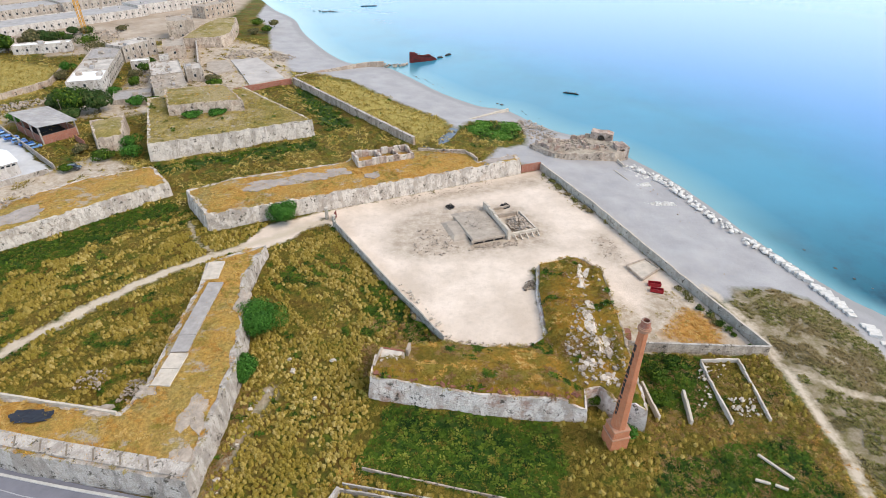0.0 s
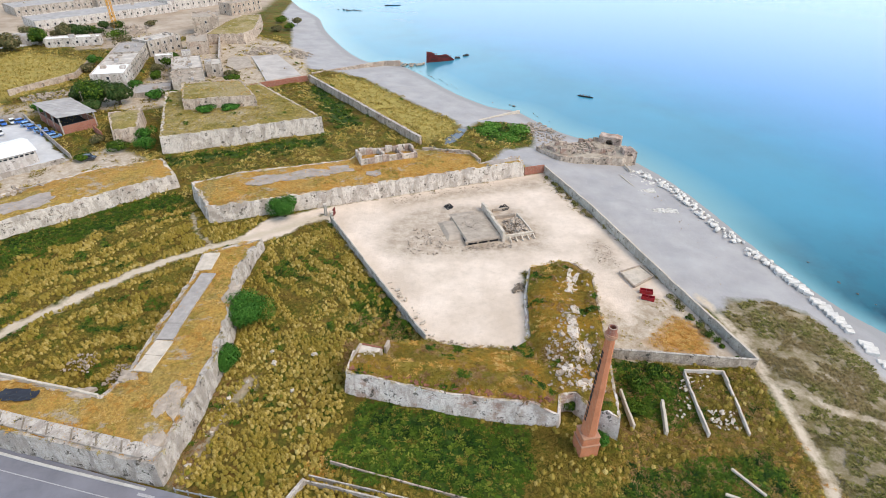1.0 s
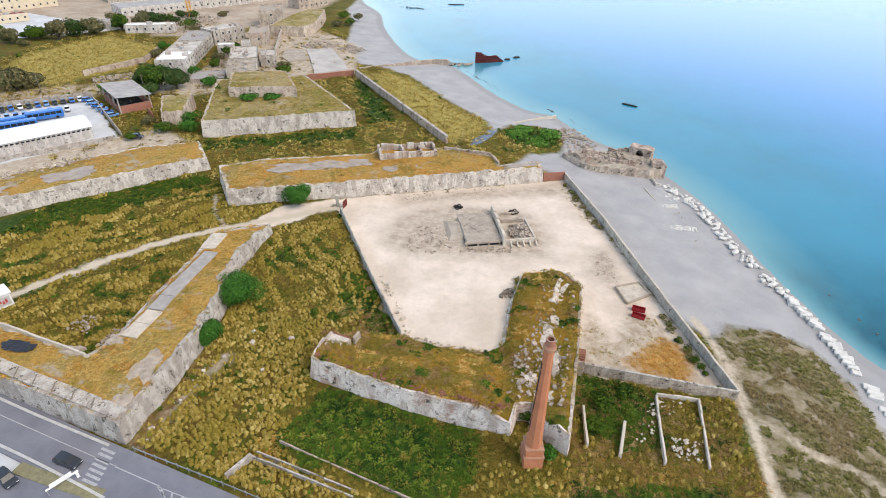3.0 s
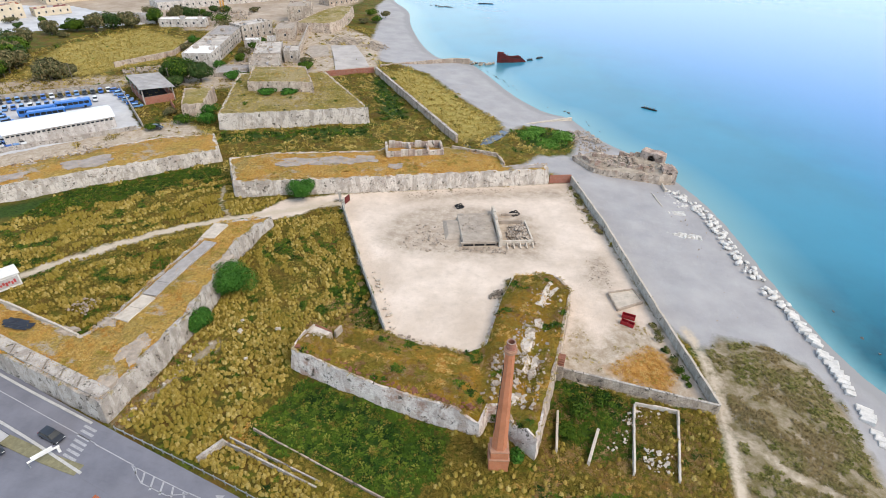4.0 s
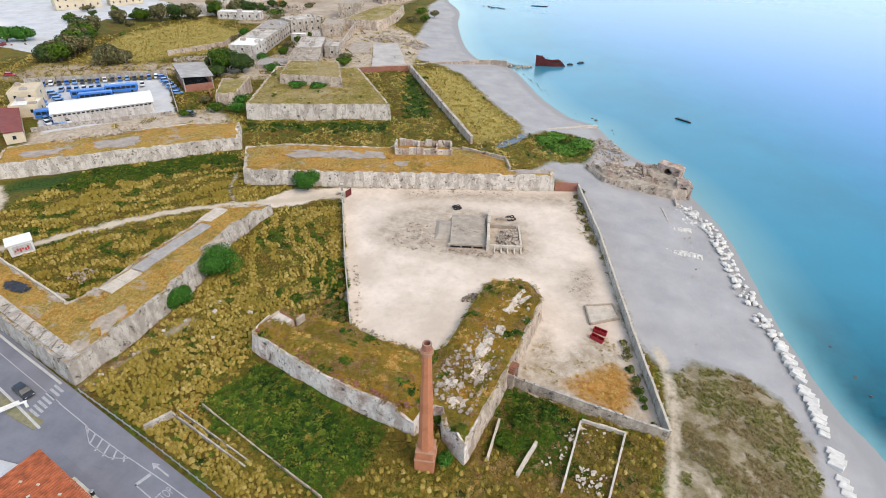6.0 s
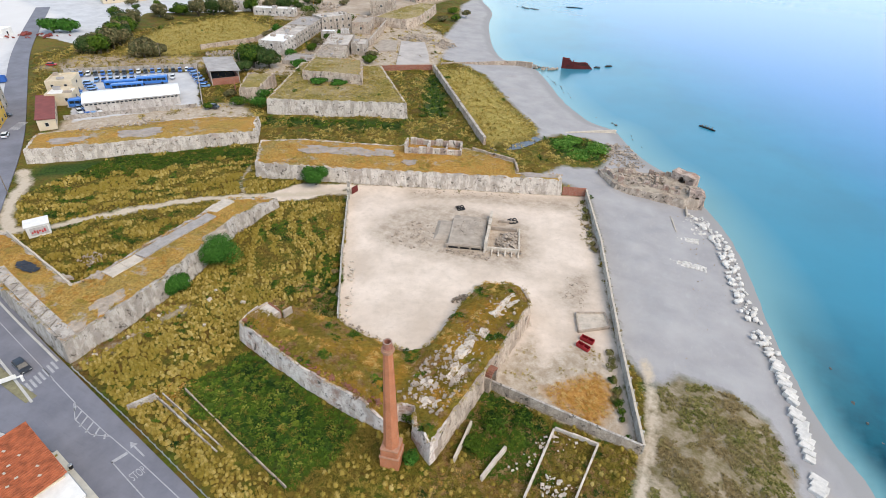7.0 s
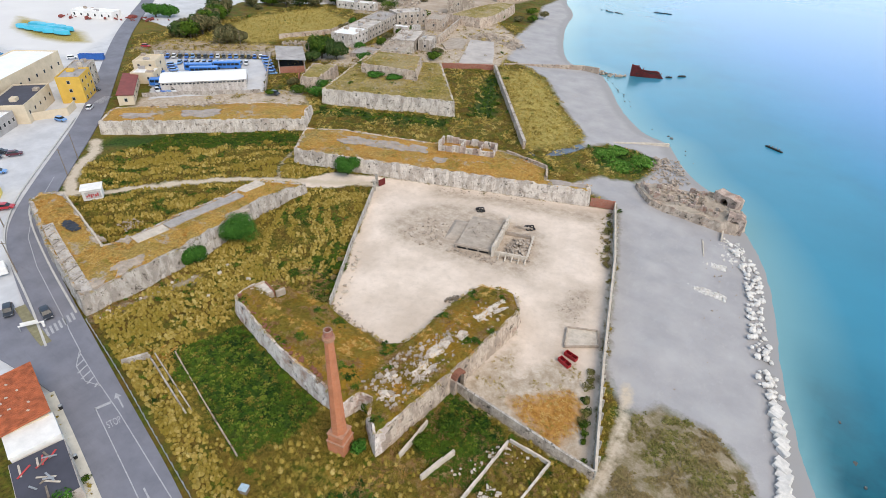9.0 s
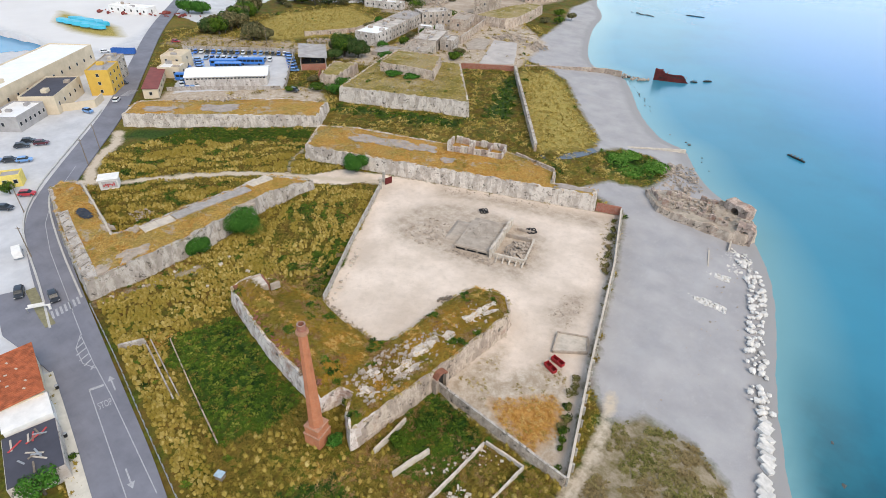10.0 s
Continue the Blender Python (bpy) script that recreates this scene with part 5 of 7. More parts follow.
for i in range(17):
    z = 7.0 + i * 0.82 + random.uniform(-0.1, 0.1)
    r = 1.16 - 0.52 * (z - 4.05) / 18.55
    p = part("blackened_brick", bx(0, 0, 0, 0.05, random.uniform(0.35, 0.62), random.uniform(0.42, 0.72), 0.01), DARK, chimney, "sooty spalled patch")
    a = math.pi
    p.matrix_basis = pose(r * 0.93 * math.cos(a), r * 0.93 * math.sin(a), z, random.uniform(-8, 8), -1, 180)
for z0, z1, r0, r1 in ((22.5, 22.75, 0.70, 0.84), (22.75, 23.1, 0.88, 0.88), (23.1, 23.3, 0.74, 0.74)):
    part("corbel_ring", tube(bmesh.new(), 0, 0, z0, z1, r0, r1, 16), BRICK_BAND, chimney)
bm = bmesh.new()
for r0, r1, flip in ((0.64, 0.61, 0), (0.45, 0.43, 1)):
    tube(bm, 0, 0, 23.3, 24.3, r0, r1, 16, False)
vs = sorted(bm.verts, key=lambda v: v.co.z)[32:]
outer = sorted([v for v in vs if v.co.xy.length > 0.54], key=lambda v: math.atan2(v.co.y, v.co.x))
inner = sorted([v for v in vs if v.co.xy.length < 0.54], key=lambda v: math.atan2(v.co.y, v.co.x))
for i in range(16):
    bm.faces.new((outer[i], outer[(i + 1) % 16], inner[(i + 1) % 16], inner[i]))
part("chimney_mouth", bm, BRICK_WALL, chimney)
# Black plug paints the darkness of the open flue.
part("flue", tube(bmesh.new(), 0, 0, 23.25, 23.5, 0.42, 0.42, 16), DARK, chimney, "black disc painted as the dark flue opening")


# ---- slabs and paving on the ramparts ----
def slab(name, pts, z, thick, mat, label, parent=None, category="slab", joints=0.0):
    """A flat plate with thickness, from its corners."""
    bm = bmesh.new()
    v = [bm.verts.new((x, y, z)) for x, y in pts]
    f = bm.faces.new(v)
    e = bmesh.ops.extrude_face_region(bm, geom=[f])
    for q in e["geom"]:
        if isinstance(q, bmesh.types.BMVert):
            q.co.z -= thick
    ob = part(name, bm, mat, parent)
    return ob if parent else tagged(ob, label, category)


def paving(name, a, b, width, n, m, z, mat, label, skip=0.0):
    """Flagstones in n by m rows along a line, each a piece of its own; z for arrays."""
    t = tagged(new(name), label, "paving")
    a, b = np.array(a, float), np.array(b, float)
    d = (b - a) / np.linalg.norm(b - a)
    s = np.array([-d[1], d[0]])
    L = np.linalg.norm(b - a)
    for i in range(n):
        for j in range(m):
            if random.random() < skip:
                continue
            c = a + d * L * (i + 0.5) / n + s * width * ((j + 0.5) / m - 0.5)
            zz = float(z(c[0], c[1])) if callable(z) else z
            p = part("flagstone", bx(0, 0, 0, L / n - 0.06, width / m - 0.06, 0.5, 0.03), mat, t)
            p.matrix_basis = pose(c[0], c[1], zz - 0.05 + random.uniform(-0.03, 0.03), random.uniform(-1, 1), random.uniform(-1, 1), math.degrees(math.atan2(d[1], d[0])))
    return t


def worn_floor(name, cx, cy, rx, ry, rot, z, mat, label, seed, rag=0.28):
    """A broken plaster or concrete floor with a ragged outline; z for arrays."""
    rd = np.random.RandomState(seed)
    n = 40
    a = np.arange(n) / n * 6.2832
    f = 1 + rag * (np.sin(a * 3 + rd.uniform(0, 6)) * 0.5 + np.sin(a * 5 + rd.uniform(0, 6)) * 0.4) + rd.uniform(-0.1, 0.1, n)
    sq = 1 / np.maximum(np.abs(np.cos(a)), np.abs(np.sin(a))) ** 0.7
    V, F = [], []
    c, s_ = math.cos(radians(rot)), math.sin(radians(rot))
    for ring, (k, dz) in enumerate(((1.02, -0.5), (1.0, 0.10), (0.6, 0.16), (0.25, 0.17))):
        u, v = rx * np.cos(a) * f * sq * k, ry * np.sin(a) * f * sq * k
        x, y = cx + u * c - v * s_, cy + u * s_ + v * c
        zz = z(x, y) + dz + rd.uniform(-0.03, 0.03, n)
        V += list(zip(x, y, zz))
        if ring:
            F += [((ring - 1) * n + i, (ring - 1) * n + (i + 1) % n, ring * n + (i + 1) % n, ring * n + i) for i in range(n)]
    F.append(tuple(range(3 * n, 4 * n)))
    return tagged(link_mesh(name, V, F, mat), label, "floor")


ct = lambda x, y: float(corner_top(np.array(x), np.array(y)))  # noqa: E731
paving("rampart_paving", (-41.9, 69.5), (-42.2, 90), 3.0, 5, 1, lambda x, y: ct(x, y) + 0.1, SLAB, "grey concrete paving along the rampart walk")
paving("white_platform", (-42.2, 62), (-41.7, 69.2), 3.2, 2, 1, lambda x, y: ct(x, y) + 0.12, WHITE_SLAB, "whitish lime platform at the end of the rampart walk")
paving("white_platform_north", (-43.9, 91.3), (-44.7, 98.2), 3.4, 2, 1, lambda x, y: ct(x, y) + 0.12, WHITE_SLAB, "whitish lime platform on the rampart end")
GREYFLOOR = paint("worn_grey_floor", (0.36, 0.31, 0.275), 0.9, 0, 0.35, 0.5)
for cx, cy, rx, ry, sd in ((-42.0, 134.0, 6.0, 2.7, 1), (-32.5, 137.9, 5.4, 2.7, 2), (-24.8, 141.0, 3.6, 2.4, 3), (-14.5, 138.9, 2.0, 1.7, 4), (21.5, 148.8, 5.0, 1.2, 5)):
    worn_floor("gun_platform", cx, cy, rx, ry, 21, flat(4.3), GREYFLOOR, "worn grey concrete platform on the long rampart", sd)
for cx, cy, rx, ry, sd in ((-99, 118, 6.0, 3.4, 6), (-113, 103.5, 5.0, 2.2, 7)):
    worn_floor("west_platform", cx, cy, rx, ry, 43, flat(4.15), GREYFLOOR, "worn grey concrete platform on the west rampart", sd)
PLASTER_FLOOR = paint("broken_plaster_floor", (0.60, 0.53, 0.46), 0.9, 0, 0.4, 0.9)
for cx, cy, rx, ry, rot, sd in ((31.2, 70.8, 1.3, 2.4, -6, 8), (30.6, 76.6, 1.5, 3.0, -12, 9), (31.6, 81.8, 0.8, 1.2, 0, 10), (32.0, 88.6, 1.0, 1.8, -25, 11), (32.8, 92.6, 1.2, 2.0, -20, 12), (27.6, 66.0, 1.0, 0.9, 0, 13), (30.0, 62.6, 1.5, 1.0, 20, 19)):
    worn_floor("plaster_floor", cx, cy, rx, ry, rot, bastion_top, PLASTER_FLOOR, "broken pale plaster floor on the bastion", sd, 0.32)
t = thing("lookout_ruin", -6.3, 66.6, 4.6, -14, "roofless square lookout of brick and plaster at the bastion corner", "ruin")
part("plaster_floor", bx(0, 0, 0.15, 3.6, 4.4, 0.9, 0.05), PLASTER_FLOOR, t)
for cx, cy, sx, sy, h in ((-1.9, 0, 0.5, 4.6, 0.75), (0, 2.3, 3.8, 0.4, 0.6), (1.9, 0.9, 0.4, 2.6, 0.5), (0.3, -2.2, 2.6, 0.4, 0.35), (2.4, 3.4, 0.5, 2.0, 0.7)):
    part("wall_stub", bx(cx, cy, h / 2 - 0.3, sx, sy, h + 0.9, 0.08, 0, 0.95), CREST_BRICK if sx > sy else RUBBLE, t)
for i in range(4):
    p = part("fallen_slab", bx(0, 0, 0, 1.3 - 0.2 * i, 0.6, 0.15, 0.02), PLASTER_FLOOR, t)
    p.matrix_basis = pose(-0.6 + 0.7 * i, -0.8 + 0.9 * (i % 2), 0.75, 8 * i, 14 - 6 * i, 40 * i)
for cx, cy, rx, ry, sd in ((-35.2, 56.5, 1.8, 3.2, 14), (-34.5, 48.5, 1.6, 2.0, 15), (-35.3, 84.0, 1.2, 3.0, 16), (-44.0, 61.0, 1.4, 1.0, 17), (-49.5, 57.5, 1.6, 1.0, 18)):
    worn_floor("bare_masonry", cx, cy, rx, ry, 0, corner_top, RUBBLE, "bare pale masonry showing through the turf", sd, 0.4)
wall_run("rampart_parapet", [(-76, 63.0), (-46.6, 56.9)], 5.0, 0.35, WHITE_SLAB, "low pale parapet wall on the corner rampart", z0=3.4, step=3.5)
TARP = paint("black_burnt_tarp", (0.018, 0.02, 0.03), 0.6, 0, 0.4, 1.0)
bm = bmesh.new()
for i in range(9):
    for j in range(6):
        bm.verts.new((-61.5 + i * 0.75 - j * 0.2 + random.uniform(-0.3, 0.3), 55.2 + j * 0.5 + i * 0.04 + random.uniform(-0.2, 0.2), 4.66 + random.uniform(0, 0.16)))
bm.verts.ensure_lookup_table()
for i in range(8):
    for j in range(5):
        if (i, j) not in ((0, 0), (7, 4), (0, 4), (7, 0), (6, 4)):
            bm.faces.new([bm.verts[q] for q in (i * 6 + j, (i + 1) * 6 + j, (i + 1) * 6 + j + 1, i * 6 + j + 1)])
tarp = tagged(part("burnt_tarpaulin", bm, TARP, None), "crumpled black burnt tarpaulin on the orange turf", "tarpaulin")
for i in range(7):
    bm = bx(0, 0, 0, 0.25, 2.2, 0.12, 0.03)
    p = tagged(part("rampart_drain", bm, WOOD, None), "dark slot drain across the rampart edge", "drain", "rampart drains")
    p.matrix_basis = pose(-63 + 4.1 * i, 53.2 - 0.86 * i, 4.52, 0, 0, 25)


# ---- ruin in the yard ----
ruin = thing("yard_ruin", 0, 0, 0, 0, "low ruined stone building with collapsed flat roof in the sandy yard", "ruin")
D1, D2 = np.array([0.94, 0.34]), np.array([-0.266, 0.964])
A0 = np.array([11.0, 109.4])


def ruin_box(name, u, v, su, sv, z0, z1, mat, taper=1.0, label=""):
    c = A0 + D1 * (u + su / 2) + D2 * (v + sv / 2)
    p = part(name, bx(0, 0, (z0 + z1) / 2, su, sv, z1 - z0, 0.04, 0, taper), mat, ruin, label)
    p.matrix_basis = pose(c[0], c[1], 0, 0, 0, 18)
    return p


EARTH = paint("sandy_roof_earth", (0.40, 0.34, 0.28), 0.95, 0, 0.35, 0.5)
p = ruin_box("roof_slab", 0, 0, 9.0, 13.5, 0.45, 1.0, EARTH, 0.95, "earth-covered flat roof slab")
p.matrix_basis = p.matrix_basis @ pose(0, 0, -0.3, -2.2, 0, 0)
ruin_box("earth_bank", -4.5, 2.0, 6.5, 12.0, -0.7, 0.3, EARTH, 0.5)
ruin_box("earth_bank", -1.0, 9.0, 10.5, 7.5, -0.7, 0.35, EARTH, 0.5)
heap("roof_debris", [(11, 111), (20, 113.5), (16.5, 126), (8.5, 122)], 150, 0.12, 0.5, 0.72, EARTH, "crumbled earth on the ruined roof", 61, 0.1)
ruin_box("roof_edge", -0.1, -0.2, 8.6, 0.35, 0.42, 0.95, RUBBLE)
# Near-black box: the shade below the roof slab, put in as colour.
ruin_box("room_shade", 0.3, 0.2, 8.2, 3.0, -0.4, 0.35, DARK, 1.0, "black box painted as the shade below the roof")
for u in (0.1, 2.9, 5.6, 8.3):
    ruin_box("pier", u, 0.05, 0.5, 0.5, -0.4, 0.4, RUBBLE)
for i in range(9):
    ruin_box("wall_stone", 9.1, -0.9 + i * 1.9, 0.75, 1.85, -0.4, 2.2 - 0.05 * i + random.uniform(-0.25, 0.2), WHITE_SLAB, 0.92)
ruin_box("low_wall", 9.9, -0.6, 7.6, 0.5, -0.4, 1.1, WHITE_SLAB)
ruin_box("side_wall", 17.0, 0, 0.45, 9.5, -0.4, 0.8, WHITE_SLAB)
ruin_box("back_wall", 9.9, 9.5, 6.5, 0.45, -0.4, 0.7, RUBBLE)
ruin_box("stub_wall", 11.5, 13.6, 4.5, 0.35, -0.4, 0.4, RUBBLE)
for i in range(5):
    p = ruin_box("raking_strut", 11.0 + i * 1.55, -2.6, 0.32, 2.6, -0.35, -0.05, WHITE_SLAB)
    p.matrix_basis = p.matrix_basis @ pose(0, 0.3, 0.55, 24, 0, 0)
TYRE = paint("black_rubber", (0.02, 0.02, 0.022), 0.8)
for (x, y), r in (((6.6, 128.3), 0.9), ((21.4, 128.4), 1.0)):
    t = thing("tyre_heap", x, y, -0.3, 20, "small heap of dark tyres and scrap on the sand", "tyres", "tyre heaps")
    for i in range(6):
        bm = bmesh.new()
        a = i * 1.05
        n1, n2 = 14, 6
        vs = [[bm.verts.new(((0.42 + 0.15 * math.cos(6.283 * b / n2)) * math.cos(6.283 * c / n1), (0.42 + 0.15 * math.cos(6.283 * b / n2)) * math.sin(6.283 * c / n1), 0.15 * math.sin(6.283 * b / n2))) for b in range(n2)] for c in range(n1)]
        for c in range(n1):
            for b in range(n2):
                bm.faces.new((vs[c][b], vs[(c + 1) % n1][b], vs[(c + 1) % n1][(b + 1) % n2], vs[c][(b + 1) % n2]))
        p = part("tyre", bm, TYRE, t)
        p.matrix_basis = pose(r * math.cos(a) * 0.9, r * math.sin(a) * 0.7, 0.2 + 0.25 * (i % 2), 15 * (i % 3), 10, 0)

# foundation slab and red skips
fs = tagged(new("foundation_slab"), "pale square concrete foundation with a worn kerb", "foundation")
FQ = [(45.0, 99.6), (50.2, 102.2), (52.0, 98.3), (46.8, 94.3)]
slab("slab_plate", FQ, 0.05, 0.6, WHITE_SLAB, "", fs)
for a, b in zip(FQ, FQ[1:] + FQ[:1]):
    L = math.dist(a, b)
    p = part("kerb_stone", bx(0, 0, 0.0, L, 0.3, 0.7, 0.05), RUBBLE, fs)
    p.matrix_basis = pose((a[0] + b[0]) / 2, (a[1] + b[1]) / 2, 0, 0, 0, math.degrees(math.atan2(b[1] - a[1], b[0] - a[0])))
RED = paint("faded_red_paint", (0.36, 0.018, 0.025), 0.5, 0, 0.3, 1.0)
for i, (x, y, rz) in enumerate(((48.6, 90.4, -20), (48.9, 92.6, -12))):
    t = thing("red_skip", x, y, -0.3, rz, "open red steel skip standing on the sand", "skip", "red skips")
    t.scale = (0.85, 0.75, 0.8)
    part("floor_plate", bx(0, 0, 0.18, 2.9, 1.1, 0.08), RUST, t)
    for s in (-1, 1):
        part("side_plate", bx(0, s * 0.6, 0.6, 3.0, 0.07, 0.9, 0.02), RED, t)
        part("end_plate", bx(s * 1.5, 0, 0.6, 0.07, 1.2, 0.9, 0.02), RED, t)
        part("skid", bx(0, s * 0.45, 0.07, 2.8, 0.14, 0.14, 0.02), DARK, t)
        part("top_rim", bx(0, s * 0.62, 1.08, 3.1, 0.12, 0.1, 0.02), RED, t)
    part("divider", bx(0, 0, 0.7, 0.06, 1.15, 0.7), RED, t)

# gate pillars of the yard
for x, y in ((-22.8, 119.2), (-25.2, 123.0)):
    t = thing("gate_pillar", x, y, -0.3, -58, "pale concrete gate pillar with a flat cap", "pillar", "gate pillars")
    part("pillar_shaft", bx(0, 0, 1.5, 0.7, 0.7, 3.2, 0.04), PANEL, t)
    part("pillar_cap", bx(0, 0, 3.2, 0.9, 0.9, 0.2, 0.03), WHITE_SLAB, t)
t = thing("gate_leaf", -23.3, 121.6, -0.3, 80, "rusty open sheet-metal gate leaf", "gate")
part("gate_sheet", bx(1.2, 0, 1.1, 2.4, 0.05, 2.0), RUST, t)
for z in (0.3, 1.1, 1.9):
    part("gate_rail", bx(1.2, 0.05, z, 2.5, 0.06, 0.08), STEEL, t)

# walled plots south of the cross wall
wall_run("plot_wall", [(48.8, 69.2), (48.2, 56)], 0.55, 0.3, PLASTER_FLOOR, "low whitish garden wall", step=1.5, wob=0.22)
wall_run("plot_wall_east", [(48.9, 69.6), (55.8, 69.7), (54.6, 56.3)], 0.5, 0.3, PLASTER_FLOOR, "low whitish garden wall around the plot", step=1.5, wob=0.18)
wall_run("plot_wall_short", [(43.0, 62.7), (41.6, 56)], 0.8, 0.45, WHITE_SLAB, "broken low whitish wall", step=2, wob=0.3)
wall_run("plot_wall_west", [(36.8, 57), (36.5, 64.5)], 0.9, 0.35, WHITE_SLAB, "low pale wall beside the bastion", step=2.5)
for a, b in (((49.1, 50), (52.2, 45.8)), ((46.6, 45.9), (48.4, 45.2)), ((49.0, 45.0), (50.4, 44.2))):
    L = math.dist(a, b)
    p = tagged(part("concrete_beam", bx(0, 0, 0.3, L, 0.35, 0.35, 0.03), WHITE_SLAB, None), "pale concrete beam lying in green weeds", "beam", "fallen beams")
    p.matrix_basis = pose((a[0] + b[0]) / 2, (a[1] + b[1]) / 2, 0.1, 0, 0, math.degrees(math.atan2(b[1] - a[1], b[0] - a[0])))
wall_run("pit_kerb", [(-9.6, 49.6), (4, 45.9), (17.0, 42.6)], 0.3, 0.2, STONE, "thin stone kerb along the green sunken plot", step=3)
wall_run("channel_wall", [(-12.6, 46.3), (4.2, 42.6)], 0.45, 0.25, CONCRETE, "narrow concrete channel wall through the dry grass", step=3)
wall_run("channel_wall_inner", [(-12.2, 47.2), (4.4, 43.5)], 0.4, 0.2, CONCRETE, "inner wall of the narrow concrete channel", step=3)
wall_run("channel_head", [(-14.6, 42.4), (-12.6, 46.3)], 0.8, 0.5, CONCRETE, "short grey concrete culvert wall", step=4)
BLUE_TARP = paint("pale_blue_sheet", (0.35, 0.45, 0.52), 0.6, 0, 0.3, 1.0)
t = thing("covered_crate", 22.6, 39.6, -0.1, 20, "crate covered with a pale blue sheet in the grass", "crate")
part("crate_body", bx(0, 0, 0.45, 1.2, 1.0, 0.9, 0.05), WOOD, t)
part("sheet", bx(0, 0, 0.95, 1.35, 1.15, 0.14, 0.05), BLUE_TARP, t)

# doorway in the bastion's outer wall
t = thing("bastion_postern", 36.2, 73.6, 0, 85, "ruined brick postern arch in the bastion wall", "archway")
for s in (-1, 1):
    part("jamb", bx(s * 1.25, 0, 1.4, 0.7, 1.3, 3.6, 0.06), STONE, t)
for i in range(9):
    a = math.pi * (i + 0.5) / 9
    part("arch_stone", bx(-1.15 * math.cos(a), 0, 3.0 + 0.9 * math.sin(a), 0.5, 1.25, 0.42, 0.06), CREST_BRICK, t)
# Solid near-black box painted as the shade inside the arch.
part("passage_shade", bx(0, 0.35, 1.4, 1.8, 0.5, 3.2), DARK, t)

# ---- ruin by the sea ----
SEARUIN = [(34.8, 169.5), (41.6, 161.2), (50, 160.6), (60.5, 160.4), (64.2, 162.0), (65.6, 166), (61, 174.4), (51, 174.2), (39, 173.8)]
rampart("sea_ruin", SEARUIN, lambda x, y: 0.9 + 0.7 * rolling(x, y, 3.0, 2) + 0.02 * (x - 50), STONE, paint("sandy_rubble_fill", (0.42, 0.36, 0.29), 0.95, 0, 0.45, 0.5), "collapsed stone fort ruin at the water's edge", z0=-3.2, batter=0.5, rag=0.45, seed=12, category="ruin", turf_step=1.2)


def arch_block(name, x, y, z, rz, w, d, h, aw, ah, mat, label):
    """A stump of masonry with an arched recess through its front."""
    t = thing(name, x, y, z, rz, label, "ruin")
    pts = [(-w / 2, 0), (-aw / 2, 0)] + [(-aw / 2 * math.cos(math.pi * i / 8), ah - aw / 2 + aw / 2 * math.sin(math.pi * i / 8)) for i in range(9)] + [(aw / 2, 0), (w / 2, 0)]
    top = [(w / 2, h * 0.86), (w * 0.22, h), (-w * 0.1, h * 0.9), (-w / 2, h * 0.97)]
    bm = bmesh.new()
    f = bm.faces.new([bm.verts.new((p[0], -d / 2, p[1])) for p in pts + top])
    e = bmesh.ops.extrude_face_region(bm, geom=[f])
    for q in e["geom"]:
        if isinstance(q, bmesh.types.BMVert):
            q.co.y += d
    part("arched_masonry", bm, mat, t)
    part("back_wall", bx(0, d / 2 - 0.2, h * 0.4, w * 0.95, 0.4, h * 0.8), STONE, t)
    return t


PINK = make_wall("pinkish_masonry", (0.54, 0.43, 0.36), (0.17, 0.12, 0.10), 0.4)
arch_block("arch_stump", 59.3, 172.2, 0.3, -25, 7.0, 3.5, 3.6, 2.4, 2.6, PINK, "broken pink masonry stump with an arched recess")
arch_block("vaulted_stump", 63.3, 164.0, -2.4, 8, 4.2, 3.6, 5.2, 1.5, 3.9, PINK, "brick-faced ruin stump with a small arched opening")
for i, (x, y, rz, L, h) in enumerate([(46, 164, 4, 9, 2.6), (55, 163.2, 0, 8, 2.8), (44, 170, 12, 7, 2.4), (52, 168, 95, 7, 2.6), (53, 173, 2, 8, 2.9), (38.5, 167, 130, 6, 2.2)]):
    t = thing("ruined_wall", x, y, 0, rz, "broken stone wall stub standing on the sea ruin", "wall", "wall stubs")
    for j in range(5):
        hh = h * random.uniform(0.6, 1.0)
        p = part("masonry_piece", bx(0, 0, hh / 2, L / 5 * 1.02, 0.8, hh, 0.08, 0, 0.9), STONE if j % 2 else PINK, t)
        p.matrix_basis = pose((j - 2) * L / 5, random.uniform(-0.1, 0.1), 0, 0, 0, random.uniform(-4, 4))
heap("sea_ruin_rubble", [(38, 168), (42, 162.5), (62, 162), (63, 168), (58, 172), (40, 172)], 260, 0.25, 1.2, lambda x, y: 0.9 + 0.7 * rolling(x, y, 3.0, 2) + 0.02 * (x - 50), RUBBLE, "fallen stones covering the sea ruin", 40, 0.3)
wall_run("beach_beam", [(58.4, 152.2), (60.4, 144.8)], -1.1, 0.3, WHITE_SLAB, "fallen pale concrete beam on the beach", z0=-2.2, step=8, wob=0.0)
wall_run("beach_beam_short", [(61.5, 160), (62.2, 155.5)], -0.9, 0.4, WHITE_SLAB, "pale concrete beam beside the sea ruin", z0=-2.2, step=6, wob=0.0)
wall_run("jetty_slab", [(14, 196.5), (33, 210)], -1.2, 0.9, WHITE_SLAB, "narrow pale concrete strip crossing the beach", z0=-2.6, step=5, wob=0.05)
STREAM = paint("muddy_water", (0.09, 0.10, 0.11), 0.12, 0, 0.2, 0.4)
sp = [(-1, 170), (5.0, 176.5), (7.5, 183), (9.5, 187), (12, 186), (11, 181), (8, 174), (2, 168)]
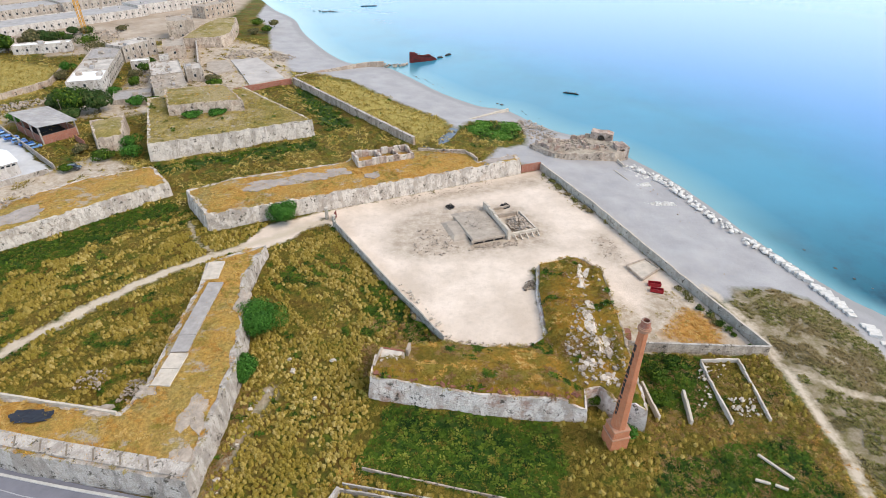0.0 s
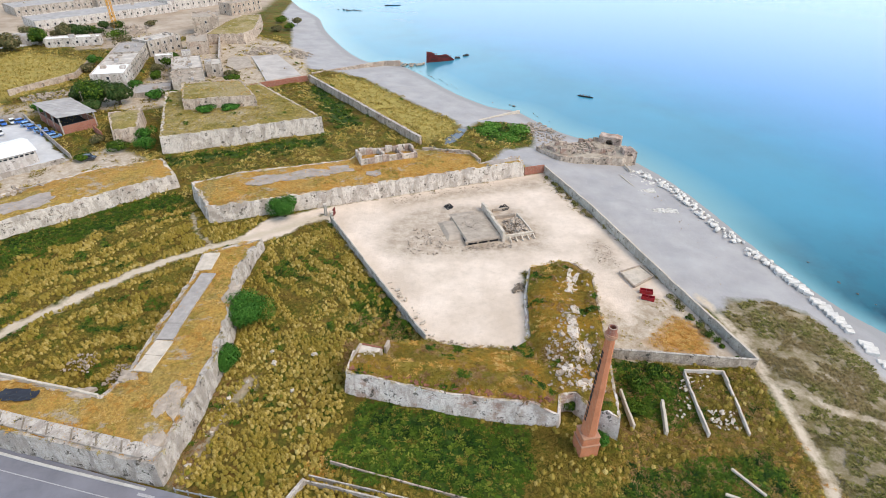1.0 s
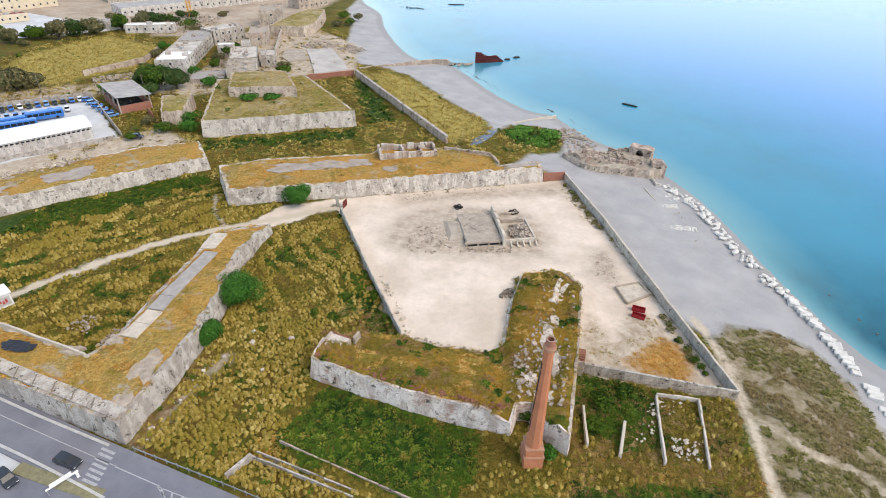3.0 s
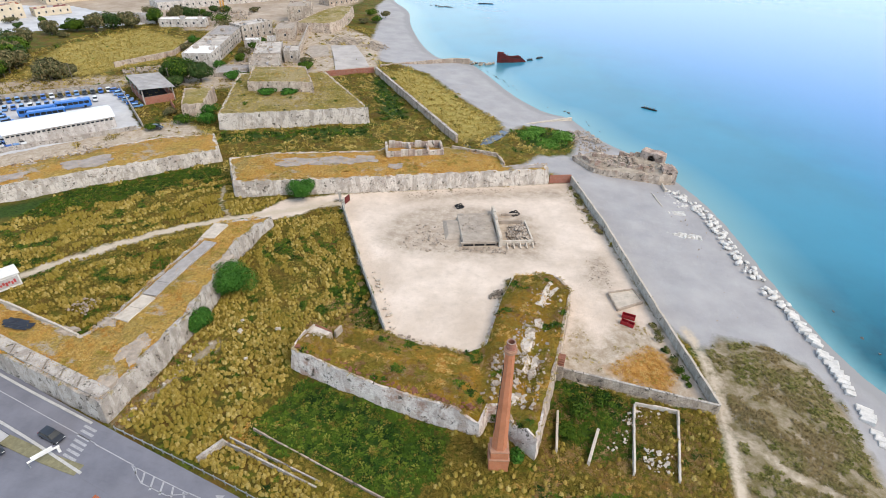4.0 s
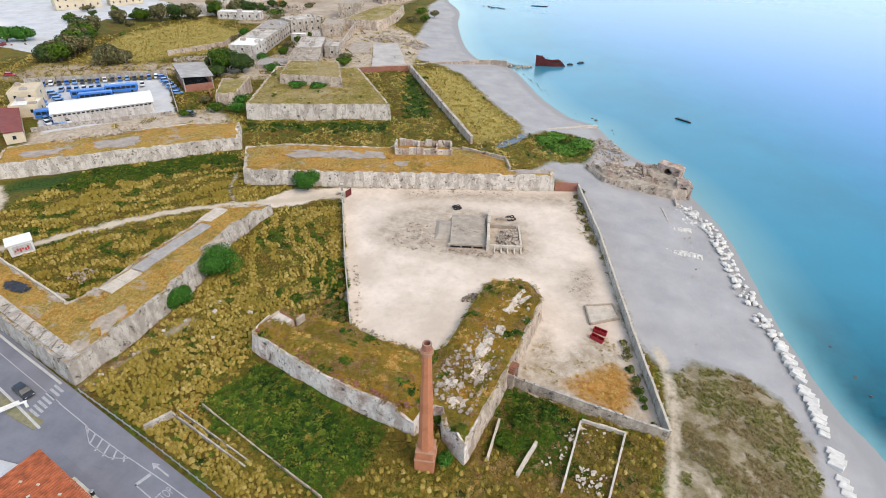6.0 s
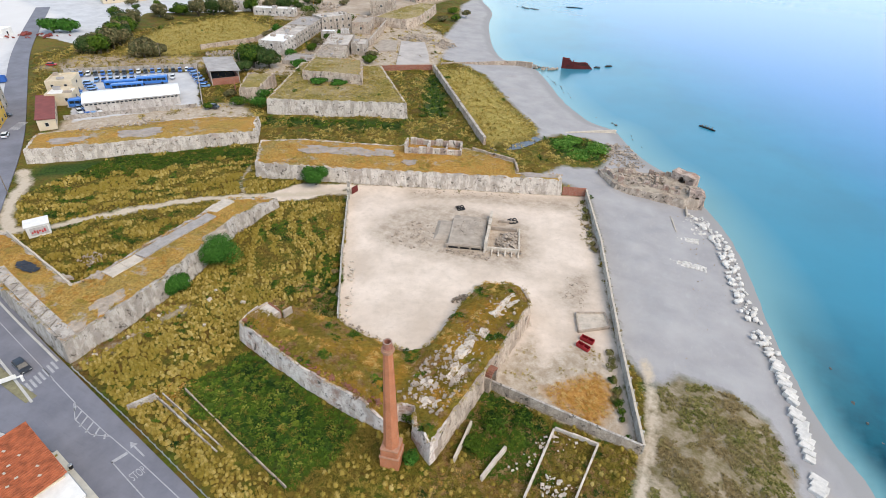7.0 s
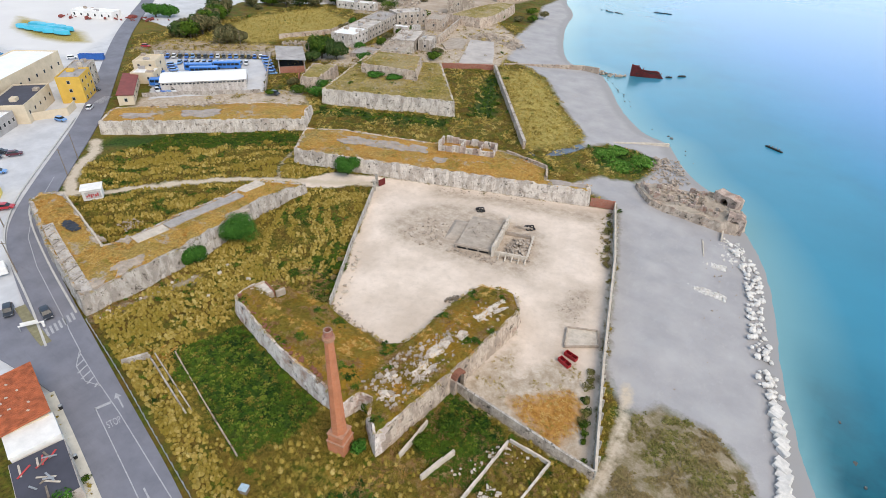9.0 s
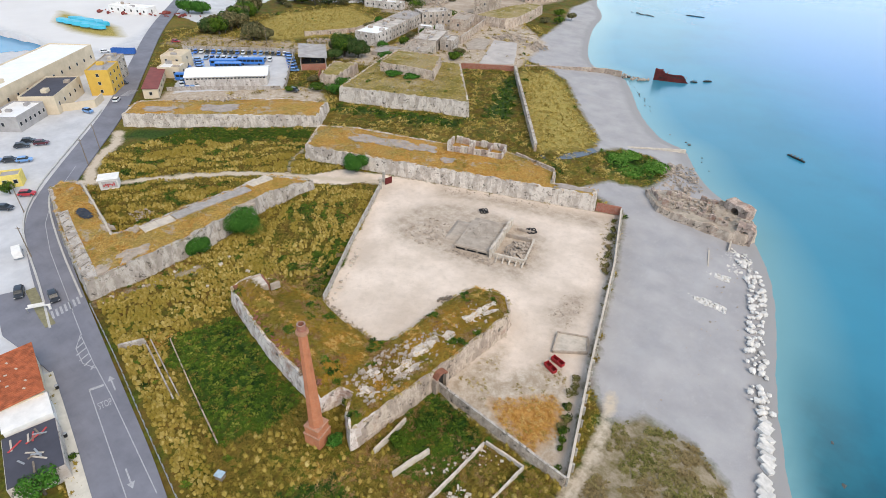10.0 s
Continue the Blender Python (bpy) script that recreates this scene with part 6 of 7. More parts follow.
tagged(slab("stream", sp, -0.12, 0.4, STREAM, "shallow grey stream", None, "stream"), "shallow grey stream running to the beach", "stream", "", "structure")

# north ruin on the long rampart
t = thing("rampart_house_ruin", -12.3, 150.6, 4.3, 21, "roofless ruined stone house on the long rampart", "ruin")
for cx, cy, sx, sy, h in ((0, -3.3, 17, 0.7, 2.4), (-8.3, 0, 0.7, 6, 2.8), (8.3, 0, 0.7, 6, 1.8), (0.5, 3.2, 16, 0.7, 2.2), (-1.5, 0, 0.6, 6, 2.4), (4, 0, 0.5, 6, 1.6)):
    n = max(2, int(max(sx, sy) / 2))
    for j in range(n):
        f = (j + 0.5) / n - 0.5
        hh = h * random.uniform(0.65, 1.05)
        part("wall_piece", bx(cx + (sx * f if sx > sy else 0), cy + (sy * f if sy > sx else 0), hh / 2 - 0.2, sx / n if sx > sy else sx, sy / n if sy > sx else sy, hh + 0.4, 0.05), PINK if j % 2 else PLASTER, t)
wall_run("north_low_wall", [(-2, 156.6), (12.5, 154.2), (15.5, 148.3)], 5.0, 0.5, STONE, "low stone edge wall of the long rampart", z0=3.0, step=2.5, wob=0.2)


# ---- shipwreck ----
def wreck():
    t = thing("shipwreck", -0.5, 287.5, SEA, 0, "rusty red broken bow of a steel ship half sunk offshore", "shipwreck")
    t.matrix_basis = pose(-7.0, 284.0, SEA, 0, 0, 32) @ pose(0, 0, 0, 6, 5, 0)
    bm = bmesh.new()
    rows = []
    for i in range(12):
        s = i / 11
        half = 2.3 * (1 - (1 - s) ** 2.2) + 0.08
        deck = float(np.interp(s, [0, 0.14, 0.3, 0.6, 0.86, 1], [5.6, 5.0, 3.3, 2.9, 3.3, 1.4]))
        x = 15.0 * s
        rows.append([bm.verts.new((x - 0.9 * (1 - s) ** 4 * k, half * w, deck * k - 1.6 * (1 - k))) for w, k in ((-1, 1), (-0.93, 0.55), (-0.6, 0.12), (0, -0.15), (0.6, 0.12), (0.93, 0.55), (1, 1))])
    for a, b in zip(rows[:-1], rows[1:]):
        for j in range(6):
            bm.faces.new((a[j], b[j], b[j + 1], a[j + 1]))
    bm.faces.new(rows[0])
    part("hull", bm, RUST, t)
    bm = bmesh.new()
    for i in range(1, 11):
        s = i / 11
        half = 2.2 * (1 - (1 - s) ** 2.2)
        box(bm, 15 * s, 0, 3.2 - 1.0 * s, 0.2, half * 2, 0.2)
    part("deck_beams", bm, DARK, t)
    part("deck", bx(7.5, 0, 2.0, 11.5, 2.6, 0.15), DARK, t)
    for y in (-1, 1):
        part("bulwark", bx(2.0, y * 0.9, 4.6, 2.6, 0.12, 0.9, 0.02, y * 18), RUST, t)
    part("winch", bx(3.2, 0, 3.9, 1.2, 1.0, 1.1, 0.1), RUST, t)
    part("mast_stump", tube(bmesh.new(), 5.2, 0.3, 2.0, 4.6, 0.2, 0.15, 8), RUST, t)
    for i, x in enumerate((12.2, 13.4, 14.6)):
        part("broken_frame", bx(x, 1.9 - i * 0.2, 2.6 - 0.3 * i, 0.2, 0.15, 1.6), RUST, t)


wreck()
for x, y, L, rz in ((63.2, 232.2, 6.5, -27), (-17.5, 277.5, 5, 60), (8.5, 293.5, 3, 20), (13, 299, 4, 40), (-41, 447, 12, 10)):
    t = thing("sunken_hull_rib", x, y, SEA, rz, "dark wreck piece just above the sea surface", "wreckage", "wreck pieces")
    part("keel_piece", bx(0, 0, 0.15, L, 0.7, 0.6, 0.12), DARK, t)
    for j in range(4):
        part("rib", bx((j - 1.6) * L / 5, 0.1, 0.6, 0.25, 0.6, random.uniform(0.4, 1.0), 0.05), DARKROCK, t)


# ---- road furniture and markings ----
def mark(name, pts, label, z=0.062):
    ob = slab(name, pts, z, 0.012, LINE, label, None, "road marking")
    return tagged(ob, label, "road marking", "road markings")


def band(a, b, w):
    a, b = np.array(a, float), np.array(b, float)
    d = (b - a) / np.linalg.norm(b - a)
    s = np.array([-d[1], d[0]]) * w / 2
    return [tuple(a + s), tuple(a - s), tuple(b - s), tuple(b + s)]


for a, b in (((-8.5, 34.6), (15.6, 29.3)), ((-12.8, 37.6), (-4.6, 36.4)), ((-4.6, 36.4), (18.0, 32.4)), ((-31.2, 41.2), (-23.1, 39.5))):
    mark("lane_line", band(a, b, 0.16), "worn white lane line")
mark("stop_bar", band((-8.4, 34.5), (-7.7, 36.7), 0.55), "white stop bar across the lane")
CL = [(-31.2, 41.3), (-43.5, 43.9), (-56.5, 46.7), (-69.8, 50.6), (-80.5, 56), (-97.5, 69)]
for a, b in zip(CL[:-1], CL[1:]):
    mark("centre_line", band(a, b, 0.14), "thin white centre line")
for i in range(6):
    a = i / 5
    x, y = -22.6 + 9.0 * a, 39.25 - 1.75 * a
    w = 1.7 * math.sin(math.pi * (0.12 + 0.8 * a)) + 0.25
    mark("hatch_stripe", band((x, y), (x + 0.7, y - w), 0.28), "white hatch stripe of the painted traffic island")
for a, b in (((-23.4, 39.4), (-20.2, 37.3)), ((-20.2, 37.3), (-15.5, 36.5)), ((-15.5, 36.5), (-12.6, 37.5)), ((-23.4, 39.4), (-12.6, 37.5))):
    mark("island_edge", band(a, b, 0.14), "white edge line of the painted traffic island")
for i in range(7):
    y = 38.6 + i * 0.85
    mark("zebra_stripe", band((-34.4 - 0.15 * i, y), (-31.8 - 0.15 * i, y - 0.55), 0.42), "white zebra crossing stripe")
for i in range(7):
    a = i / 6
    x, y = -146.2 - 3.6 * a, 106.4 + 5.6 * a
    mark("zebra_stripe", band((x - 1.3, y - 0.9), (x + 1.3, y + 0.9), 0.5), "white zebra crossing stripe")
for x, y, rz in ((-7.6, 37.9, 168), (13.4, 30.9, -12)):
    ca, sa = math.cos(radians(rz)), math.sin(radians(rz))
    R = lambda u, v: (x + u * ca - v * sa, y + u * sa + v * ca)  # noqa: E731
    mark("lane_arrow", [R(1.4, 0), R(0.2, 0.55), R(0.2, 0.12), R(-2.6, 0.12), R(-2.6, -0.12), R(0.2, -0.12), R(0.2, -0.55)], "white direction arrow on the lane")
cu = bpy.data.curves.new("stop_word", "FONT")
cu.body, cu.size, cu.align_x, cu.align_y, cu.extrude = "STOP", 1.15, "CENTER", "CENTER", 0.006
tmp = new("stop_word_source", cu)
bpy.context.view_layer.update()
sm = bpy.data.meshes.new_from_object(tmp)
bpy.data.objects.remove(tmp)
sm.materials.clear()
sm.materials.append(LINE)
word = tagged(new("road_lettering", sm), "the word STOP painted white on asphalt", "road marking", "road markings")
word.matrix_basis = pose(-3.4, 34.9, 0.07, 0, 0, 78) @ Matrix.Diagonal((0.75, 2.0, 1, 1))

KERB = paint("pale_kerb_stone", (0.50, 0.49, 0.47), 0.85, 0, 0.25, 1.5)
tagged(strip("kerb_north", smooth_line([(-29.5, 36.5), (-46, 40.6), (-67, 44.8), (-78, 48.6), (-92, 56.8), (-112, 73.2), (-139, 95.2)], 2.5), 0.2, -0.2, 0.16, KERB, 0.3), "pale kerb between road and car park", "kerb", "", "structure")
tagged(strip("pavement", smooth_line([(-17.5, 31.5), (-3, 28.6), (12, 25.3), (30, 21.5)], 2.0), 0.9, -1.6, 0.14, paint("cream_pavement", (0.60, 0.56, 0.48), 0.9, 0, 0.2, 0.7), 0.3), "cream pavement beside the road", "pavement", "", "structure")
tagged(strip("verge_north", smooth_line([(-45, 38.6), (-36, 37.3), (-29.6, 36.8)], 1.5), 0.9, -0.9, 0.12, paint("verge_soil", (0.24, 0.22, 0.13), 0.95, 0, 0.4, 1.2), 0.3), "narrow planted traffic island", "verge", "", "structure")

gr = tagged(new("guard_rail"), "weathered steel guard rail along the road edge", "guard rail")
GL = smooth_line([(-30.3, 44.2), (-11.7, 40.7), (0.6, 38.0), (9.6, 36.1), (24, 33.1)], 2.0)
for i, (a, b) in enumerate(zip(GL[:-1], GL[1:])):
    L, ang = math.dist(a, b), math.degrees(math.atan2(b[1] - a[1], b[0] - a[0]))
    p = part("rail", bx(0, 0, 0.62, L + 0.02, 0.08, 0.3, 0.02), STEEL, gr)
    p.matrix_basis = pose((a[0] + b[0]) / 2, (a[1] + b[1]) / 2, 0, 0, 0, ang)
    p = part("post", bx(0, 0.1, 0.2, 0.12, 0.14, 1.2), STEEL, gr)
    p.matrix_basis = pose(a[0], a[1], 0, 0, 0, ang)
GL2 = smooth_line([(-34.5, 44.3), (-57, 48.9), (-82, 55.4), (-89.5, 60.5)], 3.0)
tagged(strip("kerb_rampart", GL2, 0.2, -0.2, 0.2, KERB, 0.4), "pale kerb along the rampart foot", "kerb", "", "structure")

t = thing("car_park_barrier", -35.2, 38.8, 0.1, 240, "white lifting barrier at the car park entrance", "barrier")
part("barrier_post", bx(0, 0, 0.6, 0.4, 0.4, 1.2, 0.03), WHITE, t)
part("barrier_arm", bx(1.8, 0, 1.15, 4.2, 0.22, 0.25, 0.02), WHITE, t)
part("barrier_rest", bx(3.8, 0, 0.5, 0.15, 0.15, 1.1), STEEL, t)
part("sign_board", bx(1.9, 0.3, 1.7, 2.8, 0.12, 0.8, 0.02), WHITE, t)
for i, (x, y, h) in enumerate([(-104.3, 78.8, 8), (-96, 71.8, 8), (-79.6, 49.4, 8), (-57.5, 43.2, 8), (-205, 188, 9), (-172, 190, 8), (-130, 196, 8)]):
    t = thing("utility_pole", x, y, 0, 30, "thin wooden utility pole by the road", "pole", "utility poles")
    part("pole_shaft", tube(bmesh.new(), 0, 0, -0.3, h, 0.14, 0.09, 8), WOOD, t)
    part("cross_arm", bx(0, 0, h - 0.5, 1.2, 0.1, 0.1), WOOD, t)

# kiosk by the path
t = thing("kiosk", -77.8, 70.0, 0.0, 60, "small white flat-roofed kiosk with red graffiti", "kiosk")
part("outer_wall", bx(0, 0, 1.4, 4.6, 3.6, 2.9, 0.03), WHITE, t)
part("flat_roof", bx(0, 0, 2.95, 5.2, 4.2, 0.22, 0.03), WHITE, t)
part("shutter", bx(0.2, -1.83, 1.4, 3.6, 0.06, 1.9), paint("grey_shutter", (0.5, 0.48, 0.47), 0.6), t)
RED2 = paint("red_spray_paint", (0.5, 0.06, 0.06), 0.6)
for i in range(6):
    part("graffiti_bar", bx(-1.2 + i * 0.5, -1.87, 1.2 + 0.25 * (i % 2), 0.36, 0.02, 0.5 + 0.2 * (i % 3)), RED2, t)


# ---- vehicles ----
GLASS = Mat("tinted_glass", 0.15, 0, 0.3).color((0.02, 0.025, 0.03)).m
CHROME = paint("hub_metal", (0.4, 0.4, 0.42), 0.35, 0.8, 0.1)
LAMP = paint("headlamp_glass", (0.7, 0.7, 0.68), 0.15)
TAIL = paint("red_lamp_glass", (0.35, 0.01, 0.01), 0.2)


def loft(bm, sections):
    rows = [[bm.verts.new(p) for p in s] for s in sections]
    for a, b in zip(rows[:-1], rows[1:]):
        for j in range(len(a)):
            k = (j + 1) % len(a)
            bm.faces.new((a[j], a[k], b[k], b[j]))
    bm.faces.new(rows[0][::-1])
    bm.faces.new(rows[-1])
    return bm


def car(name, c, label, category="car", group="parked cars", length=4.2, w=1.72, h=1.46):
    """A small saloon: body, glazed cabin, roof, wheels with rims, lamps."""
    t = thing(name, 0, 0, 0, 0, label, category, group)
    m = paint(name + "_paint", c, 0.28, 0.1, 0.1, 1.0, 0.6)
    bm = bmesh.new()
    prof = ((-0.5, 0.45, 0.72, 0.86), (-0.47, 0.28, 0.86, 0.95), (-0.25, 0.24, 0.92, 1.0), (0.2, 0.24, 0.90, 1.0), (0.42, 0.26, 0.78, 0.95), (0.5, 0.40, 0.62, 0.82))
    loft(bm, [[(x * length, s * w / 2 * k, z) for s, z in ((-1, z0), (1, z0), (1, z1 * 0.92), (0.86, z1), (-0.86, z1), (-1, z1 * 0.92))] for x, z0, z1, k in prof])
    part("body", bm, m, t)
    bm = bmesh.new()
    loft(bm, [[(x * length, -k * w / 2, z0), (x * length, k * w / 2, z0), (x2 * length, k2 * w / 2, z1), (x2 * length, -k2 * w / 2, z1)] for x, k, z0, x2, k2, z1 in ((-0.42, 0.9, 0.85, -0.33, 0.74, h - 0.03), (0.0, 0.93, 0.88, 0.0, 0.78, h), (0.27, 0.88, 0.84, 0.12, 0.74, h - 0.03))])
    part("glazing", bm, GLASS, t, "dark tinted glass")
    bm = bmesh.new()
    loft(bm, [[(x * length, -k * w / 2, z - 0.04), (x * length, k * w / 2, z - 0.04), (x * length, k * w / 2 * 0.94, z + 0.02), (x * length, -k * w / 2 * 0.94, z + 0.02)] for x, k, z in ((-0.34, 0.76, h - 0.01), (-0.1, 0.8, h + 0.02), (0.13, 0.77, h))])
    part("roof", bm, m, t)
    for sx in (-0.31, 0.3):
        for sy in (-1, 1):
            bm = tube(bmesh.new(), 0, 0, -0.1, 0.1, 0.31, 0.31, 12)
            wl = part("wheel", bm, TYRE, t)
            wl.matrix_basis = pose(sx * length, sy * (w / 2 - 0.08), 0.31, 90, 0, 0)
            part("rim", tube(bmesh.new(), 0, 0, -0.11, 0.11, 0.18, 0.18, 10), CHROME, wl)
    for sy in (-1, 1):
        part("headlight", bx(0.49 * length, sy * w * 0.33, 0.6, 0.08, 0.32, 0.14, 0.02), LAMP, t)
        part("tail_light", bx(-0.5 * length, sy * w * 0.36, 0.72, 0.06, 0.22, 0.16, 0.02), TAIL, t)
    return t


def bus(name, c, label):
    t = thing(name, 0, 0, 0, 0, label, "bus", "parked buses")
    m = paint(name + "_paint", c, 0.35, 0, 0.12, 0.8, 0.5)
    part("body", bx(0, 0, 1.65, 11.5, 2.5, 2.5, 0.12), m, t)
    part("roof_panel", bx(0, 0, 2.98, 11.0, 2.3, 0.18, 0.06), m, t)
    for s in (-1, 1):
        for i in range(6):
            part("window", bx(-4.4 + i * 1.75, s * 1.25, 2.05, 1.55, 0.04, 0.95), GLASS, t)
        for x in (-3.4, 3.6):
            p = part("wheel", tube(bmesh.new(), 0, 0, -0.15, 0.15, 0.48, 0.48, 12), TYRE, t)
            p.matrix_basis = pose(x, s * 1.15, 0.48, 90, 0, 0)
    part("windscreen", bx(5.76, 0, 2.0, 0.04, 2.2, 1.3), GLASS, t)
    return t


COLS = [("blue_car", (0.03, 0.14, 0.50), "small blue car parked in the compound"), ("pale_blue_car", (0.16, 0.32, 0.60), "light blue car parked in the compound"), ("white_car", (0.72, 0.73, 0.74), "white car parked in the open"), ("dark_car", (0.03, 0.035, 0.045), "dark grey car parked in the open"), ("red_car", (0.45, 0.03, 0.04), "red car parked beside the road"), ("maroon_car", (0.10, 0.02, 0.03), "dark maroon car parked in the open")]
spots = {0: [], 1: [], 2: [], 3: [], 4: [], 5: []}
LA, LB, LD = np.array([-189.0, 155.0]), np.array([-150.0, 187.5]), np.array([-140.5, 123.5])
at = lambda u, v: LA + (LB - LA) * u + (LD - LA) * v  # noqa: E731
yaw_u = math.degrees(math.atan2(LB[1] - LA[1], LB[0] - LA[0]))
for i in range(17):
    spots[(3, 0, 2, 3, 0, 1, 3)[i % 7]].append((*at(0.06 + i * 0.055, 0.06), yaw_u - 80))
for i in range(12):
    spots[(1, 0, 1, 2)[i % 4]].append((*at(0.22 + i * 0.052, 0.24), yaw_u - 84))
for i in range(12):
    spots[(0, 1, 2)[i % 3]].append((*at(0.055, 0.12 + i * 0.062), yaw_u + 8))
for i in range(9):
    spots[(1, 0)[i % 2]].append((*at(0.15 + 0.01 * i, 0.3 + 0.07 * i), yaw_u + 12))
for i in range(6):
    spots[(0, 1)[i % 2]].append((*at(0.98, 0.08 + 0.085 * i), yaw_u + 5))
for i in range(8):
    spots[(1, 2, 0)[i % 3]].append((*at(0.05 + 0.04 * (i % 4), 0.86 + 0.07 * (i // 4)), yaw_u - 60))
spots[3] += [(-122.6, 63.8, 60), (-125.0, 66.5, 60), (-114, 57.9, 60), (-38.2, 40.6, -12), (-44.7, 36.6, -20), (-84.7, 46.9, 40), (*at(0.93, 0.98), 10), (-160, 112.5, 40)]
spots[5] += [(-120.6, 68.6, 60), (-100, 50, 60)]
spots[1] += [(-117, 54.5, 60), (-111.2, 60.6, 60), (-138.5, 90, 20)]
spots[2] += [(-119, 52.5, 60), (-142.5, 101.8, 140), (-168, 109, 120), (-210, 128, 70)]
spots[4] += [(-88.6, 53.4, 50), (-205, 160, 30)]
for i, (nm, c, lab) in enumerate(COLS):
    first = None
    for x, y, rz in spots[i]:
        m = pose(x, y, 0.06, 0, 0, rz + random.uniform(-3, 3))
        if first is None:
            first = car(nm, c, lab)
            first.matrix_basis = m
        else:
            copy_thing(first, m)
b0 = None
for u, v in ((0.38, 0.42), (0.62, 0.36), (0.42, 0.50)):
    x, y = at(u, v)
    m = pose(x, y, 0.02, 0, 0, yaw_u + 5)
    if b0 is None:
        b0 = bus("blue_bus", (0.04, 0.18, 0.55), "long blue bus parked in the compound")
        b0.matrix_basis = m
    else:
        copy_thing(b0, m)
x, y = at(0.11, 0.80)
copy_thing(b0, pose(x, y, 0.02, 0, 0, yaw_u))
t = thing("white_van", -60, 41.6, 0.1, 165, "small white van parked beside the road", "van")
part("van_body", bx(-0.4, 0, 1.15, 3.4, 1.8, 1.7, 0.12), WHITE, t)
part("van_bonnet", bx(1.7, 0, 0.8, 1.0, 1.7, 0.9, 0.12), WHITE, t)
part("windscreen", bx(1.28, 0, 1.5, 0.1, 1.55, 0.65), GLASS, t)
for sx in (-1.4, 1.4):
    for sy in (-1, 1):
        p = part("wheel", tube(bmesh.new(), 0, 0, -0.1, 0.1, 0.33, 0.33, 12), TYRE, t)
        p.matrix_basis = pose(sx, sy * 0.82, 0.33, 90, 0, 0)


# ---- buildings ----
FRAME = paint("window_frame", (0.5, 0.48, 0.45), 0.7)
ROOF_GREY = paint("grey_flat_roof", (0.38, 0.36, 0.35), 0.9, 0, 0.3, 0.3)
ROOF_WHITE = paint("white_sheet_roof", (0.80, 0.80, 0.80), 0.5, 0, 0.12, 0.3)
ROOF_RED = paint("red_sheet_roof", (0.22, 0.05, 0.04), 0.7, 0, 0.3, 0.5)
ROOF_DARK = paint("dark_slate_roof", (0.065, 0.065, 0.085), 0.8, 0, 0.25, 0.3)
TILE = paint("orange_clay_tile", (0.40, 0.115, 0.05), 0.9, 0, 0.6, 0.9)
CREAM = paint("cream_render", (0.62, 0.52, 0.38), 0.9, 0, 0.2, 0.3)
YELLOW = paint("ochre_yellow_render", (0.62, 0.39, 0.07), 0.85, 0, 0.15, 0.4)
OLDWHITE = make_wall("old_white_render", (0.66, 0.61, 0.56), (0.27, 0.22, 0.185), 0.08, 0.45)
ROOF_PALE = paint("dirty_pale_roof", (0.54, 0.49, 0.44), 0.9, 0, 0.45, 0.25)
WORN_RENDER = make_wall("worn_grey_render", (0.52, 0.46, 0.40), (0.19, 0.155, 0.125), 0.12, 0.5)
BEIGE = make_wall("beige_render", (0.58, 0.51, 0.43), (0.2, 0.16, 0.12), 0.15, 0.4)


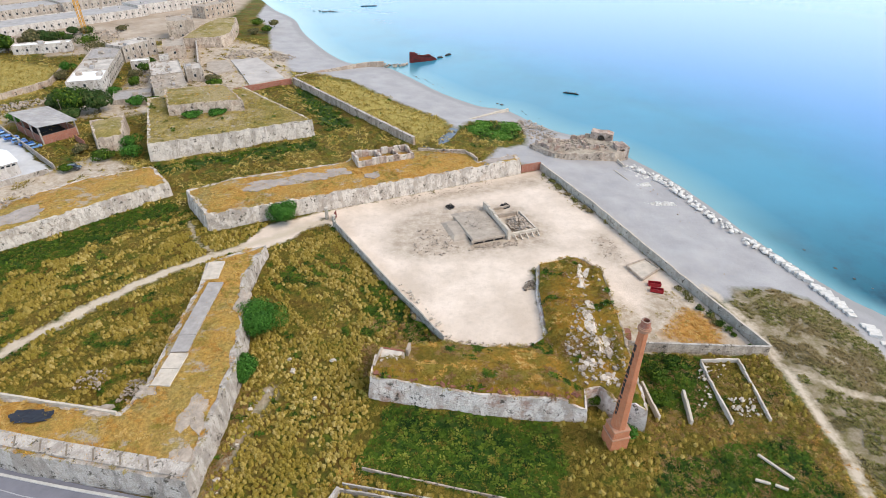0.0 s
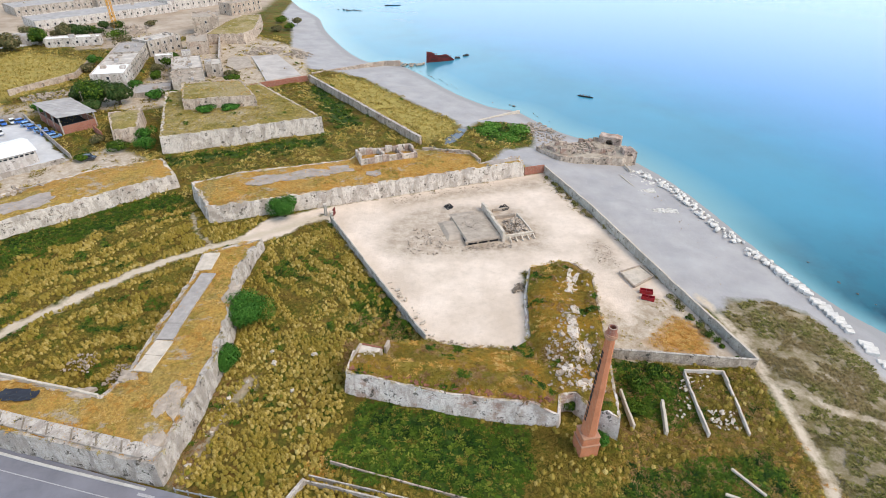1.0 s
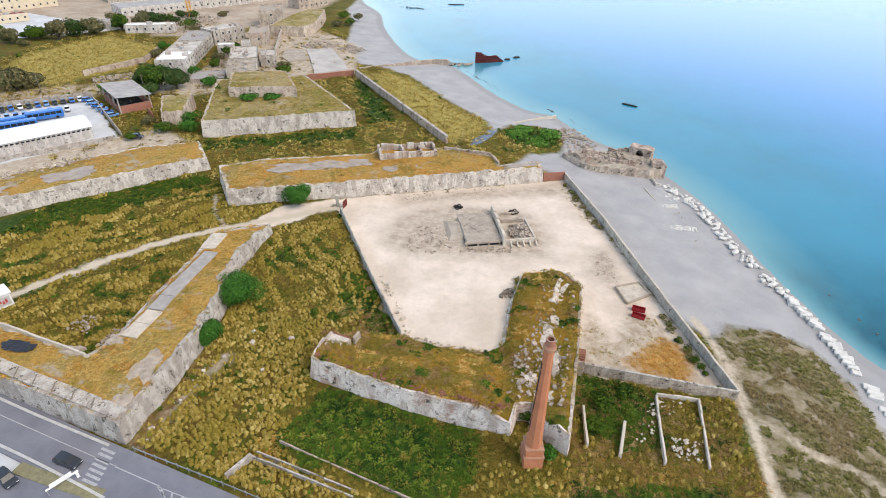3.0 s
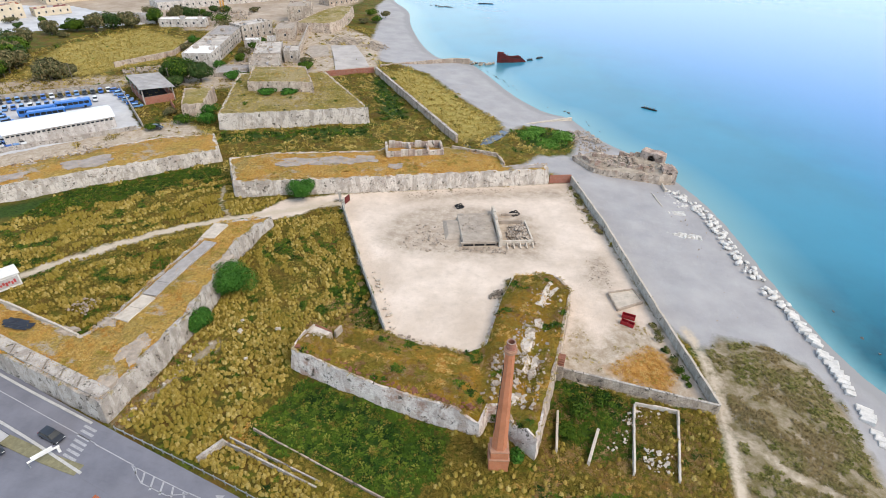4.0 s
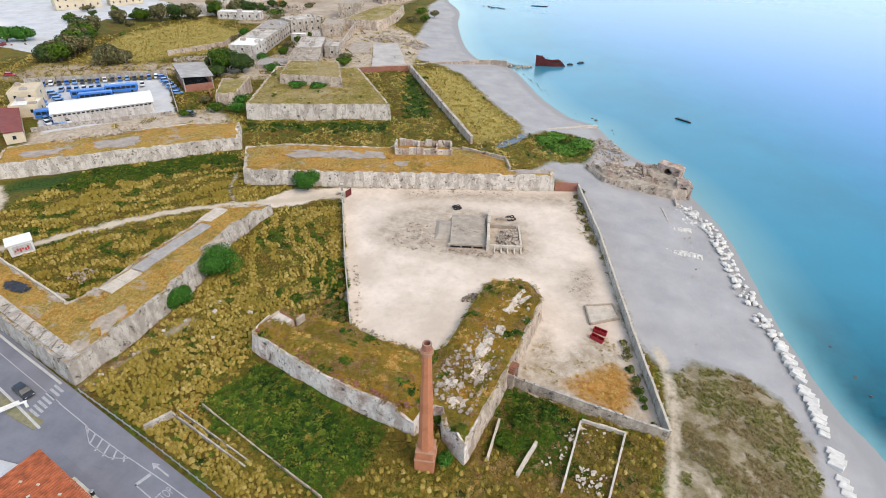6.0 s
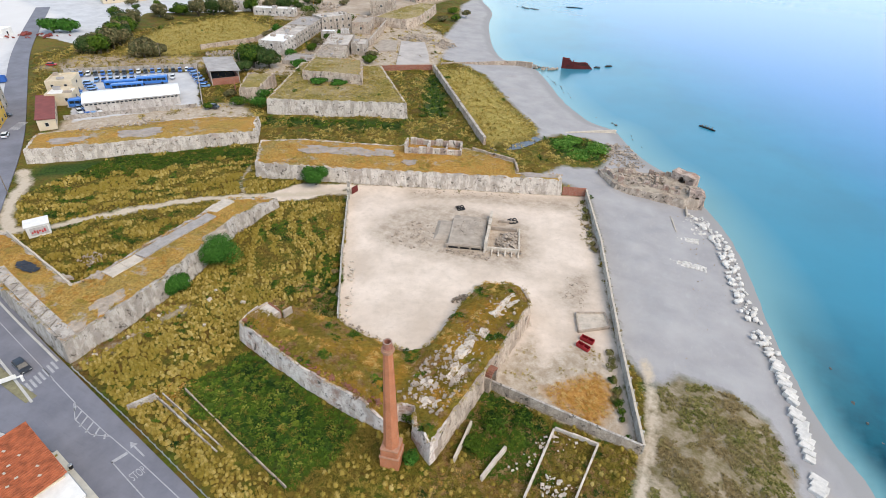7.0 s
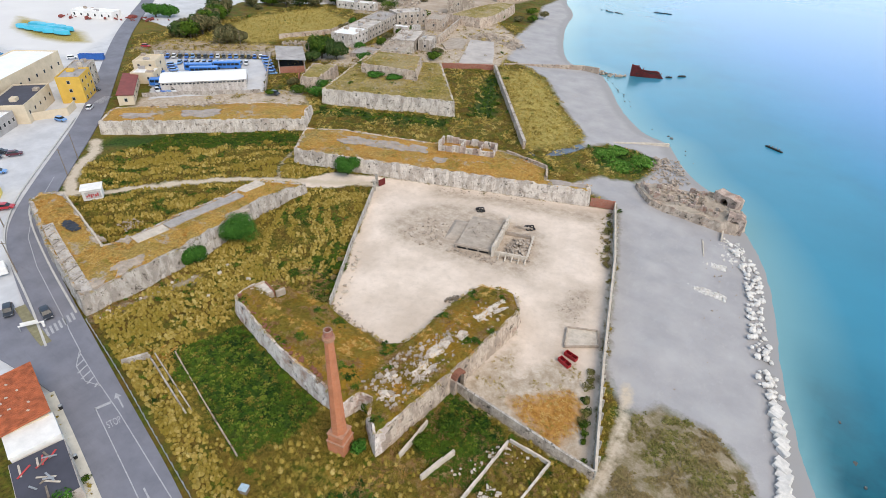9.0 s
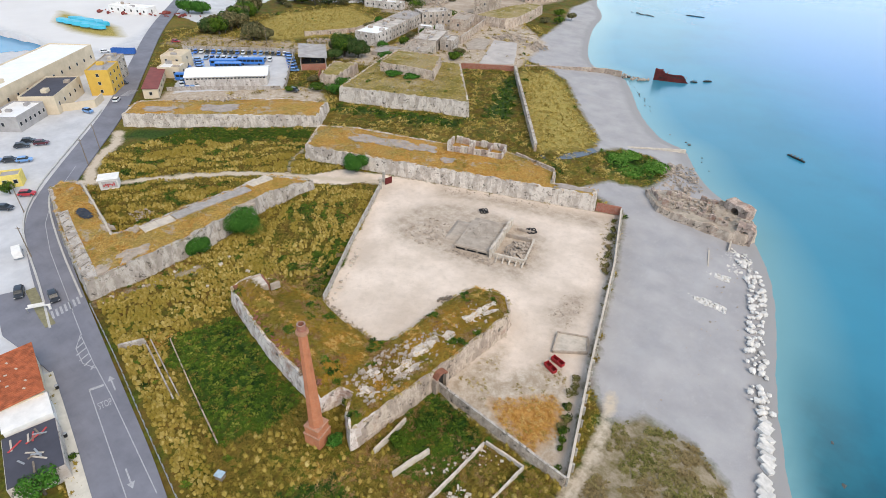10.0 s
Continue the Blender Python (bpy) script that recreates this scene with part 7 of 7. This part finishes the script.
def house(name, x, y, rz, L, W, h, wall, roof, label, nwin=4, storeys=1, roofkind="flat", category="house", z=-0.3):
    """A plain building: walls, parapet or ridged roof, and windows with frames on each side."""
    t = thing(name, x, y, z, rz, label, category)
    part("outer_wall", bx(0, 0, h / 2, L, W, h, 0.02), wall, t)
    if roofkind == "flat":
        part("roof", bx(0, 0, h + 0.06, L - 0.5, W - 0.5, 0.12), roof, t)
        for s in (-1, 1):
            part("parapet", bx(0, s * (W / 2 - 0.12), h + 0.28, L, 0.24, 0.55, 0.02), wall, t)
            part("parapet", bx(s * (L / 2 - 0.12), 0, h + 0.28, 0.24, W - 0.5, 0.55, 0.02), wall, t)
    elif roofkind == "ridge":
        bm = bmesh.new()
        rise = W * 0.11
        v = [bm.verts.new(p) for p in ((-L / 2 - 0.4, -W / 2 - 0.4, h), (L / 2 + 0.4, -W / 2 - 0.4, h), (L / 2 + 0.4, W / 2 + 0.4, h), (-L / 2 - 0.4, W / 2 + 0.4, h), (-L / 2 - 0.4, 0, h + rise), (L / 2 + 0.4, 0, h + rise))]
        for f in ((0, 1, 5, 4), (2, 3, 4, 5), (1, 2, 5), (3, 0, 4), (0, 3, 2, 1)):
            bm.faces.new([v[i] for i in f])
        part("roof", bm, roof, t)
        for i in range(int(L / 1.6)):
            for s in (-1, 1):
                p = part("roof_seam", bx(0, 0, 0, 0.08, math.hypot(W / 2 + 0.4, rise), 0.06), roof, t)
                p.matrix_basis = pose(-L / 2 + 0.8 + i * 1.6, s * (W / 4 + 0.2), h + rise / 2 + 0.03, -s * math.degrees(math.atan2(rise, W / 2 + 0.4)), 0, 0)
    else:
        bm = bx(0, 0, 0, L + 0.6, W + 0.6, 0.18)
        p = part("roof", bm, roof, t)
        p.matrix_basis = pose(0, 0, h + 0.25, 4, 0, 0)
    if roofkind == "flat" and L > 8:
        rr = random.Random(int(x * 7 + y))
        for i in range(rr.randint(2, 5)):
            part("roof_block", bx(rr.uniform(-0.4, 0.4) * L, rr.uniform(-0.35, 0.35) * W, h + 0.5, rr.uniform(0.8, 3.0), rr.uniform(0.8, 2.4), rr.uniform(0.5, 1.8), 0.03), (wall, RUBBLE, ROOF_GREY)[i % 3], t)
    for st in range(storeys):
        zc = h * (st + 0.55) / storeys
        hh = min(1.4, h / storeys * 0.42)
        for s in (-1, 1):
            for i in range(nwin):
                wx = L * ((i + 0.5) / nwin - 0.5)
                wn_ = part("window", bx(wx, s * (W / 2 + 0.01), zc, min(1.1, L / nwin * 0.55), 0.1, hh, 0.01), FRAME, t)
                part("pane", bx(wx, s * (W / 2 + 0.05), zc, min(1.1, L / nwin * 0.55) * 0.8, 0.06, hh * 0.82), GLASS, wn_)
            if W > 5:
                wn_ = part("window", bx(s * (L / 2 + 0.01), 0, zc, 0.1, 1.1, hh, 0.01), FRAME, t)
                part("pane", bx(s * (L / 2 + 0.05), 0, zc, 0.06, 0.9, hh * 0.82), GLASS, wn_)
    return t


shed = house("long_shed", -134.3, 144.0, 50, 31.5, 13.5, 4.2, OLDWHITE, ROOF_WHITE, "long white single-storey shed with a white metal roof", 0, 1, "ridge", "shed")
for s_ in (-1, 1):
    for i in range(22):
        q = part("window", bx(-14.7 + i * 1.4, s_ * 6.77, 3.45, 1.05, 0.1, 0.62, 0.01), FRAME, shed)
        part("pane", bx(-14.7 + i * 1.4, s_ * 6.81, 3.45, 0.9, 0.08, 0.5), GLASS, q)
house("red_roof_store", -148.0, 119.8, 146, 27, 5.2, 3.6, CREAM, ROOF_RED, "narrow store with a dark red sheet roof", 4, 1, "pitch", "shed")
house("cream_house", -166, 139.5, 40, 9, 11, 6, CREAM, CREAM, "small cream house with a flat terrace roof", 2, 2)
house("cream_annex", -157.5, 132.5, 40, 9, 8, 4.0, CREAM, WHITE, "low cream annex with a flat roof", 2)
# open brick shelter with a sheet roof
t = thing("brick_shelter", -129.5, 184.5, -0.3, 141, "half-built brick shelter with a grey corrugated roof", "shelter")
for s in (-1, 1):
    for i in range(4):
        part("column", bx(-10 + i * 6.7, s * 5.4, 2.9, 0.45, 0.45, 5.8, 0.02), CONCRETE, t)
    for i in range(3):
        part("brick_infill", bx(-6.6 + i * 6.7, s * 5.4, 1.6, 6.2, 0.3, 3.0), BRICK_WALL, t)
    part("end_wall", bx(s * 10.2, 0, 1.6, 0.3, 10.4, 3.0), BRICK_WALL, t)
# Floor coloured near-black to paint the shade under the roof.
part("shade_floor", bx(0, 0, 0.3, 19.8, 10.2, 0.3), DARK, t)
for i in range(22):
    p = part("roof_sheet", bx(0, 0, 0, 1.0, 12.4, 0.1, 0.02), ROOF_GREY, t)
    p.matrix_basis = pose(-11 + i * 1.04, 0, 6.1 + 0.05 * (i % 2), 4, 0, 0)
wall_run("shelter_wall", [(-117, 178), (-110, 171)], 2.2, 0.3, BRICK_WALL, "low red brick wall beside the shelter", step=4)
wall_run("lot_wall_north", [(-191.5, 156), (-150, 190.5)], 1.6, 0.3, CONCRETE, "grey concrete wall along the car compound", step=6)
wall_run("lot_wall_east", [(-148.5, 188.5), (-110.5, 154)], 1.8, 0.3, CONCRETE, "grey concrete wall closing the car compound", step=6)
wall_run("lot_wall_south", [(-141.5, 120.8), (-111.5, 152.5)], 1.2, 0.4, CONCRETE, "low concrete wall on the compound edge", step=6)

# old houses behind the fort
house("white_house", -138.6, 232.5, 107, 16, 13, 6.0, OLDWHITE, ROOF_WHITE, "two-storey white house with a bright flat roof", 4, 2)
house("terrace_house", -143.8, 250, 107, 20, 13, 6.0, WORN_RENDER, ROOF_PALE, "derelict beige terrace house with a flat roof", 5, 2)
house("grey_terrace", -150, 270.5, 107, 22, 13, 6.2, WORN_RENDER, SLAB, "derelict pale terrace with a grey flat roof", 6, 2)
house("end_terrace", -145.5, 289, 62, 19, 12, 7.0, WORN_RENDER, ROOF_PALE, "derelict terrace with empty dark windows", 5, 2)
house("white_annex", -133, 268, 20, 8, 5, 3.5, OLDWHITE, ROOF_WHITE, "small white annex between the houses", 2)
house("low_ruin_house", -117, 222, 22, 14, 13, 1.6, WORN_RENDER, SLAB, "low roofless walls round a grey concrete floor", 0)
house("flat_house", -104.5, 229, 115, 19, 12.5, 4.8, BEIGE, EARTH, "wide single-storey house with a sandy flat roof", 4)
house("flat_house_white", -113.5, 249, 115, 23, 12.5, 5, WORN_RENDER, ROOF_PALE, "pale house with a dirty whitish flat roof", 5)
house("roof_cabin", -119.5, 263.5, 115, 4, 4, 6.6, OLDWHITE, ROOF_GREY, "small stair cabin rising above a flat roof", 1)
house("side_house", -102, 250, 115, 11, 7, 5.2, WORN_RENDER, ROOF_PALE, "grey-roofed house with dark windows", 3)
heap("roof_litter", [(-98, 221), (-108, 219), (-126, 258), (-117, 262)], 120, 0.3, 1.2, 5.2, RUBBLE, "broken plaster lying on the flat roofs", 55)
house("gabled_house", -126, 292, 112, 18, 10, 6, STONE, EARTH, "old stone house with an earth-brown roof", 3)
house("tower_block", -137, 333, 112, 18, 14, 10, STONE, EARTH, "tall old stone tower house", 3, 2)
wall_run("lane_wall", [(-104, 262), (-122, 312)], 3.5, 0.6, STONE, "tall stone lane wall between the houses", step=6, cap=CONCRETE)
rampart("north_battery", [(-128, 306), (-108, 310), (-106, 322), (-110, 346), (-115, 364), (-126, 362), (-129, 340)], flat(5), STONE, TURF_FORT, "rounded stone battery with grass on top", seed=20, batter=0.8, turf_step=2.5)
slab("concrete_yard", [(-75, 238.5), (-62.5, 249), (-70, 263), (-83, 284.5), (-95, 280), (-86, 262)], 0.35, 1.0, paint("worn_concrete_yard", (0.46, 0.42, 0.39), 0.9, 0, 0.3, 0.12), "worn pale concrete floors of vanished buildings", None, "floor")
slab("ochre_floor", [(-88, 262), (-97, 280), (-105, 276), (-101, 262), (-94, 255)], 0.42, 1.0, EARTH, "sandy floor of a vanished building", None, "floor")
wall_run("brown_wall", [(-79, 227.5), (-57.5, 241.5)], 2.0, 0.6, BRICK_WALL, "low brown brick retaining wall", step=5)
heap("yard_ruins", [(-100, 285), (-82, 286), (-82, 300), (-100, 300)], 150, 0.4, 1.6, 0.1, RUBBLE, "rubble of fallen houses", 50, 0.4)
heap("beach_ruin", [(-80, 286), (-68, 278), (-64, 288), (-78, 297)], 160, 0.5, 1.8, -0.2, RUBBLE, "ruined walls beside the beach", 51, 0.6)
heap("lane_rubble", [(-160, 205), (-140, 222), (-146, 228), (-166, 212)], 240, 0.4, 1.4, 0.1, RUBBLE, "pale rubble and litter on the lane", 52, 0.4)
wall_run("meadow_wall", [(-172, 214), (-160, 240), (-168, 268)], 2.2, 0.5, STONE, "old stone wall along the meadow", step=6)

# harbour side across the road
house("warehouse", -174.6, 81.7, -51, 75, 17.5, 8.8, CREAM, ROOF_WHITE, "long cream warehouse with a white roof and high windows", 14, 1, "flat", "warehouse")
house("dark_roof_hall", -156.2, 86.2, -42, 23, 11.5, 6, CREAM, ROOF_DARK, "cream hall with a dark slate roof", 5, 1, "flat", "hall")
house("grey_workshop", -144.5, 70.6, -50, 15, 10, 4.6, ROOF_GREY, ROOF_WHITE, "low grey workshop with ribbon windows", 6, 1, "flat", "workshop")
house("yellow_house", -157.3, 105.6, 138, 12, 8, 9.0, YELLOW, ROOF_GREY, "tall ochre yellow house with a flat roof", 3, 3)
house("back_house", -168.6, 113.4, 138, 12.5, 7, 8.2, BEIGE, ROOF_GREY, "tall beige house with a grey terrace roof behind the yellow one", 3, 3)
wall_run("yellow_house_wall", [(-146.2, 84.5), (-142.3, 94.2), (-148, 99.5)], 2.4, 0.3, CREAM, "cream yard wall beside the yellow house", step=5)
house("yellow_gatehouse", -98.5, 53.5, 60, 5, 4, 3.0, paint("lemon_render", (0.75, 0.60, 0.16), 0.8), ROOF_GREY, "small yellow gatehouse beside the car park", 2)
tree("pruned_tree", -93.2, 50.8, 2.4, 3.4, LEAF_GREEN, "clipped round tree beside the gatehouse", 900, 300, 0.8, 0.25)
house("blue_boathouse", -108, 40, 52, 14, 8, 4, ROOF_WHITE, ROOF_WHITE, "white shed beside the car park", 3)
POOL = paint("turquoise_boat_cover", (0.06, 0.45, 0.62), 0.5, 0, 0.15, 0.3)
for i in range(9):
    t = thing("covered_boat", -283 + (i % 5) * 6.6, 139.5 + (i % 5) * 1.6 + 6.5 * (i // 5), 0.2, 20 + 9 * (i % 4), "boat under a turquoise cover on the quay", "boat", "covered boats")
    t.scale = (1.25, 1.25, 1.1)
    bm = bmesh.new()
    loft(bm, [[(x, -w, 0.2), (x, w, 0.2), (x, w * 0.8, 1.7), (x, -w * 0.8, 1.7)] for x, w in ((-3.4, 1.2), (-1, 1.8), (2, 1.4), (3.8, 0.25))])
    part("cover", bm, POOL, t)
    part("keel_block", bx(0, 0, 0.0, 5, 0.8, 0.6), WOOD, t)
for i, (x, y, L, W, h, rz, wall, roof) in enumerate([(-285, 178, 26, 8, 3.5, 25, WHITE, ROOF_WHITE), (-220, 373.5, 85, 24, 4.6, 50, OLDWHITE, ROOF_GREY), (-232, 300, 34, 8, 4, 20, OLDWHITE, ROOF_GREY), (-196, 300, 26, 7, 4, 20, OLDWHITE, ROOF_WHITE), (-318, 346, 34, 14, 12, 62, CREAM, TILE), (-309, 281, 26, 12, 7.5, 62, CREAM, TILE), (-293, 304, 20, 9, 4, 62, CREAM, ROOF_RED), (-178, 428, 60, 22, 6, 50, OLDWHITE, ROOF_GREY), (-268, 404, 60, 26, 5, 50, WORN_RENDER, ROOF_GREY), (-360, 320, 36, 18, 10, 40, BEIGE, TILE), (-140, 400, 26, 12, 7, 60, STONE, EARTH), (-232, 444, 70, 30, 6, 50, WORN_RENDER, ROOF_GREY)]):
    house("town_building", x, y, rz, L, W, h, wall, roof, ("pale" if wall in (WHITE, OLDWHITE) else "warm-coloured") + " flat-roofed town building in the distance", max(3, int(L / 4)), max(1, int(h / 3.5)), "flat", "building")
BIN_BLUE = paint("blue_container_paint", (0.03, 0.12, 0.42), 0.5)
for x, y, rz in ((-204.5, 131.5, 40), (-200.6, 134.9, 48)):
    t = thing("blue_container", x, y, 0.0, rz, "open blue steel container beside the road", "container", "blue containers")
    part("floor_plate", bx(0, 0, 0.25, 5.0, 2.2, 0.2), BIN_BLUE, t)
    for q in (-1, 1):
        part("side_plate", bx(0, q * 1.1, 1.3, 5.2, 0.1, 2.2, 0.02), BIN_BLUE, t)
        part("end_plate", bx(q * 2.6, 0, 1.3, 0.1, 2.1, 2.2, 0.02), BIN_BLUE, t)
CRANE = paint("crane_yellow", (0.62, 0.30, 0.03), 0.6)
t = thing("tower_crane", -194, 338, 0, 50, "yellow steel tower crane mast in the harbour yard", "crane")
for sx in (-1, 1):
    for sy in (-1, 1):
        part("mast_leg", bx(sx * 0.9, sy * 0.9, 19, 0.35, 0.35, 38), CRANE, t)
for i in range(18):
    p = part("brace", bx(0, 0.9 * (-1) ** i, 0, 2.6, 0.16, 0.16), CRANE, t)
    p.matrix_basis = pose(0, 0, 1.2 + i * 2.1, 0, 45 * (-1) ** i, 0)
part("crane_base", bx(0, 0, 0.4, 4, 4, 0.8, 0.1), CONCRETE, t)

# houses below the road
t = thing("tiled_house", -15.6, 27.4, -0.2, -12, "low house with a ribbed orange clay tile roof", "house")
part("outer_wall", bx(0, 0, 2.0, 12.5, 6.0, 4.2, 0.02), CREAM, t)
rf = part("tile_roof", bx(0, 0, 4.55, 13.4, 6.8, 0.16), TILE, t)
rf.matrix_basis = pose(0, 0, 0, 5, 0, 0)
for i in range(30):
    p = part("clay_rib", tube(bmesh.new(), 0, 0, -3.4, 3.4, 0.16, 0.16, 6), TILE, t)
    p.matrix_basis = pose(-6.5 + i * 0.45, 0, 4.62, 95, 0, 0)
for i in range(9):
    p = part("loose_tile", bx(random.uniform(-5.5, 5.5), random.uniform(-2.8, 2.8), 4.85, 0.45, 0.3, 0.08, 0.01, random.uniform(0, 90)), WHITE_SLAB, t)
t = thing("white_outbuilding", -7.3, 25.8, -0.2, -12, "white flat-roofed outbuilding beside the tiled house", "house")
part("outer_wall", bx(0, 0, 1.75, 5.0, 6.4, 3.7, 0.02), WHITE, t)
part("roof", bx(0, 0, 3.68, 5.2, 6.6, 0.2, 0.03), WHITE, t)
part("gutter", bx(0, 3.35, 3.6, 5.2, 0.14, 0.14), STEEL, t)
part("wall_sign", bx(0.4, 3.22, 2.6, 1.6, 0.04, 0.7), STEEL, t)
t = thing("grey_outbuilding", 0.6, 23.8, -0.2, -14, "grey flat roof littered with boards beside the road", "house")
part("outer_wall", bx(0, 0, 1.5, 10, 7, 3.2, 0.02), OLDWHITE, t)
part("roof", bx(0, 0, 3.15, 9.8, 6.8, 0.15), ROOF_DARK, t)
for i in range(16):
    p = part("board", bx(0, 0, 0, random.uniform(0.8, 2.8), 0.25, 0.08), (WHITE_SLAB, RED2, WOOD, STEEL)[i % 4], t)
    p.matrix_basis = pose(random.uniform(-3.5, 3.5), random.uniform(-2.4, 2.2), 3.28 + 0.03 * (i % 4), 0, random.uniform(-3, 3), random.uniform(0, 180))
tree("roadside_tree", 6.2, 22.4, 2.7, 4.2, LEAF_TREE, "leafy green tree beside the roadside house", 1700, 310, 1.2, 0.24)
tree("roadside_bush", 3.2, 27.3, 0.9, 1.0, LEAF_GREEN, "small bush on the cream pavement", 250, 311, 0.1, 0.16, category="shrub")
for x, y in ((-12.6, 31.3), (-1.5, 28.2)):
    t = thing("litter_bin", x, y, 0.1, 0, "small dark litter bin on the pavement", "bin", "litter bins")
    part("bin_body", tube(bmesh.new(), 0, 0, 0, 0.8, 0.25, 0.3, 10), DARK, t)
    part("bin_lid", tube(bmesh.new(), 0, 0, 0.8, 0.9, 0.32, 0.2, 10), STEEL, t)

for i, (x, y, r, h) in enumerate([(-126, 226, 3.5, 4), (-124, 240, 3, 4), (-128, 250, 3.5, 4.5), (-112, 214, 4, 3.5), (-106, 216, 3.5, 3), (-96, 226, 4, 4), (-90, 222, 4, 3.5), (-88, 236, 3, 3), (-160, 250, 4, 4), (-164, 262, 4, 4.5), (-100, 162, 4, 3), (-110, 168, 3, 2.5), (-147, 196, 4, 4), (-107, 154, 3, 2)]):
    tree("courtyard_bush", x, y, r, h, (LEAF_TREE, LEAF_GREEN, LEAF_OLIVE)[i % 3], "overgrown bush between the old houses", 900, 340 + i, 0.3, 0.4, category="shrub")
heap("town_rubble", [(-128, 216), (-104, 212), (-98, 224), (-124, 232)], 130, 0.4, 1.5, 0.1, RUBBLE, "rubble in the old courtyard", 70, 0.3)
heap("lane_litter", [(-124, 234), (-118, 236), (-130, 280), (-136, 278)], 140, 0.4, 1.6, 0.1, RUBBLE, "rubble along the lane", 71, 0.3)
heap("quay_clutter", [(-300, 160), (-250, 190), (-245, 200), (-300, 180)], 60, 1.0, 3.5, 0.5, ROOF_RED, "mixed stacked gear on the harbour quay", 72)
heap("harbour_clutter", [(-215, 300), (-170, 330), (-180, 350), (-240, 330)], 160, 1.0, 3.2, 0.3, RUBBLE, "piled building material in the harbour yard", 73, 0.4)
